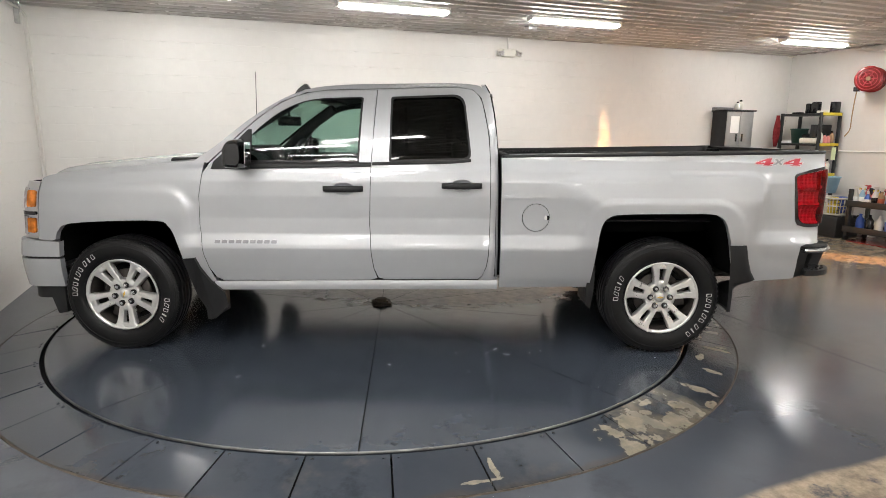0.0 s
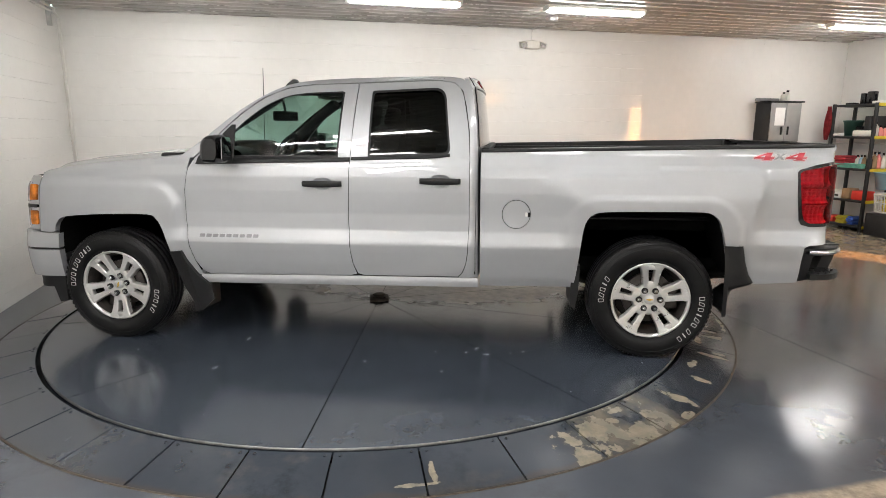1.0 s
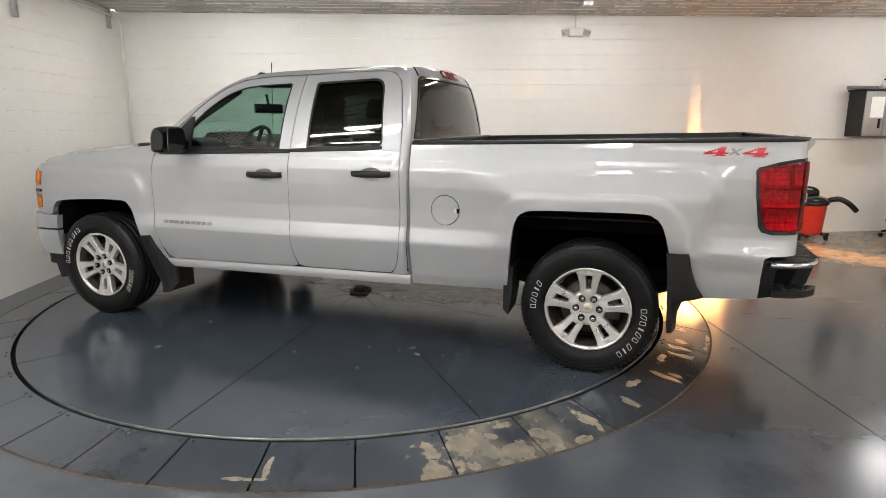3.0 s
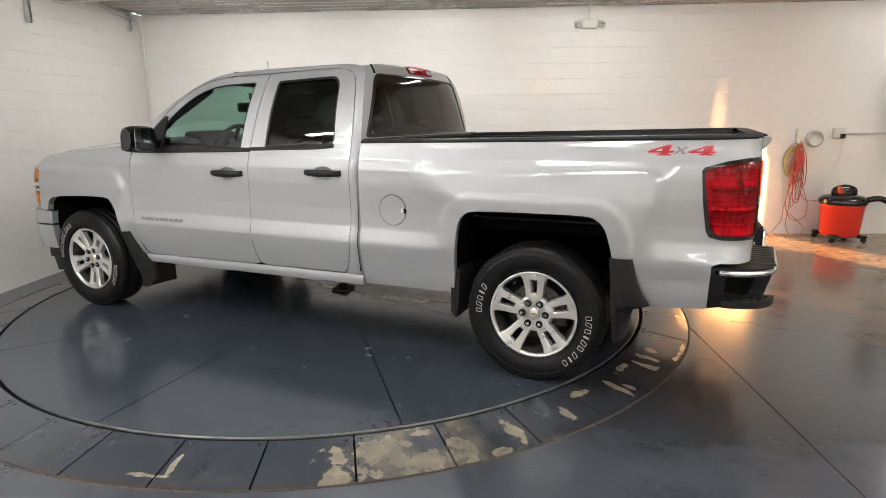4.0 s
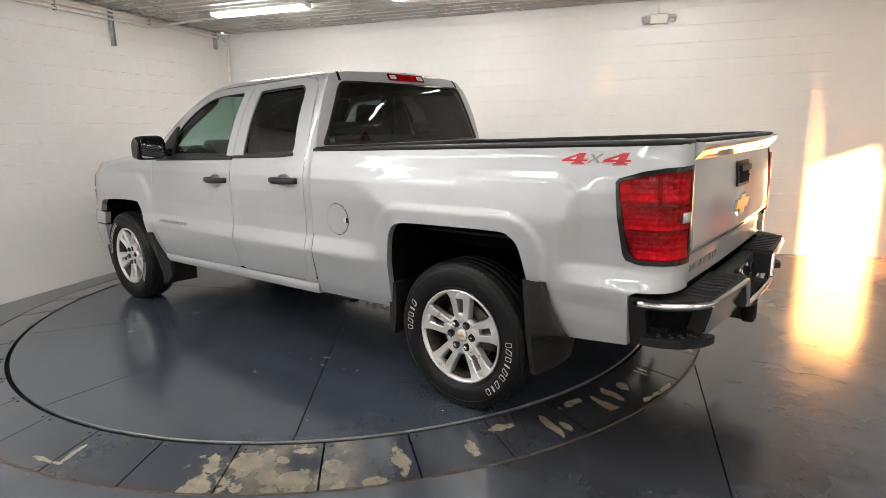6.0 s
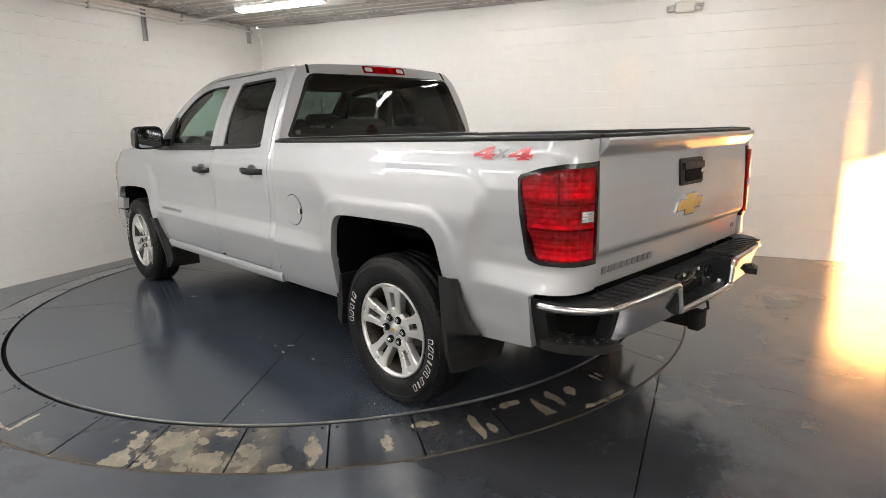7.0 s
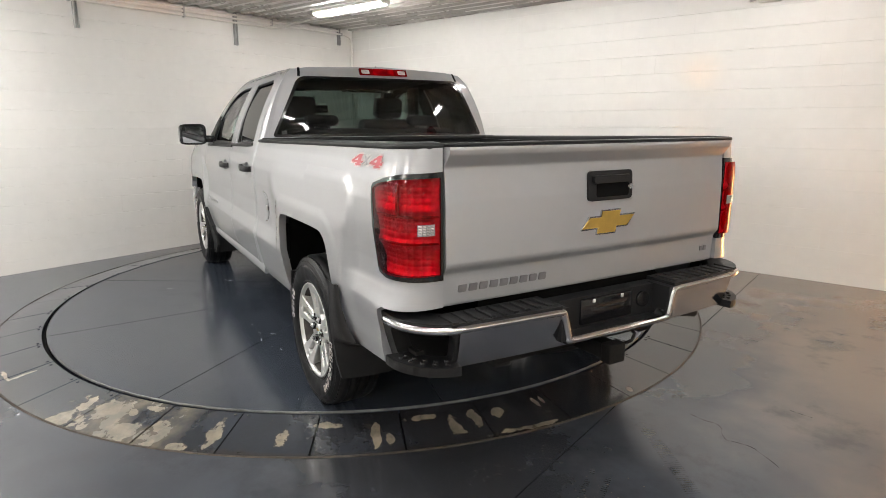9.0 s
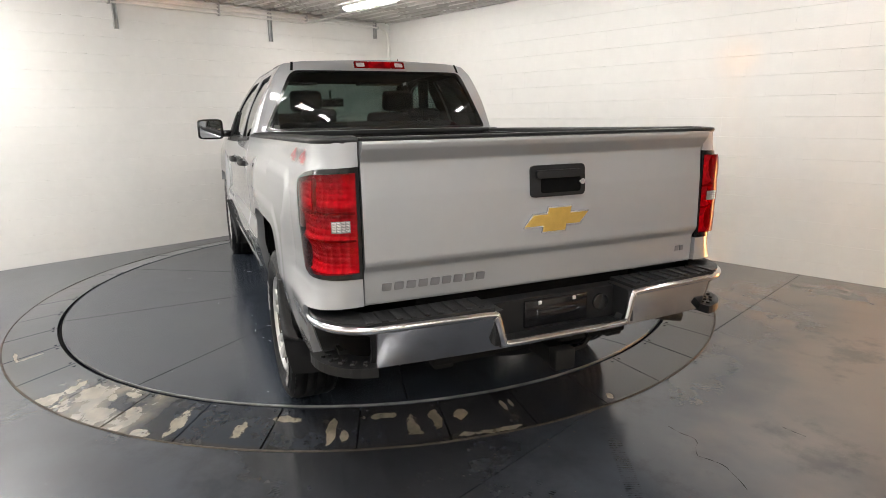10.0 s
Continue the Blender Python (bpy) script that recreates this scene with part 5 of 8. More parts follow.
screen = [(-0.80, 0.0), (-0.785, 0.3), (-0.70, 0.8), (-0.652, 1.0), (0, 1.02), (0.652, 1.0), (0.70, 0.8), (0.785, 0.3), (0.80, 0.0), (0, -0.03)]
ws = part("windscreen", panel(screen, windscreen_fn, (-1, 0, 0.5), (0.08, 0.08), 0.004), M_GLASS, truck, "light green windscreen glass")
ws.visible_shadow = False
part("windscreen_border", panel([(y * 1.01, s) for y, s in screen], lambda y, s, d: windscreen_fn(y, s, d + 0.008), (-1, 0, 0.5), (0.1, 0.1), 0, [[(y * 0.93, 0.5 + (s - 0.5) * 0.90) for y, s in screen]]), M_GLOSSBLACK, ws, "black border of the windscreen")


# cab back with the rear window
def cab_half(z):
    return float(np.interp(z, *SIDE))


def pillar_end(z):
    return float(np.interp(z, [0.52, 0.90, 1.36, 1.545, 1.66, 1.792, 1.865], [0.622, 0.620, 0.614, 0.600, 0.585, 0.560, 0.530]))


def edge_half(z):
    """Half the width of the cab's back, where it meets the rounded pillars."""
    return cab_half(z) - 0.085 + math.sqrt(0.085 ** 2 - max(0.0, pillar_end(z) - 0.55) ** 2) - 0.003


def back_fn(y, z, d):
    lean = float(np.interp(z, [0.5, 1.36, 1.80, 1.86], [0.655, 0.655, 0.615, 0.575]))
    return (lean - (lean - pillar_end(z) + 0.003) * min(1.0, abs(y) / edge_half(z)) ** 2.4 - d, y, z)


zs = [0.52, 0.90, 1.10, 1.25, 1.315, 1.45, 1.60, 1.75, 1.80, 1.83, 1.85]
outline = [(-edge_half(z), z) for z in zs] + [(-0.55, 1.868), (0.0, 1.885), (0.55, 1.868)] + [(edge_half(z), z) for z in zs[::-1]]
rear_win = rounded([(-0.846, 1.393), (-0.640, 1.804), (0.640, 1.804), (0.846, 1.393)], [0.03, 0.06, 0.06, 0.03])
back = part("cab_back", panel(outline, back_fn, (1, 0, 0), (0.05, 0.03), 0.03, [rear_win]), M_PAINT, truck)
pane = part("rear_window", panel(rear_win, lambda y, z, d: back_fn(y, z, d - 0.004), (1, 0, 0), (0.1, 0.1), 0), M_REARGLASS, truck, "dark tinted rear window")
pane.visible_shadow = False
part("window_seal", panel(rear_win, lambda y, z, d: back_fn(y, z, d - 0.007), (1, 0, 0), (0.08, 0.05), 0.012, [[(y * 0.972, 1.6 + (z - 1.6) * 0.93) for y, z in rear_win]]), M_GLOSSBLACK, pane, "black window border")
for y0, y1, mt in ((-0.19, -0.085, M_CLEAR), (-0.083, 0.083, M_RED), (0.085, 0.19, M_CLEAR)):
    part("high_brake_lens", panel(rounded([(y0, 1.822), (y1, 1.822), (y1, 1.872), (y0, 1.872)], 0.006, 2), lambda y, z, d: (back_fn(y, z, 0)[0] + 0.009 - d, y, z), (1, 0, 0), (0.04, 0.02), 0.03), M_RED if mt is M_RED else M_REDDARK, truck, "red high brake lamp lens")
for y0 in (-0.175, 0.115):
    part("cargo_lens", panel(rounded([(y0, 1.834), (y0 + 0.06, 1.834), (y0 + 0.06, 1.862), (y0, 1.862)], 0.006, 2), lambda y, z, d: (back_fn(y, z, 0)[0] + 0.012 - d, y, z), (1, 0, 0), (0.04, 0.02), 0.006), M_CLEAR, truck, "clear cargo lamp lens")
for sg in (-1, 1):
    part("roof_seam", panel([(sg * 0.622, 1.803), (sg * 0.640, 1.803), (sg * 0.628, 1.862), (sg * 0.612, 1.864)], lambda y, z, d: back_fn(y, z, d - 0.004), (1, 0, 0), (0.03, 0.02), 0.006), M_SEAL, back, "black seam at the roof's rear corner")
bm = bmesh.new()
box(bm, 0.617, 0.6175, -0.782, -0.745, 1.41, 1.435)
part("window_sticker", bm, M_WHITE, pane, "small white sticker inside the glass")

# bonnet, cowl, front end
def hood_fn(x, y, d):
    edge = 0.055 * smooth((abs(y) - 0.70) / 0.22)
    bulge = 0.022 * smooth((0.52 - abs(y)) / 0.10)
    nose = 0.10 * max(0.0, (-2.42 - x) / 0.22) ** 2
    return (x - 0.10 * (1 - (y / 0.9) ** 2) * smooth((-2.0 - x) / 0.6), y, hood_z(x) + 0.034 - edge * 0.8 + bulge * 0.7 - nose - d)


hood = [(-1.40, -0.895), (-1.40, 0.895), (-1.9, 0.905), (-2.42, 0.885), (-2.56, 0.83), (-2.60, 0.5), (-2.62, 0.0), (-2.60, -0.5), (-2.56, -0.83), (-2.42, -0.885), (-1.9, -0.905)]
part("bonnet", panel(hood, hood_fn, (0, 0, 1), (0.05, 0.05), 0.03), M_PAINT, truck)
bm = bmesh.new()
box(bm, -1.66, -1.36, -0.84, 0.84, 1.27, 1.352, 0.02)
for y in (-0.45, 0.25):
    tube(bm, [(-1.54, y, 1.365), (-1.50, y + 0.3, 1.385), (-1.48, y + 0.55, 1.385)], 0.012, 6)
part("cowl", bm, M_PLASTIC, truck, "black cowl with wiper arms")


def nose_fn(y, z, d):
    r = abs(y) / 0.93
    return (-2.75 + 0.10 * r ** 3 + 0.03 * (z - 0.9) ** 2 + (0.05 * max(0, z - 1.10) / 0.1) + d, y, z)


part("grille", panel([(-0.62, 0.80), (0.62, 0.80), (0.60, 1.16), (-0.60, 1.16)], lambda y, z, d: nose_fn(y, z, d + 0.02), (-1, 0, 0), (0.1, 0.1), 0.05), M_GLOSSBLACK, truck, "black mesh grille")
for z in (0.83, 0.98, 1.13):
    part("grille_bar", panel(rounded([(-0.63, z - 0.028), (0.63, z - 0.028), (0.63, z + 0.028), (-0.63, z + 0.028)], 0.01, 2), nose_fn, (-1, 0, 0), (0.1, 0.03), 0.03), M_CHROME, truck, "chrome grille bar")
for sign in (-1, 1):
    # headlamp: wraps from the nose to the side of the fender
    def lamp_fn(a, z, d, s=sign):
        x = -2.622 - 0.035 * max(0.0, 1.0 - (z - 0.79) / 0.37) + max(a, 0.0)
        y = abs(side_fn(s)(x, z, 0)[1])
        if a >= 0:
            t = smooth(1 - a / 0.05) * 0.7
            return (x + d * t, s * (y - d), z)
        return (x - 0.085 * (1 - math.exp(a / 0.06)) + d, s * (y + a), z)
    def zone(a0, a1, z0, z1, k, mt, name, owner, label):
        return part(name, panel(rounded([(a0, z0), (a1, z0), (a1, z1), (a0, z1)], 0.012, 3), lambda a, z, d: lamp_fn(a, z, d + k), (-0.5, sign, 0), (0.02, 0.03), 0.03), mt, owner, label)
    head = zone(-0.19, 0.104, 0.80, 1.185, 0.006, M_CHROME, "headlamp", truck, "stacked headlamp in a bright surround")
    for z0, z1 in ((0.825, 0.955), (1.005, 1.145)):
        zone(-0.17, 0.005, z0, z1, 0.0, M_CLEAR, "headlamp_lens", head, "clear headlamp lens")
        zone(0.014, 0.082, z0 + 0.012, z1 - 0.015, -0.002, M_AMBER, "side_marker", head, "amber side marker")
    zone(-0.19, 0.09, 0.962, 0.985, -0.003, M_GLOSSBLACK, "divider", head, "black divider")


def front_bumper_fn(b, z, d):
    s = -1 if b < 0 else 1
    a = abs(b)
    if a <= 0.78:
        x, y = -2.875 + 0.10 * (a / 0.78) ** 2, a
        nx, ny = -1, 0
    else:
        th = min((a - 0.78) / 0.20, math.pi / 2)
        x, y = -2.775 + 0.20 * (1 - math.cos(th)), 0.78 + 0.20 * math.sin(th)
        x += max(0, a - 0.78 - 0.20 * math.pi / 2)
        nx, ny = -math.cos(th), math.sin(th)
    belly = 0.015 * math.sin(max(0, min(1, (z - 0.42) / 0.36)) * math.pi)
    return (x + nx * (belly - d), s * (y + ny * (belly - d) - 0.006), z)


B_F = 0.78 + 0.314 + 0.160
bum = part("front_bumper", panel([(-B_F, 0.672), (B_F, 0.672), (B_F, 0.775), (1.0, 0.787), (-1.0, 0.787), (-B_F, 0.775)], front_bumper_fn, (-1, 0, 0), (0.05, 0.03), 0.05), M_PAINT, truck)
part("bumper_face", panel([(-B_F, 0.455), (B_F, 0.455), (B_F, 0.655), (-B_F, 0.655)], lambda b, z, d: front_bumper_fn(b, z, d + 0.003 + 0.10 * max(0, 0.655 - z) * 0.6), (-1, 0, 0), (0.05, 0.03), 0.05), M_PAINT, bum, "silver lower bumper face")
part("bumper_strip", panel([(-B_F, 0.650), (B_F, 0.650), (B_F, 0.676), (-B_F, 0.676)], lambda b, z, d: front_bumper_fn(b, z, d + 0.02), (-1, 0, 0), (0.08, 0.03), 0.02), M_PLASTIC, bum, "black strip along the bumper")
part("air_dam", panel([(-B_F, 0.36), (B_F, 0.36), (B_F + 0.02, 0.46), (-B_F - 0.02, 0.46)], lambda b, z, d: front_bumper_fn(b, z, d + 0.055), (-1, 0, 0), (0.06, 0.03), 0.04), M_PLASTIC, bum, "black plastic air dam")
for s in (-1, 1):
    bm = bmesh.new()
    prism(bm, [(-2.53, 0.47), (-2.44, 0.47), (-2.435, 0.26), (-2.50, 0.25), (-2.545, 0.40)], s * 0.94, s * 0.90)
    box(bm, -2.52, -2.44, min(s * 0.62, s * 0.92), max(s * 0.62, s * 0.92), 0.26, 0.46, 0.01)
    part("air_deflector", bm, M_PLASTIC, truck, "black plastic air deflector")

# ---- bed and tailgate ----
bm = bmesh.new()
box(bm, 0.665, 2.80, -0.54, 0.54, 0.84, 0.90)
box(bm, 0.640, 0.675, -0.93, 0.93, 0.55, 1.362)
for s in (-1, 1):
    for x0, x1, low in ((0.66, 1.22, 0.84), (1.22, 2.33, 1.035), (2.33, 2.80, 0.84)):
        box(bm, x0, x1, min(s * 0.80, s * 0.85), max(s * 0.80, s * 0.85), low, 1.36)
        box(bm, x0, x1, min(s * 0.54, s * 0.80), max(s * 0.54, s * 0.80), low, 1.13 if low > 1 else 0.90)
    box(bm, 1.22, 2.33, min(s * 0.505, s * 0.54), max(s * 0.505, s * 0.54), 0.84, 1.13)
liner = part("bed_liner", bm, M_PLASTIC, truck, "black ribbed bed liner")
for k in range(9):
    bm = bmesh.new()
    box(bm, 0.70, 2.78, -0.70 + k * 0.165, -0.62 + k * 0.165, 0.895, 0.912, 0.005)
    part("floor_rib", bm, M_PLASTIC, liner)
bm = bmesh.new()
box(bm, 0.636, 0.690, -0.93, 0.93, 1.352, 1.388, 0.01)
part("bed_front_cap", bm, M_PLASTIC, truck, "black cap on the bed's front edge")

GZ = [0.79, 0.80, 0.905, 0.925, 0.950, 0.965, 1.20, 1.300, 1.328, 1.374, 1.395, 1.412]
GX = [2.824, 2.832, 2.836, 2.838, 2.858, 2.862, 2.856, 2.848, 2.846, 2.884, 2.890, 2.878]
GATE = soft_curve(GZ, GX, 0.004)


def gate_fn(y, z, d):
    return (float(np.interp(z, *GATE)) + 0.012 * (1 - (y / 0.8) ** 2) - d, y, z)


gate = part("tailgate", grid_sheet(list(np.linspace(-0.800, 0.800, 25)), list(np.linspace(0.795, 1.402, 102)), gate_fn, (1, 0, 0), 0.05), M_PAINT, truck)
bm = bmesh.new()
box(bm, 2.79, 2.868, -0.798, 0.798, 1.4045, 1.415, 0.004)
part("tailgate_cap", bm, M_PLASTIC, gate, "black plastic cap along the tailgate top")
for sg in (-1, 1):
    bm = bmesh.new()
    prism(bm, [(2.75, 0.80), (2.812, 0.80), (2.812, 0.95), (2.834, 0.95), (2.834, 1.385), (2.75, 1.385)], sg * 0.72, sg * 0.810)
    part("gate_seal", bm, M_SEAL, truck, "black seal beside the tailgate")
bezel = rounded([(-0.116, 1.160), (0.144, 1.160), (0.144, 1.287), (-0.116, 1.287)], 0.022, 4)
hole = rounded([(-0.070, 1.176), (0.120, 1.176), (0.120, 1.236), (-0.070, 1.236)], 0.012, 3)
hb = part("tailgate_handle", panel(bezel, lambda y, z, d: gate_fn(y, z, d - 0.010), (1, 0, 0), (0.04, 0.03), 0.012), M_PLASTIC, gate, "black tailgate handle bezel")
# the pocket's shade is a black sheet laid on the bezel
bm = panel(hole, lambda y, z, d: gate_fn(y, z, d - 0.0125), (1, 0, 0), (0.04, 0.03), 0.004)
part("pocket_shade", bm, M_SEAL, hb, "raised black sheet for the shade in the handle's recess")
part("handle_lip", panel(rounded([(-0.096, 1.236), (0.124, 1.236), (0.124, 1.268), (-0.096, 1.268)], 0.01, 3), lambda y, z, d: gate_fn(y, z, d - 0.026), (1, 0, 0), (0.05, 0.02), 0.02), M_PLASTIC, hb, "black handle lip")
bm = bmesh.new()
cyl(bm, 0.012, 0.012, (2.84, 0.126, 1.215), (2.886, 0.126, 1.215), 14)
part("lock", bm, M_CHROME, hb, "round lock")


def bow(k):
    """A plain slanted cross, k metres larger all round."""
    w, a, h, t = 0.139 + k, 0.050 + k * 0.6, 0.047 + k, 0.022 + k
    sl = 0.022
    pts = [(-w + sl * -0.6, -t), (-a - 0.012, -t), (-a - 0.018, -h), (a - 0.012, -h), (a - 0.006, -t), (w - sl * 1.4, -t), (w + sl * 0.6, t), (a + 0.012, t), (a + 0.018, h), (-a + 0.012, h), (-a + 0.006, t), (-w + sl * 1.4, t)]
    return [(y + 0.010, 1.066 + z) for y, z in pts]


bb = part("tailgate_badge", panel(bow(0.006), lambda y, z, d: gate_fn(y, z, d - 0.008), (1, 0, 0), (0.05, 0.03), 0.01), M_CHROME, gate, "gold cross-shaped badge with a chrome edge")
part("badge_face", panel(bow(0.0), lambda y, z, d: gate_fn(y, z, d - 0.011), (1, 0, 0), (0.05, 0.03), 0.006), M_GOLD, bb, "gold badge face")
for k in range(9):
    y0 = -0.735 + k * 0.0487
    letter = rounded([(y0, 0.845), (y0 + 0.036, 0.845), (y0 + 0.040, 0.876), (y0 + 0.004, 0.876)], 0.005, 2)
    part("badge_block", panel(letter, lambda y, z, d: gate_fn(y, z, d - 0.005), (1, 0, 0), (0.05, 0.05), 0.007), M_GREY, gate, "raised chrome block of a badge")
for y0 in (0.700, 0.728):
    part("badge_block", panel([(y0, 0.852), (y0 + 0.020, 0.852), (y0 + 0.020, 0.876), (y0, 0.876)], lambda y, z, d: gate_fn(y, z, d - 0.004), (1, 0, 0), (0.05, 0.05), 0.006), M_GREY, gate, "raised grey block of a badge")

# ---- rear bumper ----
def rb_fn(b, z, d):
    s = -1 if b < 0 else 1
    a = abs(b)
    if a <= 0.765:
        x, y, nx, ny = 3.002 - 0.035 * (a / 0.765) ** 2, a, 1, 0
    else:
        th = min((a - 0.765) / 0.235, math.pi / 2)
        x, y = 2.967 - 0.235 * (1 - math.cos(th)), 0.765 + 0.222 * math.sin(th)
        x -= max(0, a - 0.765 - 0.369)
        nx, ny = math.cos(th), math.sin(th)
    return (x - nx * d, s * (y - ny * d), z)


def tucked(k):
    return lambda b, z, d: rb_fn(b, z, d + k + 0.40 * max(0.0, 0.75 - z) ** 1.25)


R_B = 0.765 + 0.369 + 0.095
rbum = part("rear_bumper", panel([(-0.80, 0.580), (0.80, 0.580), (0.80, 0.738), (0.335, 0.738), (0.290, 0.612), (-0.290, 0.612), (-0.335, 0.738), (-0.80, 0.738)], tucked(0.0), (1, 0, 0), (0.05, 0.02), 0.04), M_CHROME, truck, "chrome rear bumper face")
line = [(-b, z) for b, z in ((1.160, 0.744), (1.10, 0.744), (1.0, 0.744), (0.90, 0.744), (0.80, 0.744), (0.60, 0.744), (0.45, 0.744), (0.345, 0.742), (0.325, 0.725), (0.300, 0.632), (0.280, 0.616), (0.1, 0.616))]
line = smooth_line(line + [(-b, z) for b, z in line[::-1]], 4)
bm = bmesh.new()
tube(bm, [rb_fn(b, z, 0.002) for b, z in line], 0.0155, 10)
part("bumper_lip", bm, M_CHROME, rbum, "chrome upper lip")
for s in (-1, 1):
    end = [(s * 0.803, 0.585), (s * 1.10, 0.560), (s * (R_B - 0.015), 0.535), (s * R_B, 0.764), (s * 1.178, 0.764), (s * 1.178, 0.733), (s * 0.803, 0.735)]
    dark = rounded([(s * 0.822, 0.602), (s * 1.13, 0.602), (s * 1.13, 0.722), (s * 0.822, 0.722)], 0.02, 3)
    corner = part("bumper_corner", panel(end, tucked(0.004), (1, s, 0), (0.03, 0.03), 0.07, [dark]), M_PLASTIC, rbum, "black plastic bumper corner with a step")
    part("step_recess", panel(dark, tucked(0.072), (1, s, 0), (0.03, 0.03), 0), M_SEAL, corner, "dark recess above the step")
    bm = bmesh.new()
    pl = [rb_fn(s * b, 0, -0.014 + 0.03 * abs(b - 0.96) ** 2 * 6)[:2] for b in np.linspace(0.80, 1.14, 12)] + [rb_fn(s * b, 0, 0.10)[:2] for b in np.linspace(1.12, 0.80, 8)]
    prism(bm, pl, 0.568, 0.604, "xy")
    for k in range(5):
        for j in range(2):
            p = rb_fn(s * (0.85 + k * 0.055), 0, 0.020 + j * 0.026)
            cyl(bm, 0.010, 0.008, (p[0], p[1], 0.603), (p[0], p[1], 0.612), 8)
    part("corner_step", bm, M_PLASTIC, corner, "studded corner step")
    # step pad with ribs
    bm = bmesh.new()
    edge = [rb_fn(s * b, 0, 0.004)[:2] for b in np.linspace(0.335, 1.235, 24)]
    pl = edge + [(2.64, s * 0.93), (2.70, s * 0.93), (2.83, s * 0.80), (2.83, s * 0.335)]
    prism(bm, pl, 0.752, 0.768, "xy")
    pad = part("step_pad", bm, M_PLASTIC, rbum, "black ribbed step pad")
    for k in range(9):
        y = 0.365 + k * 0.055
        bm = bmesh.new()
        box(bm, 2.850, 2.966, min(s * y, s * (y + 0.026)), max(s * y, s * (y + 0.026)), 0.766, 0.775, 0.003, 1)
        part("tread_rib", bm, M_PLASTIC, pad)
# plate recess in the middle
bm = bmesh.new()
box(bm, 2.83, 2.90, -0.335, 0.335, 0.600, 0.752)
box(bm, 2.86, 2.988, -0.31, 0.31, 0.598, 0.614, 0.004)
for s in (-1, 1):
    prism(bm, [(2.86, s * 0.30), (2.992, s * 0.30), (2.992, s * 0.335), (2.86, s * 0.335)], 0.612, 0.755, "xy")
part("plate_recess", bm, M_PLASTIC, rbum, "black plastic plate recess")
bm = bmesh.new()
box(bm, 2.895, 2.912, -0.155, 0.155, 0.628, 0.742, 0.006)
box(bm, 2.905, 2.916, -0.10, 0.10, 0.650, 0.700, 0.006)
part("plate_holder", bm, M_GLOSSBLACK, rbum, "empty black number plate holder")
for y in (-0.085, 0.085):
    bm = bmesh.new()
    box(bm, 2.910, 2.917, y - 0.008, y + 0.008, 0.722, 0.738, 0.002, 1)
    part("plate_clip", bm, M_WHITE, rbum, "white plastic plate clip")
bm = bmesh.new()
cyl(bm, 0.036, 0.036, (2.895, 0.225, 0.69), (2.915, 0.225, 0.69), 20)
part("trailer_socket", bm, M_GLOSSBLACK, rbum, "round black trailer socket")
bm = bmesh.new()
box(bm, 2.72, 2.98, -0.038, 0.038, 0.455, 0.53, 0.006)
box(bm, 2.930, 2.987, -0.048, 0.048, 0.447, 0.538, 0.008)
box(bm, 2.70, 2.76, -0.50, 0.50, 0.46, 0.53, 0.01)
tube(bm, [(2.93, 0.06, 0.50), (2.97, 0.10, 0.53), (2.95, 0.14, 0.55), (2.90, 0.16, 0.56)], 0.008, 6)
part("tow_hitch", bm, M_UNDER, truck, "black steel tow hitch receiver")

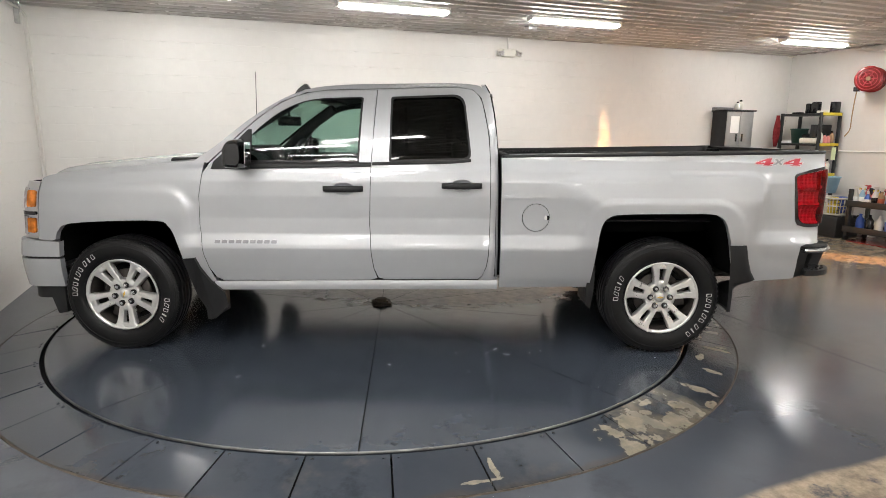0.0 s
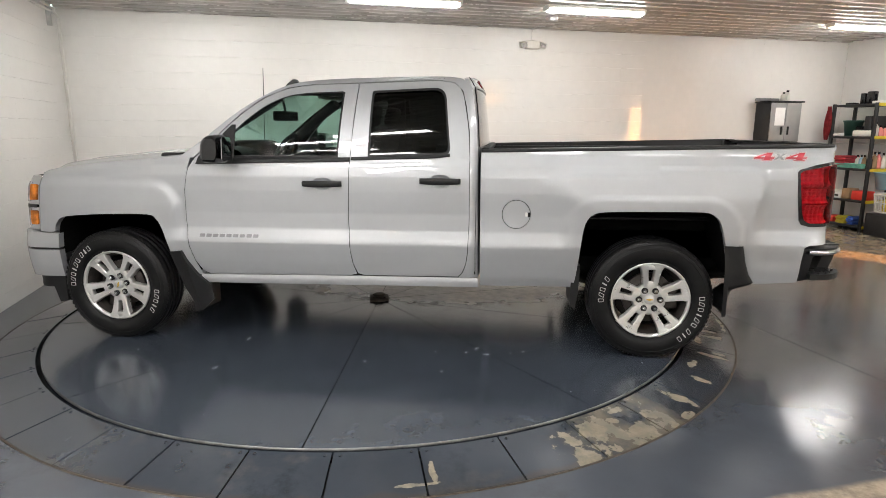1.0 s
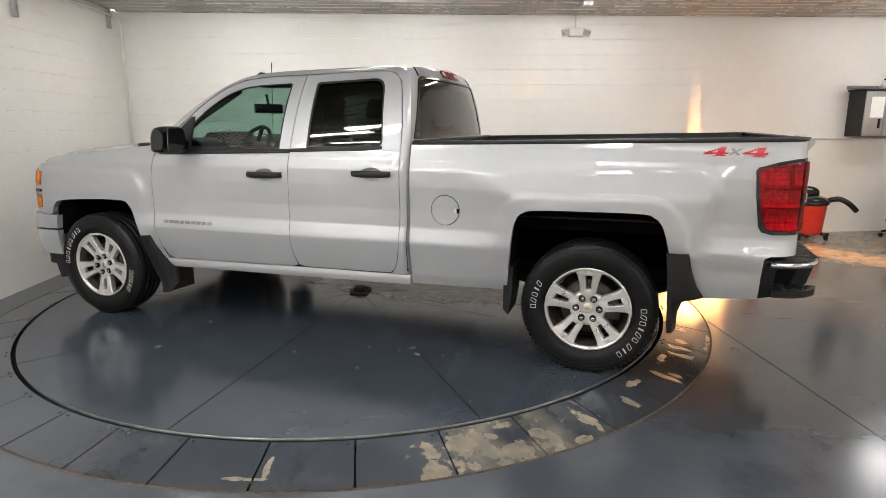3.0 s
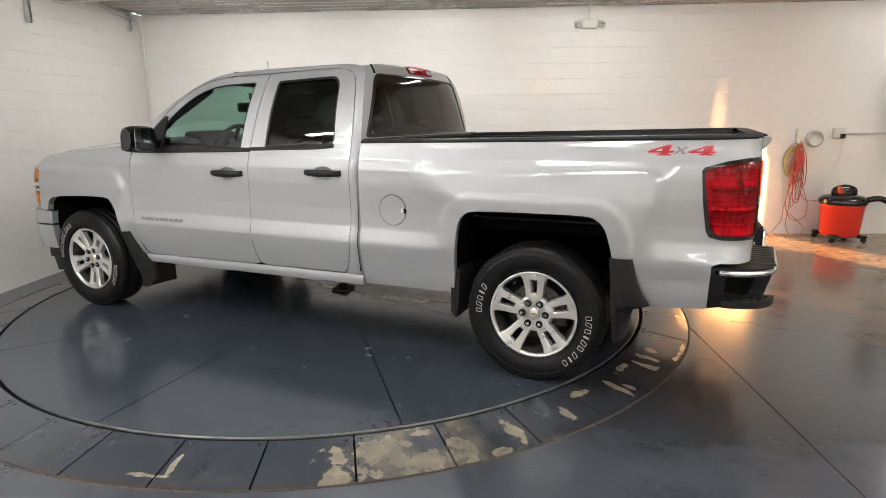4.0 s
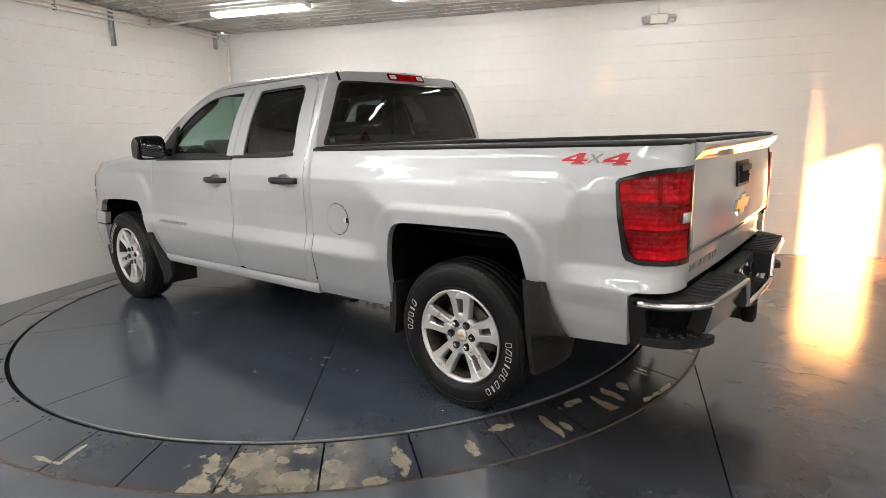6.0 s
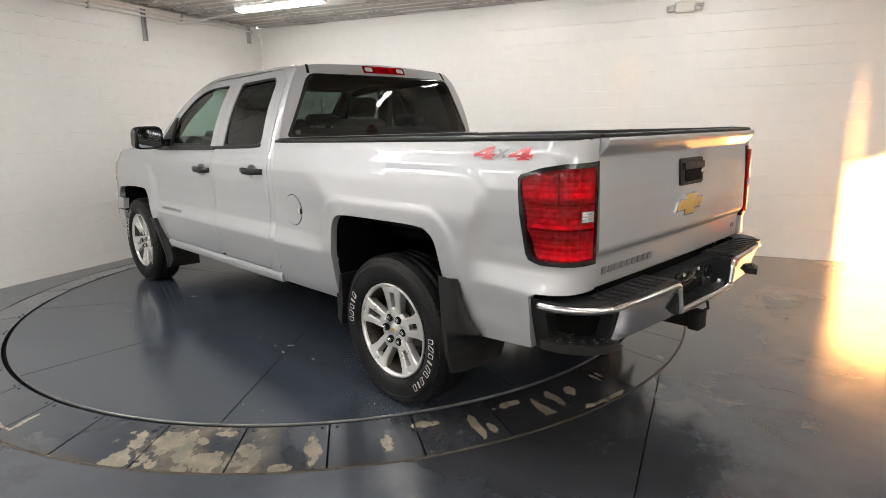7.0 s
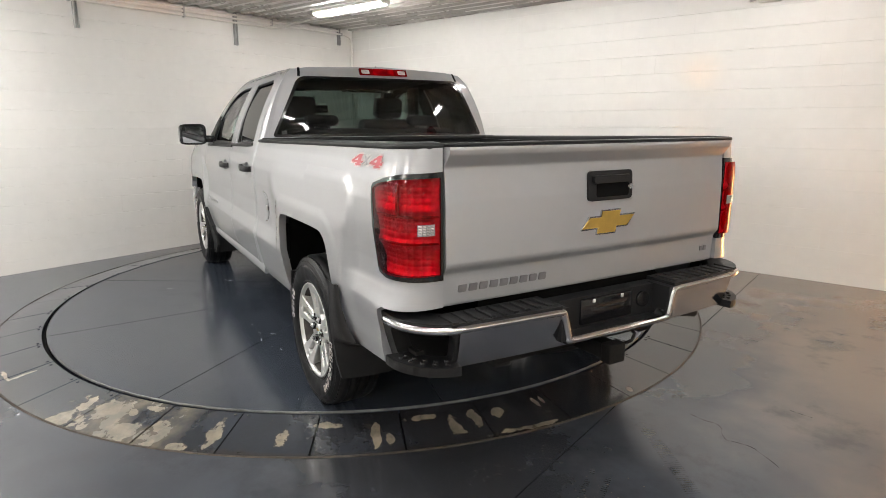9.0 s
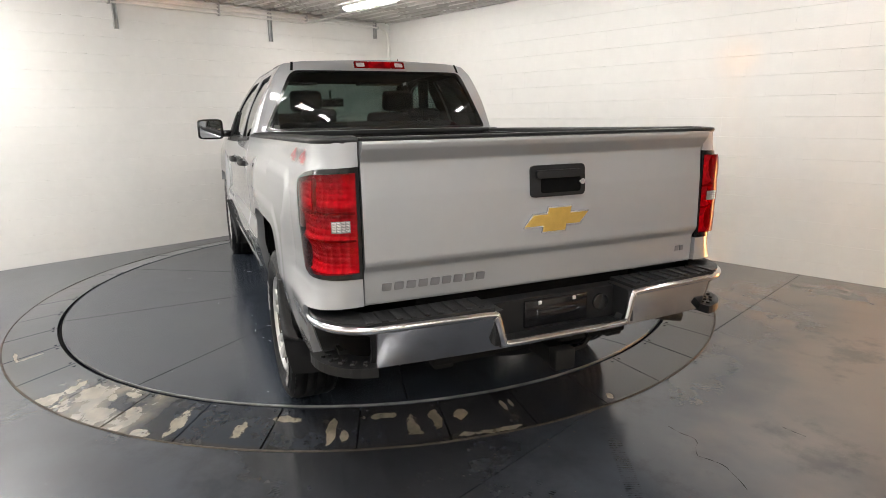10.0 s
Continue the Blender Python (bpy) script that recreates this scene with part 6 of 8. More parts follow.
# ---- wheels ----
def wheel_meshes():
    out = {}
    bm = bmesh.new()      # tyre, its outer face to -y
    R = 0.405
    prof = [(0.246, -0.085), (0.262, -0.112), (0.30, -0.127), (0.335, -0.130), (0.362, -0.125), (0.385, -0.112), (0.397, -0.098), (R, -0.080), (R, -0.055), (R - 0.008, -0.053), (R - 0.008, -0.045), (R, -0.043),
            (R + 0.001, -0.006), (R - 0.008, -0.004), (R - 0.008, 0.004), (R + 0.001, 0.006), (R, 0.043), (R - 0.008, 0.045), (R - 0.008, 0.053), (R, 0.055), (R, 0.080), (0.397, 0.098), (0.385, 0.112), (0.335, 0.130), (0.28, 0.12), (0.246, 0.085)]
    lathe(bm, prof, 96)
    for k in range(72):   # shoulder lugs
        a = 2 * math.pi * k / 72
        for y in (-0.093, 0.093):
            m = Matrix.Rotation(-a, 4, "Y") @ pose(0.396, y, 0, 0, 0, 0)
            box(bm, -0.008, 0.0012, -0.013, 0.013, -0.011, 0.011, m=m)
    bmesh.ops.recalc_face_normals(bm, faces=bm.faces[:])
    out["tyre"] = mesh_of("tyre", bm, M_RUBBER)
    bm = bmesh.new()      # rings moulded in the sidewall
    for r, y in ((0.268, -0.1165), (0.352, -0.1290), (0.374, -0.1200)):
        lathe(bm, [(r - 0.003, y + 0.004), (r - 0.001, y - 0.0015), (r + 0.001, y - 0.0015), (r + 0.003, y + 0.004)], 72)
    bmesh.ops.recalc_face_normals(bm, faces=bm.faces[:])
    out["sidewall_rib"] = mesh_of("sidewall_rib", bm, M_RUBBER)
    bm = bmesh.new()      # rim barrel
    lathe(bm, [(0.250, -0.100), (0.256, -0.108), (0.256, -0.113), (0.251, -0.1155), (0.243, -0.113), (0.236, -0.098), (0.232, -0.070)], 72)
    bmesh.ops.recalc_face_normals(bm, faces=bm.faces[:])
    out["rim_lip"] = mesh_of("rim_lip", bm, M_ALLOY)
    bm = bmesh.new()
    lathe(bm, [(0.234, -0.098), (0.224, -0.07), (0.218, -0.04), (0.212, 0.09), (0.235, 0.10), (0.246, 0.10)], 72)
    bmesh.ops.recalc_face_normals(bm, faces=bm.faces[:])
    out["rim"] = mesh_of("rim", bm, M_DISC)
    bm = bmesh.new()      # hub plate with five pairs of spokes
    lathe(bm, [(0.0, -0.080), (0.030, -0.080), (0.055, -0.080), (0.094, -0.0885), (0.106, -0.084), (0.112, -0.050), (0.0, -0.045)], 48)
    for k in range(5):
        for s in (-1, 1):
            rot = Matrix.Rotation(math.radians(72 * k - 90), 4, "Y")
            pts = [(0.055, s * 0.020, 0.020, -0.087), (0.092, s * 0.0270, 0.0190, -0.090), (0.120, s * 0.0320, 0.0195, -0.093), (0.165, s * 0.0375, 0.0205, -0.099), (0.204, s * 0.0430, 0.0245, -0.105), (0.224, s * 0.0455, 0.0340, -0.109), (0.246, s * 0.0470, 0.0460, -0.112)]
            rows = []
            for r, off, w, y in pts:
                rows.append([bm.verts.new(rot @ Vector(c)) for c in ((r, y + 0.042, off - w * 1.1), (r, y + 0.007, off - w), (r, y, off - w * 0.72), (r, y, off + w * 0.72), (r, y + 0.007, off + w), (r, y + 0.042, off + w * 1.1))])
            for r0, r1 in zip(rows, rows[1:]):
                for j in range(5):
                    bm.faces.new((r0[j], r0[j + 1], r1[j + 1], r1[j])).smooth = j in (1, 3)
                bm.faces.new((r0[5], r0[0], r1[0], r1[5]))
        box(bm, 0.205, 0.240, -0.107, -0.070, -0.032, 0.032, 0.005, m=rot)
        box(bm, 0.070, 0.122, -0.0915, -0.055, -0.026, 0.026, 0.005, m=rot)
    bmesh.ops.recalc_face_normals(bm, faces=bm.faces[:])
    out["spokes"] = mesh_of("spokes", bm, M_ALLOY)
    bm = bmesh.new()
    lathe(bm, [(0.0, -0.092), (0.025, -0.091), (0.034, -0.086), (0.036, -0.074)], 32)
    bmesh.ops.recalc_face_normals(bm, faces=bm.faces[:])
    out["centre_cap"] = mesh_of("centre_cap", bm, M_ALLOY)
    bm = bmesh.new()
    w, a, h, t = 0.020, 0.007, 0.008, 0.004
    prism(bm, [(-w, -t), (-a, -t), (-a, -h), (a, -h), (a, -t), (w, -t), (w, t), (a, t), (a, h), (-a, h), (-a, t), (-w, t)], -0.0935, -0.090)
    out["cap_badge"] = mesh_of("cap_badge", bm, M_GOLD)
    bm = bmesh.new()
    cyl(bm, 0.0135, 0.0135, (0, -0.072, 0), (0, -0.104, 0), 6, smooth=False)
    cyl(bm, 0.0105, 0.006, (0, -0.104, 0), (0, -0.110, 0), 10)
    out["lug_nut"] = mesh_of("lug_nut", bm, M_CHROME)
    bm = bmesh.new()
    cyl(bm, 0.021, 0.021, (0, -0.0795, 0), (0, -0.0935, 0), 16)
    out["nut_seat"] = mesh_of("nut_seat", bm, M_GLOSSBLACK)
    bm = bmesh.new()
    lathe(bm, [(0.06, -0.030), (0.165, -0.030), (0.168, -0.026), (0.168, -0.006), (0.06, -0.006)], 48)
    lathe(bm, [(0.0, -0.048), (0.075, -0.048), (0.078, 0.06), (0.0, 0.06)], 32)
    box(bm, 0.09, 0.19, -0.055, 0.02, -0.07, 0.10, 0.015)
    bmesh.ops.recalc_face_normals(bm, faces=bm.faces[:])
    out["brake"] = mesh_of("brake", bm, M_DISC)
    bm = bmesh.new()
    cyl(bm, 0.205, 0.205, (0, 0.02, 0), (0, 0.09, 0), 48)
    out["backing_plate"] = mesh_of("backing_plate", bm, M_UNDER)
    for n, lean, solid in (("ring", 0.0, False), ("slant", 0.006, False), ("bar", 0.002, True)):   # plain outlined pieces of sidewall print
        bm = bmesh.new()
        b, w, t = 0.0175, 0.0046 if solid else 0.0114, 0.0034
        def quad(k):
            return rounded([(-w + k - lean, -b + k), (w - k - lean, -b + k), (w - k + lean, b - k), (-w + k + lean, b - k)], 0.004, 2)
        o, i = quad(0.0), quad(t)
        vo, vi = [bm.verts.new((x, -0.0008, z)) for x, z in o], [bm.verts.new((x, -0.0008, z)) for x, z in i]
        lo = [bm.verts.new((x, 0.004, z)) for x, z in o]
        for k in range(len(o)):
            j = (k + 1) % len(o)
            bm.faces.new((vo[k], vo[j], vi[j], vi[k]))
            bm.faces.new((vo[j], vo[k], lo[k], lo[j]))
        if solid:
            bm.faces.new(vi)
        bmesh.ops.recalc_face_normals(bm, faces=bm.faces[:])
        out["print_" + n] = mesh_of("sidewall_print", bm, M_WHITE)
    return out


WM = wheel_meshes()


def wheel(x, sign, spin, turn):
    base = new("wheel", WM["backing_plate"])
    base.matrix_basis = pose(x, sign * 0.868, HUB_Z, 0, 0, 0 if sign < 0 else 180) @ pose(0, 0, 0, 0, spin, 0)
    base.parent = truck
    tagged(base, "silver alloy wheel with a white-lettered tyre")

    def add(key, label="", m=None, called=None):
        ob = new(called or key, WM[key])
        ob.parent = base
        if m is not None:
            ob.matrix_basis = m
        return tagged(ob, label)
    add("tyre", "black all-season tyre")
    add("sidewall_rib")
    add("rim", "dull dark inner rim")
    add("rim_lip", "silver alloy rim lip")
    add("spokes", "five pairs of silver spokes")
    add("centre_cap", "silver centre cap")
    add("cap_badge", "small gold badge")
    add("brake", "dull brake disc and hub")
    for k in range(6):
        m = Matrix.Rotation(math.radians(60 * k), 4, "Y") @ pose(0.069, 0, 0)
        add("nut_seat", "", m)
        add("lug_nut", "chrome lug nut", m)
    # white print on the sidewall: five pieces, then nine
    for count, mid, gap_after in ((5, 193, ()), (9, 22, (5,))):
        width = 6.7
        for k in range(count):
            off = (k - (count - 1) / 2) * width + (3.0 if gap_after and k > gap_after[0] else 0)
            a = math.radians(mid + off + turn)
            m = Matrix.Rotation(a, 4, "Y") @ pose(0.322, -0.1315, 0, 0, 90, 0)
            add("print_" + ("ring", "slant", "ring", "bar", "slant", "ring", "slant", "bar", "ring")[k], "white sidewall print", m, "sidewall_print")
    return base


wheel(AXLE_R, -1, 0, 0)
wheel(AXLE_F, -1, -252, 78)
wheel(AXLE_R, 1, 20, 0)
wheel(AXLE_F, 1, 40, 0)

# mud flaps, mirrors, chassis
for s in (-1, 1):
    bm = bmesh.new()
    out_pts = [(-1.545, 0.668), (-1.465, 0.675), (-1.435, 0.60), (-1.375, 0.50), (-1.285, 0.42), (-1.270, 0.32), (-1.370, 0.225), (-1.385, 0.232), (-1.480, 0.39)]
    outer = [bm.verts.new((x, s * (1.023 - 0.055 * smooth((0.66 - z) / 0.3)), z)) for x, z in out_pts]
    inn = [bm.verts.new((x + 0.0, s * 0.945, z)) for x, z in out_pts]
    bm.faces.new(outer), bm.faces.new(inn[::-1])
    for i in range(len(out_pts)):
        j = (i + 1) % len(out_pts)
        bm.faces.new((outer[j], outer[i], inn[i], inn[j]))
    prism(bm, [(-1.42, s * 0.975), (-1.385, s * 0.975), (-1.36, s * 0.70), (-1.40, s * 0.70)], 0.225, 0.47, "xy")
    bmesh.ops.recalc_face_normals(bm, faces=bm.faces[:])
    part("mud_flap", bm, M_PLASTIC, truck, "black moulded front mud flap")
    bm = bmesh.new()                # rear flap: hugs the arch at the top and turns into a broad panel across the tyre
    def flap(k, z, d, s=s):
        zz = [0.31, 0.40, 0.48, 0.515, 0.535, 0.60, 0.68, 0.785]
        ox, oy = (float(np.interp(z, zz, c)) for c in ([2.237, 2.230, 2.226, 2.222, 2.222, 2.220, 2.215, 2.203], [1.000, 1.020, 1.028, 1.030, 1.032, 1.036, 1.036, 1.032]))
        ix, iy = (float(np.interp(z, zz, c)) for c in ([2.262, 2.275, 2.310, 2.385, 2.395, 2.350, 2.320, 2.296], [0.680, 0.660, 0.760, 0.940, 0.986, 1.004, 1.018, 1.024]))
        b = 0.018 * math.sin(math.pi * k)
        return (ox + (ix - ox) * k ** 0.8 + b - d, s * (oy + (iy - oy) * k + b * 0.6), z)
    grid_sheet(list(np.linspace(0, 1, 9)), list(np.linspace(0.31, 0.785, 36)), flap, (1, s, 0), 0.025, bm)
    part("mud_flap", bm, M_PLASTIC, truck, "black moulded rear mud flap")
    bm = bmesh.new()
    prism(bm, [(1.245, 0.50), (1.243, 0.345), (1.277, 0.312), (1.296, 0.44), (1.302, 0.62), (1.270, 0.62)], s * 0.955, s * 0.70)
    part("splash_guard", bm, M_PLASTIC, truck, "black splash guard before the rear wheel")
    # door mirror
    sec = rounded([(-1.164, 1.300), (-1.054, 1.292), (-1.035, 1.34), (-1.035, 1.44), (-1.060, 1.482), (-1.126, 1.474), (-1.158, 1.42)], 0.028, 3)
    bm = bmesh.new()
    rows = []
    cx, cz = -1.10, 1.385
    for y, k in ((1.020, 0.75), (1.032, 0.92), (1.06, 1.0), (1.13, 1.0), (1.19, 0.98), (1.225, 0.90), (1.240, 0.72)):
        rows.append([bm.verts.new((-1.035 + (x + 1.035) * k, s * y, cz + (z - cz) * k)) for x, z in sec])
    for r0, r1 in zip(rows, rows[1:]):
        for k in range(len(sec)):
            bm.faces.new((r0[k], r0[(k + 1) % len(sec)], r1[(k + 1) % len(sec)], r1[k])).smooth = True
    bm.faces.new(rows[0]), bm.faces.new(rows[-1])
    box(bm, -1.15, -1.08, min(s * 0.93, s * 1.05), max(s * 0.93, s * 1.05), 1.315, 1.375, 0.012)
    bmesh.ops.recalc_face_normals(bm, faces=bm.faces[:])
    mir = part("door_mirror", bm, M_GLOSSBLACK, truck, "black door mirror housing")
    part("mirror_glass", panel(rounded([(s * 1.040, 1.312), (s * 1.222, 1.312), (s * 1.222, 1.462), (s * 1.040, 1.462)], 0.025, 4), lambda y, z, d, s=s: (-1.017 - d + 0.15 * s * (y - s * 1.131) + 0.05 * (z - 1.387), y, z), (1, 0, 0), (0.1, 0.1), 0.004), M_MIRROR, mir, "mirror glass")

bm = bmesh.new()
for s in (-1, 1):
    box(bm, -2.55, 2.75, min(s * 0.40, s * 0.49), max(s * 0.40, s * 0.49), 0.44, 0.60, 0.01)
for x in (-2.3, -1.4, -0.5, 0.5, 1.2, 2.3):
    box(bm, x - 0.05, x + 0.05, -0.42, 0.42, 0.45, 0.56, 0.01)
part("chassis", bm, M_UNDER, truck, "black steel chassis frame")
bm = bmesh.new()
box(bm, -1.50, 0.62, -0.90, 0.90, 0.50, 0.56)
box(bm, -2.45, -1.30, -0.50, 0.50, 0.55, 1.15)
box(bm, 0.62, 2.70, -0.55, 0.55, 0.60, 0.80)
box(bm, 2.30, 2.80, -0.90, 0.90, 0.56, 0.62)
part("underbody", bm, M_UNDER, truck, "black floor pan and engine bay")
bm = bmesh.new()
cyl(bm, 0.045, 0.045, (AXLE_R, -0.86, HUB_Z), (AXLE_R, 0.86, HUB_Z), 20)
lathe_m = bmesh.ops.create_uvsphere(bm, u_segments=20, v_segments=12, radius=0.15)
for v in lathe_m["verts"]:
    v.co = Vector((AXLE_R + v.co.x, v.co.y + 0.05, HUB_Z + v.co.z))
for s in (-1, 1):
    tube(bm, [(1.10, s * 0.50, 0.50), (1.45, s * 0.50, 0.40), (AXLE_R, s * 0.50, 0.36), (2.10, s * 0.50, 0.42), (2.45, s * 0.50, 0.52)], 0.035, 8)
part("rear_axle", bm, M_UNDER, truck, "rear axle and leaf springs")
bm = bmesh.new()
cyl(bm, 0.04, 0.04, (AXLE_F, -0.80, HUB_Z), (AXLE_F, 0.80, HUB_Z), 16)
box(bm, AXLE_F - 0.2, AXLE_F + 0.2, -0.25, 0.25, 0.33, 0.50, 0.03)
part("front_axle", bm, M_UNDER, truck, "front axle and suspension")
bm = bmesh.new()
tube(bm, [(-1.0, 0.30, 0.42), (0.4, 0.32, 0.42), (1.2, 0.42, 0.46), (2.2, 0.62, 0.48), (2.60, 0.80, 0.46), (2.66, 0.95, 0.44)], 0.035, 10)
cyl(bm, 0.10, 0.10, (-0.2, 0.32, 0.42), (0.5, 0.33, 0.42), 20)
part("exhaust", bm, M_RUST, truck, "exhaust pipe and silencer")
bm = bmesh.new()
cyl(bm, 0.34, 0.34, (2.38, 0, 0.42), (2.38, 0, 0.60), 40)
part("spare_wheel", bm, M_RUBBER, truck, "spare wheel under the bed")

# roof fin and mast
bm = bmesh.new()
prism(bm, [(-0.88, 1.80), (-0.845, 1.846), (-0.80, 1.878), (-0.778, 1.878), (-0.765, 1.856), (-0.73, 1.84), (-0.72, 1.80)], -0.435, -0.385)
part("roof_fin", bm, M_GLOSSBLACK, truck, "black roof aerial fin")
bm = bmesh.new()
tube(bm, [(-1.61, 0.88, 1.28), (-1.60, 0.89, 1.6), (-1.585, 0.90, 2.10)], 0.0035, 6)
part("mast_aerial", bm, M_GLOSSBLACK, truck, "thin black mast aerial")

# ---- cab interior ----
def seat(x, y, w, name, label):
    bm = bmesh.new()
    box(bm, x - 0.26, x + 0.26, y - w / 2, y + w / 2, 0.80, 0.98, 0.06, 3)
    base = part(name, bm, M_SEAT, truck, label)
    bm = bmesh.new()
    lean = pose(x + 0.24, 0, 0.93 - (0.08 if w > 0.8 else 0.0), 0, 14 if w < 0.8 else 8, 0)
    box(bm, -0.07, 0.07, y - w / 2, y + w / 2, -0.02, 0.60, 0.05, 3, lean)
    part("backrest", bm, M_SEAT, base, "black cloth backrest")
    heads = [0.0] if w < 0.8 else [-0.42, 0.42]
    for dy in heads:
        bm = bmesh.new()
        box(bm, -0.05, 0.05, y + dy - 0.13, y + dy + 0.13, 0.62, 0.79 if w < 0.8 else 0.70, 0.038, 3, lean)
        for q in (-0.06, 0.06):
            cyl(bm, 0.007, 0.007, lean @ Vector((0, y + dy + q, 0.55)), lean @ Vector((0, y + dy + q, 0.66)), 8)
        part("headrest", bm, M_SEAT, base, "black cloth headrest")
    return base


seat(-0.62, -0.40, 0.52, "front_seat", "black cloth front seat")
seat(-0.62, 0.40, 0.52, "front_seat", "black cloth front seat")
seat(0.06, 0.0, 1.42, "rear_bench", "black cloth rear bench")
bm = bmesh.new()
rows = []
for y in np.linspace(-0.86, 0.86, 12):
    rows.append([bm.verts.new((x, y, z)) for x, z in smooth_line([(-1.44, 1.33), (-1.25, 1.385), (-1.10, 1.380), (-1.03, 1.31), (-1.06, 1.05), (-1.10, 0.85)], 3)])
for r0, r1 in zip(rows, rows[1:]):
    for k in range(len(r0) - 1):
        bm.faces.new((r0[k], r0[k + 1], r1[k + 1], r1[k])).smooth = True
box(bm, -1.24, -1.02, -0.60, -0.22, 1.28, 1.432, 0.04, 3)
box(bm, -1.04, -1.005, -0.14, 0.14, 0.98, 1.27, 0.012)
bmesh.ops.recalc_face_normals(bm, faces=bm.faces[:])
dash = part("dashboard", bm, M_DASH, truck, "dark grey dashboard")
for y in (-0.74, 0.0, 0.74):
    bm = bmesh.new()
    box(bm, -1.035, -1.020, y - 0.05, y + 0.05, 1.26, 1.335, 0.012)
    part("air_vent", bm, M_CHROME, dash, "bright-edged air vent")
bm = bmesh.new()
tilt = pose(-0.91, -0.41, 1.305, 0, -62, 0)
pts = [tilt @ Vector((0.185 * math.cos(a), 0.185 * math.sin(a), 0)) for a in [2 * math.pi * k / 36 for k in range(37)]]
tube(bm, pts, 0.016, 8)
box(bm, -0.07, 0.07, -0.08, 0.08, -0.03, 0.02, 0.02, 2, tilt)
for a in (0, math.pi, -math.pi / 2):
    tube(bm, [tilt @ Vector((0.06 * math.cos(a + 1.57), 0.06 * math.sin(a + 1.57), -0.01)), tilt @ Vector((0.18 * math.cos(a + 1.57), 0.18 * math.sin(a + 1.57), 0))], 0.016, 6)
part("steering_wheel", bm, M_DASH, truck, "black steering wheel")
bm = bmesh.new()
box(bm, -0.015, 0.015, -0.13, 0.13, -0.040, 0.040, 0.014, 3, pose(-1.035, 0, 1.620, 0, 0, -28))
tube(bm, [(-1.035, 0, 1.64), (-1.05, 0, 1.74)], 0.012, 6)
part("rear_view_mirror", bm, M_GLOSSBLACK, truck, "black interior mirror")
for s in (-1, 1):
    for nm, x0, x1 in (("front_door_trim", -1.32, -0.27), ("rear_door_trim", -0.22, 0.50)):
        bm = bmesh.new()
        box(bm, x0, x1, min(s * 0.84, s * 0.90), max(s * 0.84, s * 0.90), 0.60, 1.305, 0.02)
        box(bm, x0 + 0.25, x1 - 0.12, min(s * 0.78, s * 0.85), max(s * 0.78, s * 0.85), 1.02, 1.07, 0.015)
        part(nm, bm, M_DASH, truck, "dark grey door trim")
    bm = bmesh.new()
    tube(bm, [(-1.36, s * 0.86, 1.33), (-1.10, s * 0.79, 1.55), (-0.80, s * 0.705, 1.745)], 0.042, 8)
    box(bm, -0.30, -0.14, min(s * 0.64, s * 0.68), max(s * 0.64, s * 0.68), 1.32, 1.79, 0.01)
    part("pillar_trim", bm, M_DASH, truck, "dark grey pillar trim")
    bm = bmesh.new()
    box(bm, -0.82, -0.66, min(s * 0.20, s * 0.60), max(s * 0.20, s * 0.60), 1.772, 1.79, 0.006, 2)
    part("sun_visor", bm, M_HEADLINER, truck, "pale folded sun visor")
bm = bmesh.new()
box(bm, 0.545, 0.60, -0.86, 0.86, 0.60, 1.36, 0.02)
part("rear_trim", bm, M_DASH, truck, "dark grey cab back trim")


# ---- things along the walls ----
def room_thing(name, label, category, u, v, z=FLOOR_Z, turn=0.0, group=""):
    return thing(name, label, category, ROOM @ pose(u, v, z, 0, 0, turn), group)


M_BLACKBOX = mat("black_resin", (0.014, 0.014, 0.015), 0.5, noise_scale=12, spread=0.25, bump=0.1, bump_scale=150)
M_YELLOW = mat("yellow_plastic", (0.62, 0.48, 0.03), 0.45, noise_scale=14, spread=0.12)
M_REDPAINT = mat("red_enamel", (0.20, 0.012, 0.012), 0.25, coat=0.3, noise_scale=10, spread=0.15)
M_VACRED = mat("red_polythene", (0.62, 0.035, 0.022), 0.38, noise_scale=8, spread=0.08)
M_STEELGREY = mat("grey_steel_door", (0.34, 0.34, 0.335), 0.32, 0.4, noise_scale=7, spread=0.08)
M_PAPER = mat("white_paper", (0.80, 0.80, 0.78), 0.8, noise_scale=10, spread=0.04)
M_ORANGE = mat("orange_cord", (0.42, 0.085, 0.035), 0.5, noise_scale=20, spread=0.15)
M_PALEBLUE = mat("pale_blue_plastic", (0.28, 0.44, 0.55), 0.4, noise_scale=9, spread=0.08)
M_GREEN = mat("green_cloth", (0.16, 0.42, 0.33), 0.9, noise_scale=12, spread=0.3, bump=0.5, bump_scale=40)
M_REDCLOTH = mat("red_cloth", (0.45, 0.05, 0.06), 0.9, noise_scale=16, spread=0.35, bump=0.5, bump_scale=40)
M_CREAM = mat("cream_plastic", (0.66, 0.64, 0.58), 0.45, noise_scale=9, spread=0.06)
M_BLUE = mat("blue_plastic", (0.05, 0.11, 0.42), 0.35, noise_scale=10, spread=0.15)
M_PINK = mat("pink_liquid", (0.66, 0.22, 0.20), 0.25, noise_scale=8, spread=0.1)
M_FADED = mat("faded_yellow", (0.40, 0.32, 0.14), 0.6, noise_scale=20, spread=0.2)
M_TAN = mat("tan_card", (0.34, 0.22, 0.12), 0.8, noise_scale=12, spread=0.2)

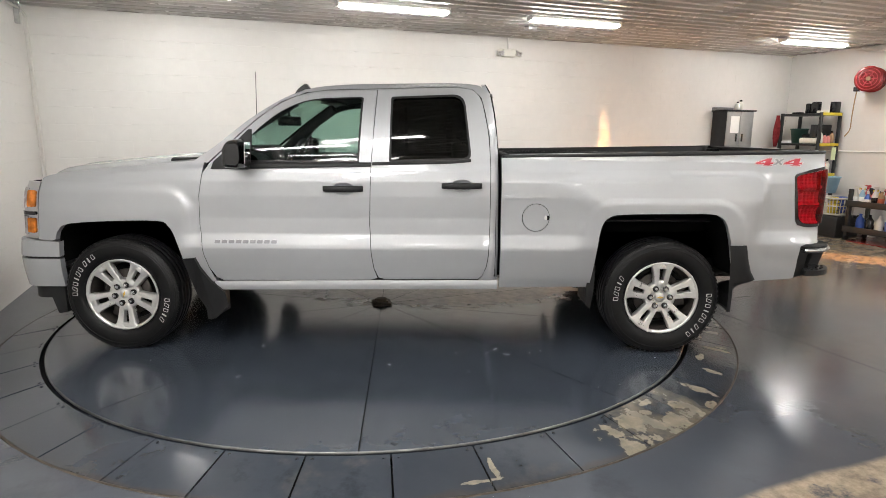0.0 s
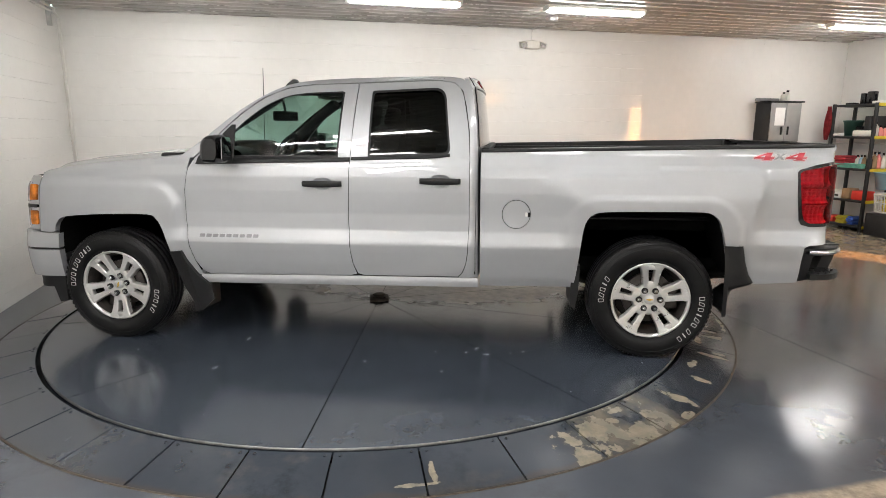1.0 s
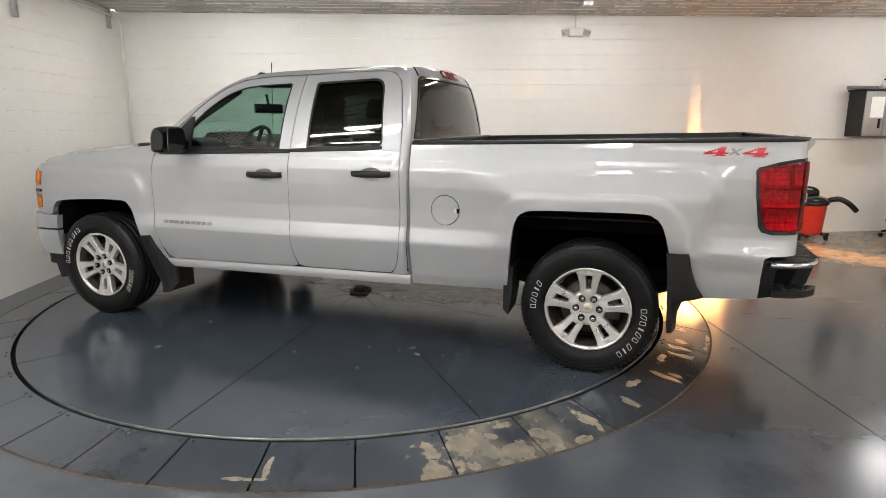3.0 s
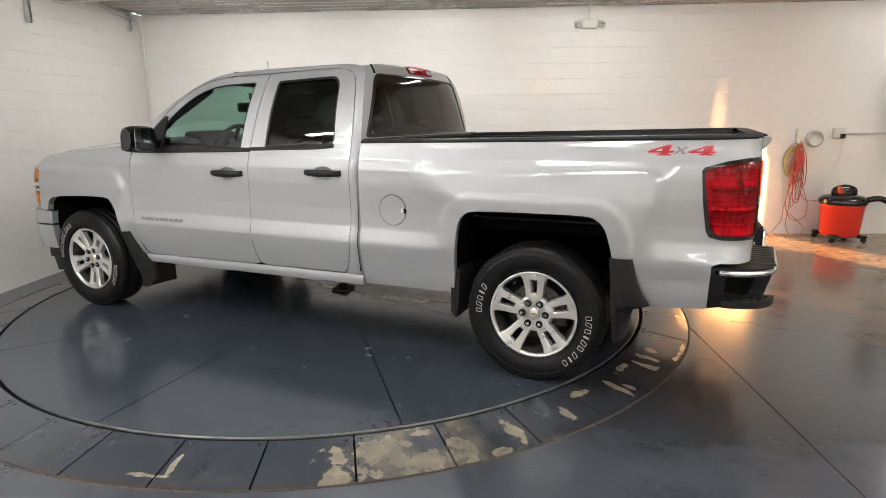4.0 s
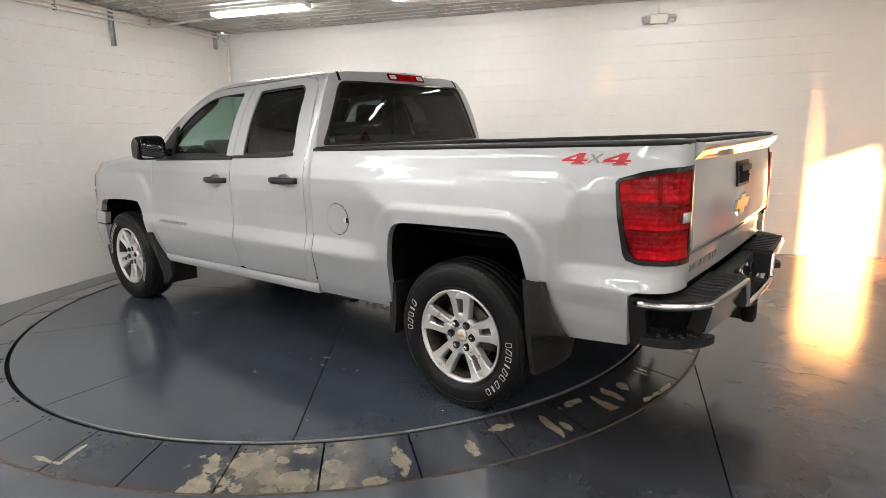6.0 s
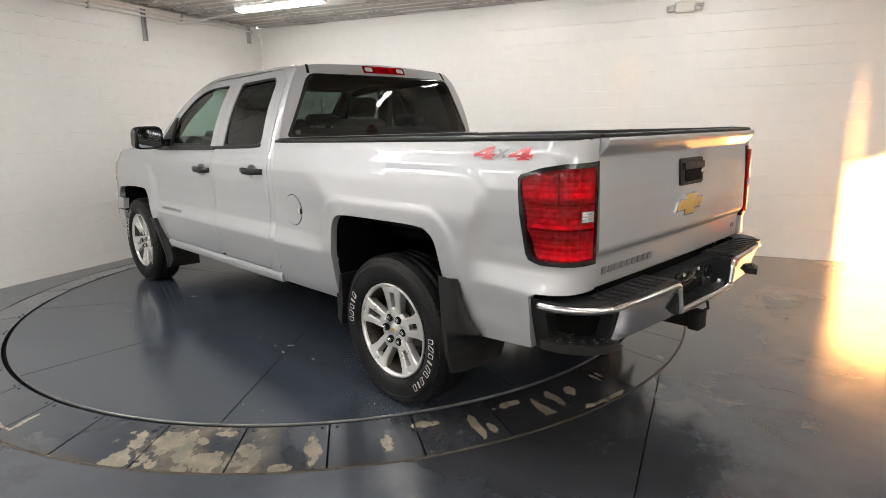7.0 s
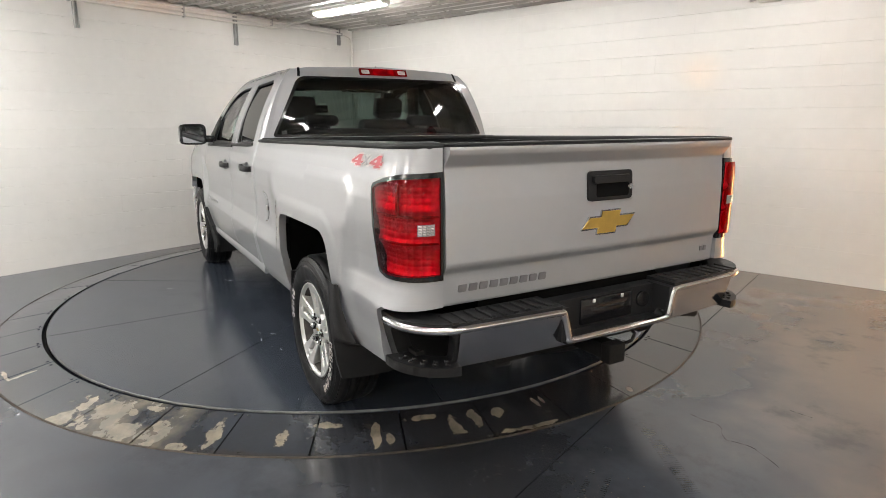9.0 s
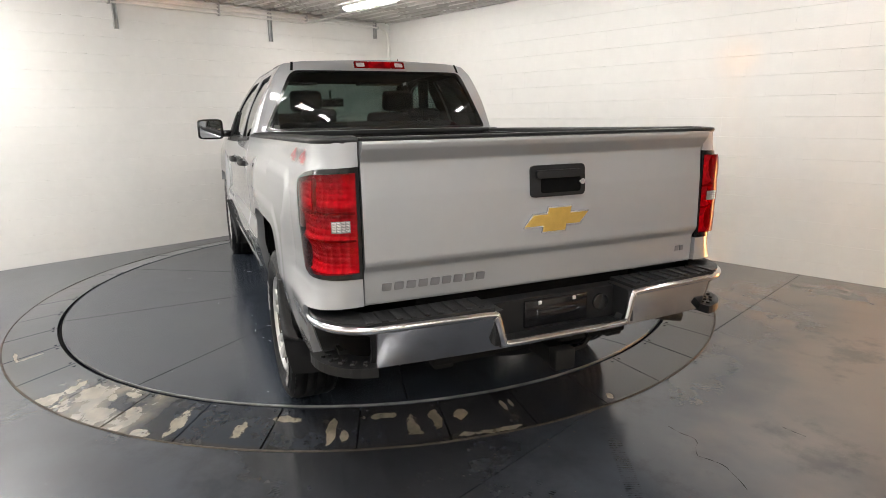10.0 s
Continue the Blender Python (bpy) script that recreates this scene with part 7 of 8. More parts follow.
# conduits on the left wall
for k, (z, v0, v1) in enumerate(((2.845, -9.8, -0.30), (2.800, -9.8, -0.14), (2.752, -9.8, -1.55))):
    run = thing("conduit_run", "white painted steel conduit along the wall top", "conduit", ROOM, "conduits")
    bm = bmesh.new()
    pts = [(0.035, v0, z), (0.035, v1, z)]
    if k == 1:
        pts = [(0.035, v0, z), (0.035, -0.26, z)] + smooth_line([(0.035, -0.20, z), (0.05, -0.10, z - 0.04), (0.05, -0.07, z - 0.12)], 4) + [(0.05, -0.07, FLOOR_Z + 0.3)]
    if k == 2:
        pts = [(0.035, v0, z), (0.035, v1, z)] + smooth_line([(0.05, v1 + 0.12, z + 0.01), (0.25, v1 + 0.28, z + 0.07), (0.5, v1 + 0.36, CEIL_Z - 0.02)], 4) + [(1.6, v1 + 0.36, CEIL_Z - 0.018)]
    tube(bm, pts, 0.0125, 8)
    part("conduit", bm, M_CONDUIT, run)
    for v in np.arange(-9.0, v1 - 0.1, 1.25):
        bm = bmesh.new()
        box(bm, 0.006, 0.05, v - 0.012, v + 0.012, z - 0.02, z + 0.02, 0.003, 1)
        part("conduit_clip", bm, M_GALV, run, "galvanised conduit clip")
for v, z0 in ((-0.30, 2.64), (-2.06, 2.475), (-3.95, 2.475), (-5.9, 2.475)):
    strut = thing("strut_bracket", "grey steel channel bracket hanging below the ceiling", "bracket", ROOM @ pose(0.0, v, 0), "brackets")
    bm = bmesh.new()
    box(bm, 0.004, 0.012, -0.021, 0.021, z0, CEIL_Z)
    for s in (-1, 1):
        box(bm, 0.012, 0.045, s * 0.021 - (0.004 if s > 0 else 0), s * 0.021 + (0.004 if s < 0 else 0), z0, CEIL_Z)
    part("channel", bm, M_GALV, strut)

# emergency lamp on the back wall
ex = thing("emergency_lamp", "white twin-head emergency lamp on the wall", "emergency lamp", ROOM @ pose(5.86, 0, 2.66))
bm = bmesh.new()
box(bm, -0.10, 0.10, -0.075, 0.0, -0.055, 0.055, 0.015, 3)
part("lamp_case", bm, M_CREAM, ex)
for s in (-1, 1):
    bm = bmesh.new()
    tip = pose(s * 0.142, -0.06, -0.004, 14, s * 13, 0)
    box(bm, -0.042, 0.042, -0.040, 0.040, -0.040, 0.040, 0.016, 3, m=tip)
    hd = part("lamp_head", bm, M_CREAM, ex, "swivelling lamp head")
    bm = bmesh.new()
    box(bm, -0.034, 0.034, -0.046, -0.038, -0.030, 0.030, 0.005, m=tip)
    part("lamp_lens", bm, M_CLEAR, hd, "clear lamp lens")
    for k in range(3):
        bm = bmesh.new()
        box(bm, -0.046, 0.046, -0.052, 0.020, -0.024 + k * 0.022, -0.018 + k * 0.022, 0.002, 1, m=tip)
        part("cooling_rib", bm, M_GALV, hd, "grey rib across the lamp head")
bm = bmesh.new()
tube(bm, [(0.0, -0.02, 0.05), (0.0, -0.018, CEIL_Z - 2.66)], 0.008, 6)
tube(bm, [(0.0, -0.018, CEIL_Z - 2.665), (-0.02, -0.12, CEIL_Z - 2.672), (-0.03, -0.30, CEIL_Z - 2.67)], 0.007, 6)
part("feed_conduit", bm, M_CONDUIT, ex, "thin feed conduit")
bm = bmesh.new()
box(bm, 5.70, 5.82, -0.92, -0.80, CEIL_Z - 0.045, CEIL_Z + 0.004, 0.008)
tagged(part("ceiling_box", bm, M_GALV, None, "grey junction box on the ceiling", ROOM), category="junction box")
bm = bmesh.new()
tube(bm, smooth_line([(11.3, -1.2, CEIL_Z - 0.02), (11.32, -1.5, CEIL_Z - 0.10), (11.34, -1.9, CEIL_Z - 0.06), (11.34, -2.6, CEIL_Z - 0.03)], 6), 0.012, 6)
box(bm, 10.72, 10.84, -1.42, -1.32, CEIL_Z - 0.05, CEIL_Z + 0.004, 0.008)
tagged(part("ceiling_cable", bm, M_CONDUIT, None, "pale cable sagging along the ceiling edge", ROOM), category="cable")

# wall cabinet with a sheet of paper and bottles on top
cab = thing("wall_cabinet", "grey steel wall cabinet with two doors, paper taped on", "cabinet", ROOM @ pose(9.72, 0, 1.31))
bm = bmesh.new()
box(bm, 0.0, 0.58, -0.30, 0.0, 0.0, 0.60, 0.006)
part("cabinet_body", bm, M_BLACKBOX, cab, "black cabinet body")
bm = bmesh.new()
box(bm, -0.03, 0.61, -0.335, 0.0, 0.60, 0.622, 0.006)
part("cabinet_top", bm, M_BLACKBOX, cab, "black cabinet top")
for k, x0 in enumerate((0.008, 0.293)):
    bm = bmesh.new()
    box(bm, x0, x0 + 0.279, -0.318, -0.302, 0.008, 0.592, 0.005)
    dr = part("cabinet_door", bm, M_STEELGREY, cab, "grey steel cabinet door")
    bm = bmesh.new()
    hx = x0 + (0.215 if k == 0 else 0.055)
    box(bm, hx - 0.016, hx + 0.016, -0.326, -0.316, 0.11, 0.235, 0.004)
    part("door_pull", bm, M_GLOSSBLACK, dr, "black recessed pull")
    if k == 0:
        bm = bmesh.new()
        box(bm, 0.085, 0.265, -0.3225, -0.319, 0.25, 0.52)
        part("paper_sheet", bm, M_PAPER, dr, "white paper sheet taped to the door")
for x, h, r in ((0.36, 0.14, 0.036), (0.43, 0.17, 0.040)):
    b = thing("bottle", "pale plastic bottle with a black cap on the cabinet", "bottle", ROOM @ pose(9.72 + x, -0.16, 1.932), "bottles on the cabinet")
    bm = bmesh.new()
    lathe(bm, [(0.0, 0.0), (r, 0.0), (r, h * 0.7), (r * 0.6, h * 0.82), (r * 0.45, h * 0.84)], 20, "z")
    part("bottle_body", bm, M_CREAM, b)
    bm = bmesh.new()
    cyl(bm, r * 0.5, r * 0.5, (0, 0, h * 0.84), (0, 0, h), 16)
    part("cap", bm, M_GLOSSBLACK, b, "black cap")
brush = thing("floor_brush", "grey brush head lying on the cabinet top", "brush", ROOM @ pose(9.74, -0.15, 1.932, 0, 0, 8))
bm = bmesh.new()
box(bm, -0.16, 0.26, -0.05, 0.05, 0.0, 0.045, 0.012)
part("brush_head", bm, M_GREY, brush)

# back wall conduit with an outlet box and a hanging cord
cond = thing("wall_conduit", "grey conduit with an outlet box on the wall", "conduit", ROOM)
bm = bmesh.new()
tube(bm, [(9.15, -0.02, 1.275), (ROOM_U - 0.02, -0.02, 1.275), (ROOM_U - 0.02, -3.5, 1.275)], 0.011, 6)
part("conduit", bm, M_CONDUIT, cond)
bm = bmesh.new()
box(bm, 9.02, 9.17, -0.05, 0.0, 1.21, 1.34, 0.008)
part("outlet_box", bm, M_CREAM, cond, "white outlet box")
bm = bmesh.new()
tube(bm, smooth_line([(9.14, -0.06, 1.23), (9.12, -0.06, 1.0), (9.06, -0.07, 0.85), (8.98, -0.08, 0.68), (8.94, -0.12, 0.50), (8.95, -0.2, 0.45)], 5), 0.006, 6)
part("power_cord", bm, M_CREAM, cond, "pale power cord")
bm = bmesh.new()
box(bm, 9.10, 9.15, -0.085, -0.045, 1.21, 1.27, 0.006)
part("plug", bm, M_GLOSSBLACK, cond, "black plug")

# hook with a bundle of orange extension cords, and a pale disc
hk = thing("cord_hook", "steel wall hook with bundled orange extension cords", "cord hook", ROOM @ pose(8.62, 0, -0.08))
bm = bmesh.new()
box(bm, -0.055, -0.030, -0.018, 0.0, 1.22, 1.42, 0.004)
tube(bm, [(-0.04, -0.02, 1.24), (-0.04, -0.10, 1.22), (-0.04, -0.12, 1.27)], 0.008, 6)
part("hook", bm, M_GALV, hk)
cords = random.Random(5)
for k in range(11):
    bm = bmesh.new()
    w, low, o, deep = cords.uniform(0.025, 0.075), cords.uniform(0.36, 0.78), cords.uniform(-0.05, 0.06), cords.uniform(0.03, 0.10)
    jit = lambda q: cords.uniform(-q, q)
    tube(bm, smooth_line([(-0.02 + jit(0.02), -deep, 1.22 + jit(0.03)), (-0.02 + w + o + jit(0.01), -deep, 1.06), (w * 0.8 + o + jit(0.02), -deep - 0.01, (1.1 + low) / 2), (o + w * 0.5 + jit(0.02), -deep, low + 0.04), (o - 0.01, -deep, low),
                          (o - w * 0.7 + jit(0.02), -deep, low + 0.06), (-0.03 - w * 0.6 + o, -deep + 0.005, (1.1 + low) / 2 + jit(0.05)), (-0.03 - w * 0.5, -deep, 1.08), (-0.02 + jit(0.02), -deep, 1.22)], 6), 0.0052, 6)
    part("cord_loop", bm, (M_ORANGE, M_REDCLOTH, M_TAN, M_ORANGE)[k % 4], hk, "looped cord")
for k in range(3):
    bm = bmesh.new()
    o = 0.02 * k
    tube(bm, smooth_line([(-0.05 - o, -0.035, 1.20), (-0.12 - o, -0.03, 1.10), (-0.15 - o * 0.5, -0.03, 0.96), (-0.11, -0.03, 0.85 - o), (-0.06, -0.03, 0.92), (-0.04, -0.03, 1.08), (-0.05 - o, -0.035, 1.20)], 6), 0.011, 6)
    part("yellow_loop", bm, M_FADED, hk, "faded yellow cord loop")
bm = bmesh.new()
box(bm, -0.055, 0.035, -0.10, -0.03, 0.86, 1.12, 0.02)
part("cord_wrap", bm, M_REDCLOTH, hk, "dark wrap round the cords")
for pts in ([(-0.05, -0.07, 0.95), (-0.11, -0.08, 0.60), (-0.12, -0.09, 0.40), (-0.02, -0.10, 0.24), (0.12, -0.10, 0.27), (0.15, -0.10, 0.42), (0.09, -0.09, 0.62), (0.02, -0.08, 0.8)],
            [(-0.02, -0.07, 0.9), (-0.08, -0.08, 0.36), (-0.09, -0.09, 0.14), (0.0, -0.11, 0.02), (0.10, -0.12, 0.06), (0.12, -0.12, 0.14), (0.02, -0.10, 0.25), (-0.06, -0.09, 0.32)],
            [(-0.06, -0.07, 0.8), (-0.14, -0.08, 0.40), (-0.16, -0.10, 0.24), (-0.24, -0.12, 0.14), (-0.33, -0.16, 0.044)],
            [(-0.33, -0.16, 0.044), (-0.15, -0.14, 0.044), (0.1, -0.17, 0.043), (0.4, -0.13, 0.043), (0.62, -0.2, 0.043)],
            [(0.04, -0.07, 0.62), (0.16, -0.05, 0.49), (0.36, -0.04, 0.50)]):
    bm = bmesh.new()
    tube(bm, smooth_line(pts, 6), 0.0048, 6)
    part("hanging_cord", bm, M_ORANGE, hk, "orange cord hanging to the floor")
disc = thing("pad_disc", "pale round polishing pad hung on the wall", "polishing pad", ROOM @ pose(8.80, -0.012, 1.21))
bm = bmesh.new()
lathe(bm, [(0.0, -0.014), (0.078, -0.016), (0.084, -0.030), (0.100, -0.034), (0.110, -0.018), (0.110, 0.0), (0.0, 0.012)], 32)
part("pad", bm, M_CREAM, disc)
bm = bmesh.new()
tube(bm, [(0.094 * math.cos(a), -0.034, 0.094 * math.sin(a)) for a in [2 * math.pi * k / 40 for k in range(41)]], 0.011, 6)
tube(bm, smooth_line([(-0.02, -0.035, 0.075), (0.02, -0.04, 0.085), (0.05, -0.035, 0.06)], 4), 0.006, 6)
part("pad_rim", bm, M_GALV, disc, "grey bound rim")

# workshop vacuum
vac = room_thing("workshop_vacuum", "red and black wet and dry vacuum on castors", "vacuum cleaner", 9.02, -0.42)
bm = bmesh.new()
lathe(bm, [(0.0, 0.07), (0.205, 0.07), (0.215, 0.09), (0.240, 0.44), (0.252, 0.45), (0.252, 0.475), (0.0, 0.475)], 40, "z")
part("drum", bm, M_VACRED, vac, "red drum")
bm = bmesh.new()
lathe(bm, [(0.255, 0.465), (0.268, 0.48), (0.265, 0.52), (0.22, 0.56), (0.14, 0.585), (0.0, 0.59)], 40, "z")
box(bm, -0.12, 0.14, -0.05, 0.05, 0.56, 0.66, 0.03, 3)
tube(bm, smooth_line([(-0.14, 0, 0.56), (-0.13, 0, 0.65), (0.0, 0, 0.69), (0.13, 0, 0.65), (0.15, 0, 0.56)], 4), 0.016, 8)
part("motor_head", bm, M_GLOSSBLACK, vac, "black motor head with a carrying handle")
bm = bmesh.new()
box(bm, -0.10, -0.05, -0.06, 0.0, 0.60, 0.68, 0.012)
part("switch", bm, M_VACRED, vac, "red switch")
bm = bmesh.new()
pts = smooth_line([(0.20, -0.05, 0.50), (0.36, -0.10, 0.54), (0.50, -0.12, 0.48), (0.62, -0.12, 0.38)], 6)
tube(bm, pts, 0.036, 10)
part("suction_hose", bm, M_GLOSSBLACK, vac, "black suction hose")
for k in range(4):
    a = math.pi / 4 + k * math.pi / 2
    c, s = 0.24 * math.cos(a), 0.24 * math.sin(a)
    bm = bmesh.new()
    box(bm, c - 0.05, c + 0.05, s - 0.05, s + 0.05, 0.055, 0.10, 0.014)
    foot = part("castor_bracket", bm, M_GLOSSBLACK, vac, "black castor bracket")
    bm = bmesh.new()
    cyl(bm, 0.03, 0.03, (c * 1.12, s * 1.12 - 0.014, 0.03), (c * 1.12, s * 1.12 + 0.014, 0.03), 16)
    part("castor", bm, M_RUBBER, foot, "castor wheel")

# rolling stool
st = room_thing("rolling_stool", "black padded rolling workshop stool with a tray", "stool", 10.33, -0.55)
bm = bmesh.new()
lathe(bm, [(0.0, 0.58), (0.165, 0.58), (0.18, 0.60), (0.178, 0.645), (0.15, 0.665), (0.0, 0.67)], 32, "z")
part("seat", bm, M_GLOSSBLACK, st, "black padded seat")
bm = bmesh.new()
cyl(bm, 0.022, 0.022, (0, 0, 0.20), (0, 0, 0.58), 12)
part("gas_lift", bm, M_CHROME, st, "chrome column")
bm = bmesh.new()
lathe(bm, [(0.0, 0.20), (0.20, 0.20), (0.215, 0.24), (0.205, 0.24), (0.195, 0.212), (0.0, 0.212)], 32, "z")
part("tool_tray", bm, M_BLACKBOX, st, "round black tool tray")
bm = bmesh.new()
tube(bm, smooth_line([(0.17, -0.1, 0.55), (0.30, -0.14, 0.50), (0.34, -0.15, 0.42), (0.25, -0.12, 0.38), (0.12, -0.1, 0.44)], 5), 0.014, 6)
tube(bm, smooth_line([(-0.2, 0.0, 0.45), (-0.12, -0.2, 0.36), (0.08, -0.22, 0.35), (0.22, -0.12, 0.42)], 5), 0.03, 8)
part("cable_bundle", bm, M_RUBBER, st, "black cables looped on the stool")
for k in range(5):
    a = 2 * math.pi * k / 5
    bm = bmesh.new()
    tube(bm, [(0, 0, 0.14), (0.24 * math.cos(a), 0.24 * math.sin(a), 0.075)], 0.018, 6)
    leg = part("leg", bm, M_GLOSSBLACK, st, "black star leg")
    bm = bmesh.new()
    cyl(bm, 0.028, 0.028, (0.24 * math.cos(a), 0.24 * math.sin(a) - 0.02, 0.028), (0.24 * math.cos(a), 0.24 * math.sin(a) + 0.02, 0.028), 14)
    part("castor", bm, M_RUBBER, leg, "castor wheel")

# shelving unit and what stands on it (u 10.86..11.32, v -1.10..-0.34)
SH = pose(10.86, -1.09, FLOOR_Z)
sh = thing("shelving_unit", "black resin shelving unit with five crowded shelves", "shelf", ROOM @ SH)
LEVELS = (0.09, 0.48, 0.96, 1.44, 1.92)
for z in LEVELS:
    bm = bmesh.new()
    box(bm, 0.0, 0.46, 0.0, 0.74, z - 0.035, z, 0.006)
    shelf_ob = part("shelf", bm, M_BLACKBOX, sh)
    bm = bmesh.new()
    box(bm, 0.02, 0.44, -0.012, 0.0, z - 0.04, z + 0.006, 0.003, 1)
    part("edge_strip", bm, M_YELLOW, shelf_ob, "yellow end strip")
for x in (0.02, 0.44):
    for y in (0.02, 0.72):
        bm = bmesh.new()
        box(bm, x - 0.022, x + 0.022, y - 0.022, y + 0.022, 0.0, 1.93, 0.006)
        part("post", bm, M_BLACKBOX, sh)


def shelf_item(name, label, category, x, y, z, build, material, extra=None):
    ob = thing(name, label, category, ROOM @ SH @ pose(x, y, z), "things on the shelves")
    bm = bmesh.new()
    build(bm)
    part(name + "_body", bm, material, ob)
    if extra:
        bm = bmesh.new()
        extra[1](bm)
        part(extra[0], bm, extra[2], ob, extra[3])
    return ob


def crate(w, d, h, bev=0.01):
    return lambda bm: box(bm, -w / 2, w / 2, -d / 2, d / 2, 0.0, h, bev)


def jug(r, h):
    return lambda bm: lathe(bm, [(0.0, 0.0), (r, 0.0), (r * 1.02, h * 0.1), (r, h * 0.66), (r * 0.5, h * 0.82), (r * 0.35, h * 0.85), (r * 0.35, h), (0.0, h)], 18, "z")


def heap(w, d, h, seed):
    rnd = random.Random(seed)
    def build(bm):
        for k in range(5):
            box(bm, -w / 2 + rnd.uniform(0, 0.04), w / 2 - rnd.uniform(0, 0.04), -d / 2 + rnd.uniform(0, 0.05), d / 2 - rnd.uniform(0, 0.05), h * k / 5, h * (k + 0.95) / 5, h / 12, 2, pose(0, 0, 0, 0, 0, rnd.uniform(-5, 5)))
    return build


lid = lambda r, h: (lambda bm: cyl(bm, r * 0.4, r * 0.4, (0, 0, h * 0.9), (0, 0, h * 1.06), 14))
# three dark cans, drawn as plain boxes
shelf_item("top_can", "small dark can drawn as a box on the top shelf", "loudspeaker", 0.20, 0.26, 1.92, crate(0.09, 0.11, 0.185), M_GLOSSBLACK)
shelf_item("top_can", "small dark can drawn as a box on the top shelf", "loudspeaker", 0.22, 0.40, 1.92, crate(0.09, 0.08, 0.165), M_GLOSSBLACK)
shelf_item("top_can", "small dark can drawn as a box on the top shelf", "loudspeaker", 0.36, 0.06, 1.92, crate(0.12, 0.10, 0.18), M_GLOSSBLACK)
shelf_item("carton", "cream carton on the top shelf", "box", 0.14, 0.10, 1.92, crate(0.12, 0.12, 0.04), M_CREAM)
shelf_item("tool_case", "small black tool case on the top shelf", "tool case", 0.2, 0.58, 1.92, crate(0.12, 0.14, 0.03), M_GLOSSBLACK)
shelf_item("bucket", "dark green plastic bucket on a shelf", "bucket", 0.18, 0.50, 1.44, lambda bm: lathe(bm, [(0.0, 0.0), (0.10, 0.0), (0.13, 0.22), (0.14, 0.22), (0.14, 0.24), (0.12, 0.24), (0.09, 0.02), (0.0, 0.02)], 24, "z"), mat("dark_green", (0.03, 0.09, 0.07), 0.5, noise_scale=9, spread=0.2))
shelf_item("printer", "pale grey machine with a dark top", "machine", 0.16, 0.24, 1.44, crate(0.22, 0.30, 0.09, 0.015), M_CREAM, ("machine_lid", lambda bm: box(bm, -0.09, 0.09, -0.13, 0.13, 0.09, 0.15, 0.02), M_GLOSSBLACK, "dark machine lid"))
shelf_item("carton", "white flat carton on a shelf", "box", 0.10, 0.64, 1.44, crate(0.14, 0.14, 0.04), M_PAPER)
for k, (x, m, h) in enumerate(((0.12, M_CREAM, 0.20), (0.21, M_PINK, 0.15), (0.29, M_PINK, 0.14), (0.37, M_TAN, 0.19))):
    shelf_item("bottle", "cleaning fluid bottle with a cap", "bottle", x, 0.07, 1.44, jug(0.036, h), m, ("cap", lid(0.036, h), M_GLOSSBLACK, "black cap"))
shelf_item("crate", "dark crate behind the bottles", "crate", 0.24, 0.17, 1.44, crate(0.36, 0.10, 0.30), M_BLACKBOX)
for k, (x, m, h) in enumerate(((0.08, M_GLOSSBLACK, 0.21), (0.17, M_TAN, 0.24), (0.25, M_PINK, 0.24), (0.34, M_CREAM, 0.22))):
    shelf_item("bottle", "tall plastic bottle with a cap", "bottle", x, 0.07, 0.96, jug(0.04, h), m, ("cap", lid(0.04, h), M_GLOSSBLACK, "black cap"))
shelf_item("folded_towel", "folded red cloth towels in a stack", "towels", 0.18, 0.54, 0.99, heap(0.30, 0.28, 0.15, 3), M_REDCLOTH)
shelf_item("folded_towel", "folded green cloth towels in a loose stack", "towels", 0.16, 0.36, 0.96, heap(0.30, 0.52, 0.07, 5), M_GREEN)
for y, m in ((0.28, M_CREAM), (0.22, M_PALEBLUE), (0.17, M_TAN)):
    shelf_item("bottle", "small spray bottle beside the folded towels", "bottle", 0.10, y, 0.96, jug(0.032, 0.19), m, ("cap", lid(0.032, 0.19), M_GLOSSBLACK, "black cap"))
shelf_item("carton", "white carton with a printed side", "box", 0.14, 0.56, 0.48, crate(0.22, 0.26, 0.11), M_PAPER, ("print_bar", lambda bm: box(bm, -0.113, -0.1105, -0.09, 0.05, 0.03, 0.06), M_GLOSSBLACK, "dark printed bar"))
shelf_item("basket", "brown woven basket on a shelf", "basket", 0.14, 0.36, 0.48, crate(0.2, 0.13, 0.16), M_TAN)
shelf_item("red_bin", "red plastic bin on a shelf", "bin", 0.13, 0.14, 0.48, crate(0.2, 0.22, 0.14), M_VACRED)
shelf_item("red_bin", "small red plastic bin on the bottom shelf", "bin", 0.14, 0.60, 0.09, crate(0.2, 0.16, 0.10), M_VACRED)
shelf_item("rag_heap", "yellow and black gloves and rags in a heap", "rags", 0.14, 0.40, 0.09, heap(0.24, 0.2, 0.12, 8), M_YELLOW)
shelf_item("rag_heap", "blue rags heaped on the bottom shelf", "rags", 0.14, 0.24, 0.09, heap(0.24, 0.14, 0.13, 9), M_BLUE)
shelf_item("tub", "pale blue plastic tub standing out from the shelf end", "tub", 0.24, -0.09, 0.66, lambda bm: lathe(bm, [(0.0, 0.0), (0.10, 0.0), (0.145, 0.24), (0.16, 0.245), (0.16, 0.26), (0.135, 0.255), (0.095, 0.015), (0.0, 0.015)], 28, "z"), M_PALEBLUE)
shelf_item("note_card", "pale green note card taped to the shelf end", "card", 0.34, -0.016, 1.18, lambda bm: box(bm, -0.05, 0.05, -0.003, 0.0, 0.0, 0.20), mat("pale_green_card", (0.62, 0.68, 0.42), 0.7, noise_scale=9, spread=0.05))
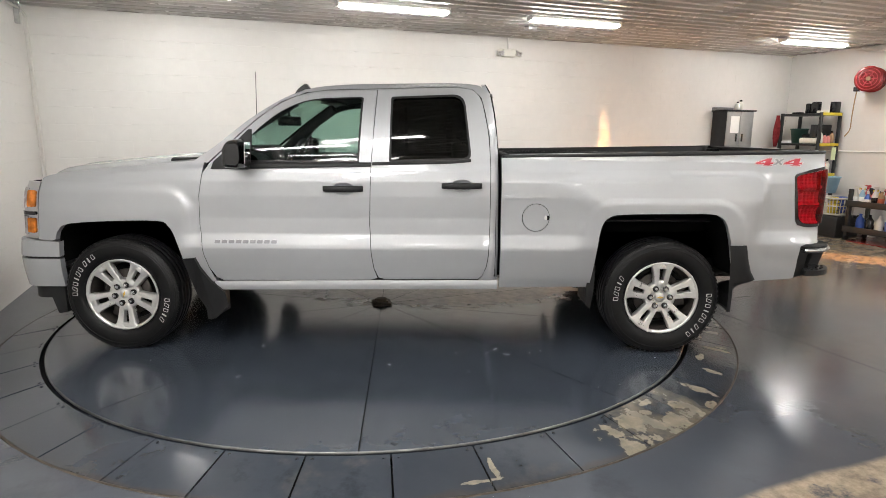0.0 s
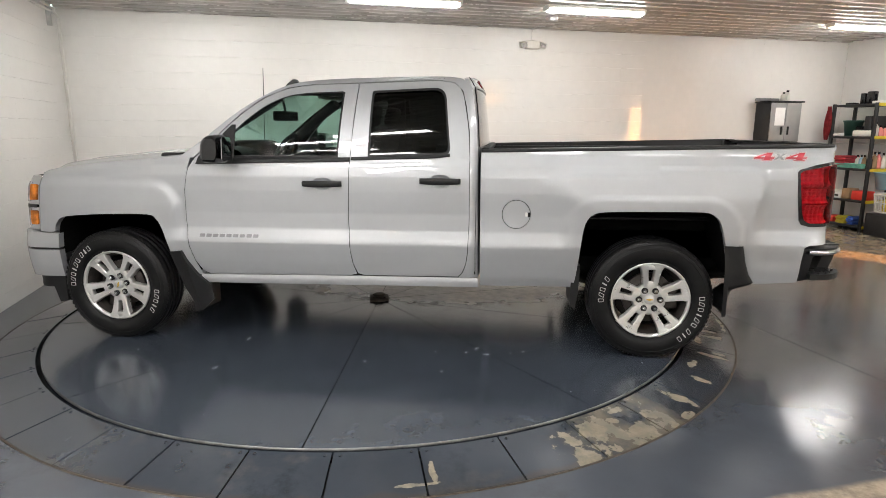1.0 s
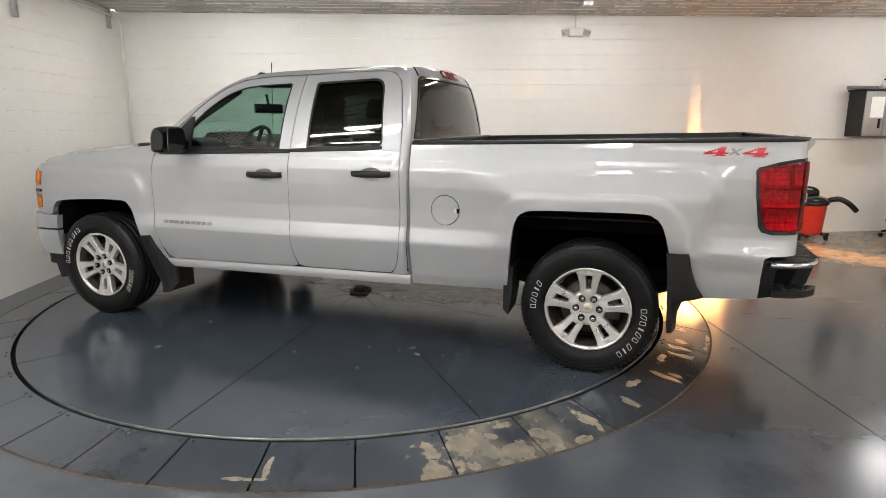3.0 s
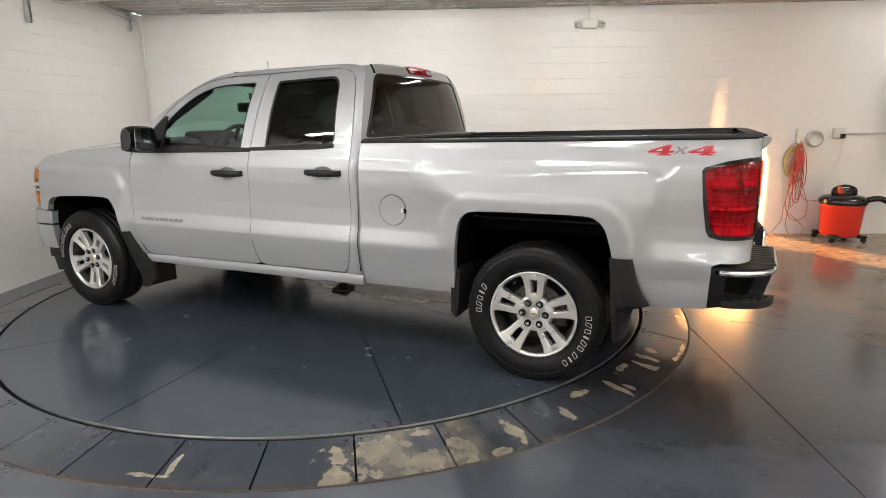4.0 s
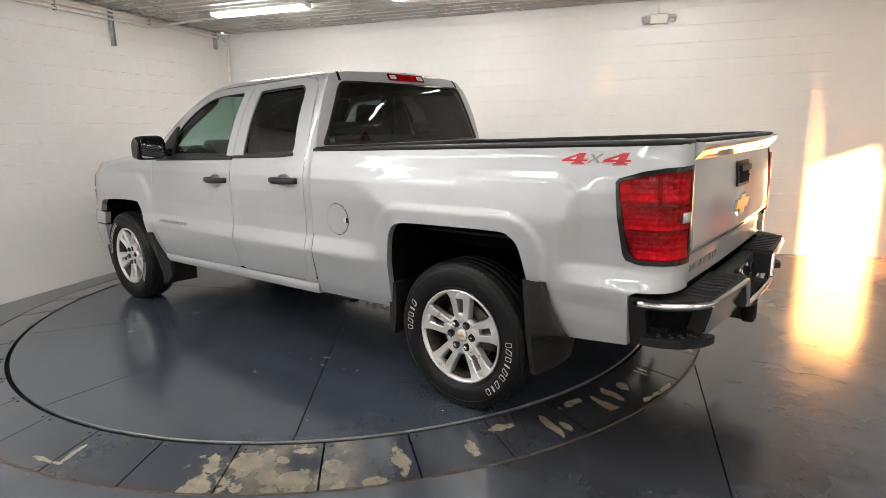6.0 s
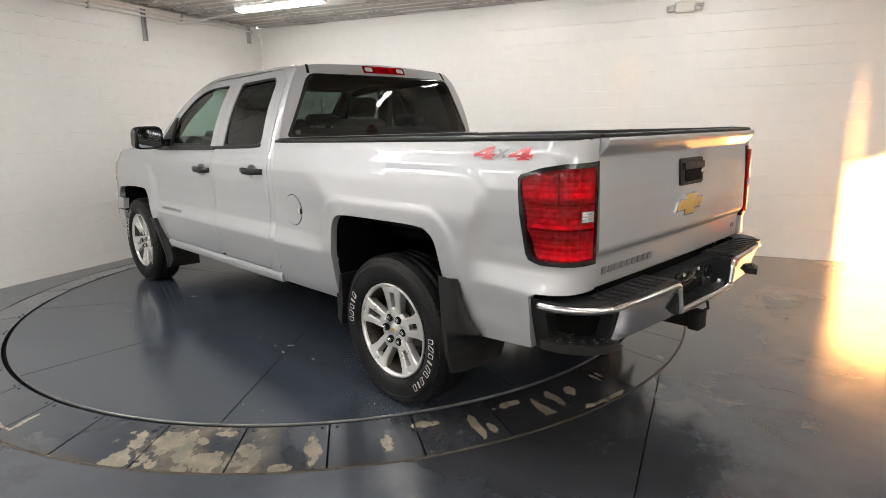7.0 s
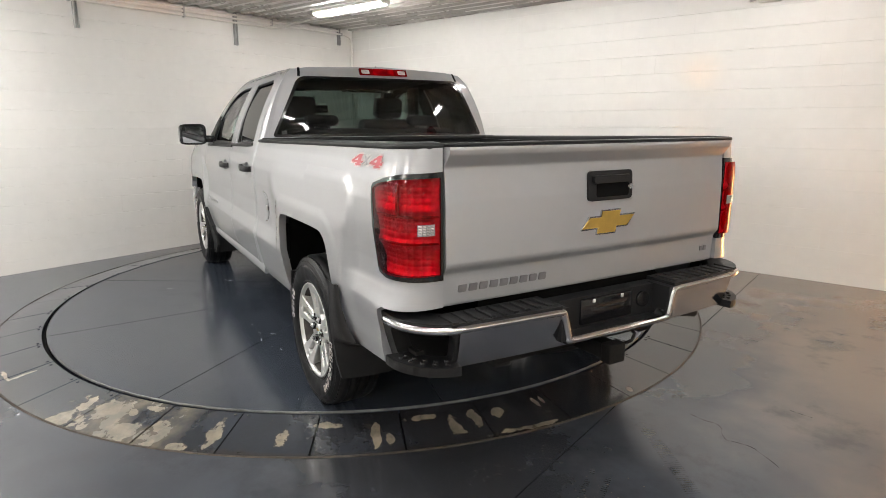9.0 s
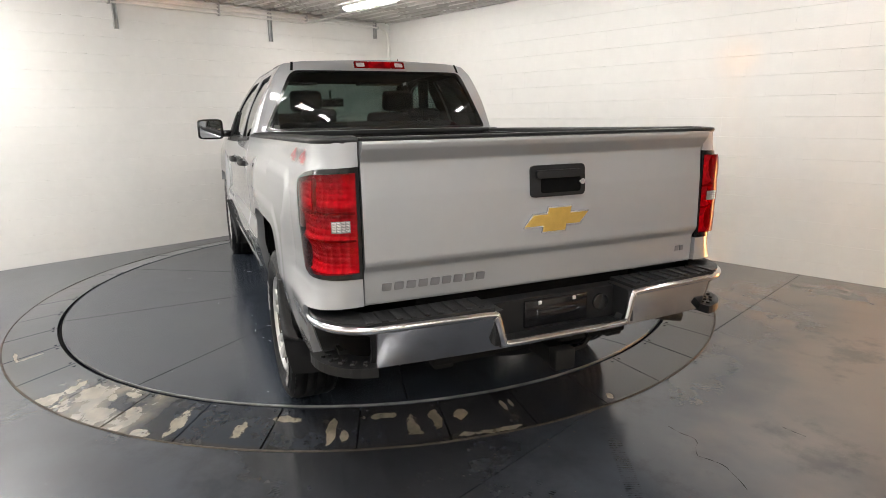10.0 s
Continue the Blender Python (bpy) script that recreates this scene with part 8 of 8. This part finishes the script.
rag = thing("hanging_rag", "red checked cloth hanging from the shelf corner", "cloth", ROOM @ SH @ pose(-0.01, 0.75, 1.40))
bm = bmesh.new()
rows = []
for k in range(9):
    z = 0.50 - k * 0.065
    rows.append([bm.verts.new((-0.02 + 0.022 * math.sin(j * 1.9 + k * 0.4), 0.015 + (j - 4) * 0.013 * (0.35 + 0.65 * math.sin(math.pi * (k + 1) / 10)), z)) for j in range(9)])
for r0, r1 in zip(rows, rows[1:]):
    for j in range(8):
        bm.faces.new((r0[j], r0[j + 1], r1[j + 1], r1[j])).smooth = True
bmesh.ops.solidify(bm, geom=bm.faces[:], thickness=0.006)
part("cloth", bm, M_REDCLOTH, rag)

# crate with a laundry basket on it, before the shelf end
crate_ob = room_thing("storage_crate", "black lidded storage crate on the floor", "crate", 11.02, -1.42)
bm = bmesh.new()
box(bm, -0.26, 0.26, -0.20, 0.20, 0.0, 0.33, 0.015)
part("crate_body", bm, M_BLACKBOX, crate_ob)
for k in range(6):
    bm = bmesh.new()
    box(bm, -0.25 + k * 0.085, -0.20 + k * 0.085, -0.212, -0.198, 0.30, 0.345, 0.005, 1)
    part("lid_rib", bm, M_BLACKBOX, crate_ob)
bk = room_thing("laundry_basket", "white plastic laundry basket full of cloths", "basket", 11.02, -1.42, FLOOR_Z + 0.345)
for z, k in ((0.0, 0.86), (0.13, 0.93), (0.25, 1.0)):
    bm = bmesh.new()
    pts = [(0.25 * k * math.cos(a) * (1.0 / max(abs(math.cos(a)), abs(math.sin(a))) ** 0.5), 0.18 * k * math.sin(a) * (1.0 / max(abs(math.cos(a)), abs(math.sin(a))) ** 0.5), z + 0.014) for a in [2 * math.pi * j / 28 for j in range(29)]]
    tube(bm, pts, 0.016 if z in (0.0, 0.25) else 0.010, 6)
    part("hoop", bm, M_CREAM, bk)
for j in range(26):
    a = 2 * math.pi * j / 26
    f = 1.0 / max(abs(math.cos(a)), abs(math.sin(a))) ** 0.5
    bm = bmesh.new()
    tube(bm, [(0.215 * math.cos(a) * f, 0.155 * math.sin(a) * f, 0.01), (0.25 * math.cos(a) * f, 0.18 * math.sin(a) * f, 0.26)], 0.0075, 5)
    part("slat", bm, M_CREAM, bk)
for (x, y, m, s) in ((-0.08, 0.0, M_YELLOW, 1), (0.10, 0.03, M_BLUE, 2), (0.0, 0.05, M_GREY, 4)):
    rg = room_thing("rag_heap", "crumpled cloth in the laundry basket", "rags", 11.02 + x, -1.42 + y, FLOOR_Z + 0.36)
    bm = bmesh.new()
    heap(0.18, 0.16, 0.26, s)(bm)
    part("cloths", bm, m, rg)

# cart with rows of spray bottles
CT = pose(11.0, -2.15, FLOOR_Z)
cart = thing("utility_cart", "black plastic two-tier utility cart", "cart", ROOM @ CT)
for z in (0.13, 0.52):
    bm = bmesh.new()
    box(bm, -0.24, 0.24, -0.42, 0.42, z, z + 0.035, 0.01)
    for s in (-1, 1):
        box(bm, -0.24, 0.24, s * 0.42 - 0.012, s * 0.42 + 0.012, z, z + 0.09, 0.006)
        box(bm, s * 0.24 - 0.012, s * 0.24 + 0.012, -0.42, 0.42, z, z + 0.09, 0.006)
    part("tray", bm, M_BLACKBOX, cart)
for x in (-0.21, 0.21):
    for y in (-0.38, 0.38):
        bm = bmesh.new()
        box(bm, x - 0.025, x + 0.025, y - 0.025, y + 0.025, 0.07, 0.78 if y > 0 else 0.55, 0.006)
        leg = part("post", bm, M_BLACKBOX, cart)
        bm = bmesh.new()
        cyl(bm, 0.045, 0.045, (x, y - 0.015, 0.045), (x, y + 0.015, 0.045), 18)
        part("castor", bm, M_RUBBER, leg, "castor wheel")
rnd = random.Random(4)
for k in range(24):
    y, x = 0.36 - 0.100 * (k // 3) + rnd.uniform(-0.015, 0.015), -0.15 + 0.14 * (k % 3)
    m = (M_PINK, M_CREAM, M_PALEBLUE, M_PINK, M_CREAM, M_BLUE, M_GLOSSBLACK, M_TAN)[rnd.randrange(8)]
    tall = rnd.uniform(0.8, 1.2)
    sp = thing("spray_bottle", "translucent spray bottle with a trigger head", "spray bottle", ROOM @ CT @ pose(x, y, 0.556, 0, 0, rnd.uniform(0, 360)) @ Matrix.Diagonal((1, 1, tall, 1)), "spray bottles on the cart")
    bm = bmesh.new()
    lathe(bm, [(0.0, 0.0), (0.040, 0.0), (0.042, 0.02), (0.040, 0.13), (0.018, 0.18), (0.014, 0.20)], 18, "z")
    part("bottle_body", bm, m, sp)
    bm = bmesh.new()
    lathe(bm, [(0.0405, 0.030), (0.0427, 0.031), (0.0420, 0.104), (0.0400, 0.105)], 18, "z")
    part("bottle_label", bm, (M_PAPER, M_ORANGE, M_PAPER, M_BLUE, M_PAPER, M_REDCLOTH, M_GLOSSBLACK)[(k * 3) % 7], sp, "plain printed label round the bottle")
    bm = bmesh.new()
    cyl(bm, 0.016, 0.016, (0, 0, 0.198), (0, 0, 0.22), 12)
    box(bm, -0.05, 0.035, -0.012, 0.012, 0.218, 0.250, 0.006)
    box(bm, -0.035, -0.025, -0.006, 0.006, 0.17, 0.22, 0.002, 1, pose(0, 0, 0, 0, -14, 0))
    part("trigger_head", bm, (M_CREAM, M_YELLOW, M_GLOSSBLACK, M_CREAM, M_REDCLOTH, M_GLOSSBLACK)[k % 6], sp, "plastic trigger head")
for k in range(5):
    y = 0.30 - 0.14 * k
    jg = thing("jug", "plastic jug on the cart's lower tray", "jug", ROOM @ CT @ pose(-0.05, y, 0.166), "jugs on the cart")
    bm = bmesh.new()
    jug(0.055, 0.24)(bm)
    part("jug_body", bm, (M_BLUE, M_GLOSSBLACK, M_CREAM, M_BLUE, M_GLOSSBLACK)[k], jg)
mt_ = room_thing("floor_mat", "red rubber floor mat beside the cart", "mat", 10.9, -2.2, FLOOR_Z)
bm = bmesh.new()
box(bm, -0.20, 0.20, -0.35, 0.35, 0.0, 0.012, 0.004, 1)
part("mat_sheet", bm, M_REDPAINT, mt_)

# red hose reel on the right wall
rl = thing("hose_reel", "red enamelled wall hose reel with a hanging hose end", "hose reel", ROOM @ pose(ROOM_U, -1.46, 2.36, 0, 0, -68) @ Matrix.Scale(0.76, 4))
for y in (-0.17, 0.17):
    bm = bmesh.new()
    lathe(bm, [(0.0, y - 0.004), (0.05, y - 0.02 * (1 if y < 0 else -1)), (0.16, y), (0.235, y - 0.006), (0.245, y), (0.235, y + 0.008), (0.0, y + 0.006)], 40)
    bmesh.ops.recalc_face_normals(bm, faces=bm.faces[:])
    part("flange", bm, M_REDPAINT, rl, "red pressed flange", pose(0, -0.26, 0))
bm = bmesh.new()
for r in (0.09, 0.15, 0.205):
    tube(bm, [(r * math.cos(a), -0.446, r * math.sin(a)) for a in [2 * math.pi * k / 36 for k in range(37)]], 0.008, 6)
for k in range(6):
    a = math.pi * k / 3
    tube(bm, [(0.05 * math.cos(a), -0.449, 0.05 * math.sin(a)), (0.15 * math.cos(a), -0.446, 0.15 * math.sin(a))], 0.011, 6)
part("pressed_ribs", bm, M_REDCLOTH, rl, "darker red pressed ribs of the flange")
bm = bmesh.new()
cyl(bm, 0.045, 0.038, (0, -0.44, 0), (0, -0.48, 0), 20)
part("hub_cap", bm, M_TAN, rl, "brass hub with a swivel joint")
bm = bmesh.new()
cyl(bm, 0.20, 0.20, (0, -0.42, 0), (0, -0.10, 0), 36)
part("hose_coil", bm, M_REDCLOTH, rl, "coiled red hose")
bm = bmesh.new()
box(bm, -0.05, 0.05, -0.10, 0.0, -0.16, 0.16, 0.01)
part("wall_bracket", bm, M_REDPAINT, rl, "red wall bracket")
bm = bmesh.new()
box(bm, -0.245, -0.155, -0.40, -0.24, -0.23, -0.14, 0.012)
part("roller_guide", bm, M_GLOSSBLACK, rl, "hose roller guide")
bm = bmesh.new()
tube(bm, smooth_line([(-0.20, -0.30, -0.20), (-0.215, -0.30, -0.40), (-0.23, -0.29, -0.72), (-0.24, -0.28, -0.98), (-0.32, -0.28, -1.12)], 5), 0.011, 8)
part("hose_end", bm, M_TAN, rl, "brown hose end hanging down")


# ---- wall blocks, one by one ----
# the paint fills most joints and leaves a few open
laying = random.Random(8)
block_kinds = [block_mesh("block", BLOCK, COURSE, d) for d in (0.00010, 0.00018, 0.00028, 0.00050)]
for wall, u, z in pieces:
    ob = new("block", laying.choice(block_kinds))
    ob.matrix_basis, ob.parent = pose(u, 0, z), wall
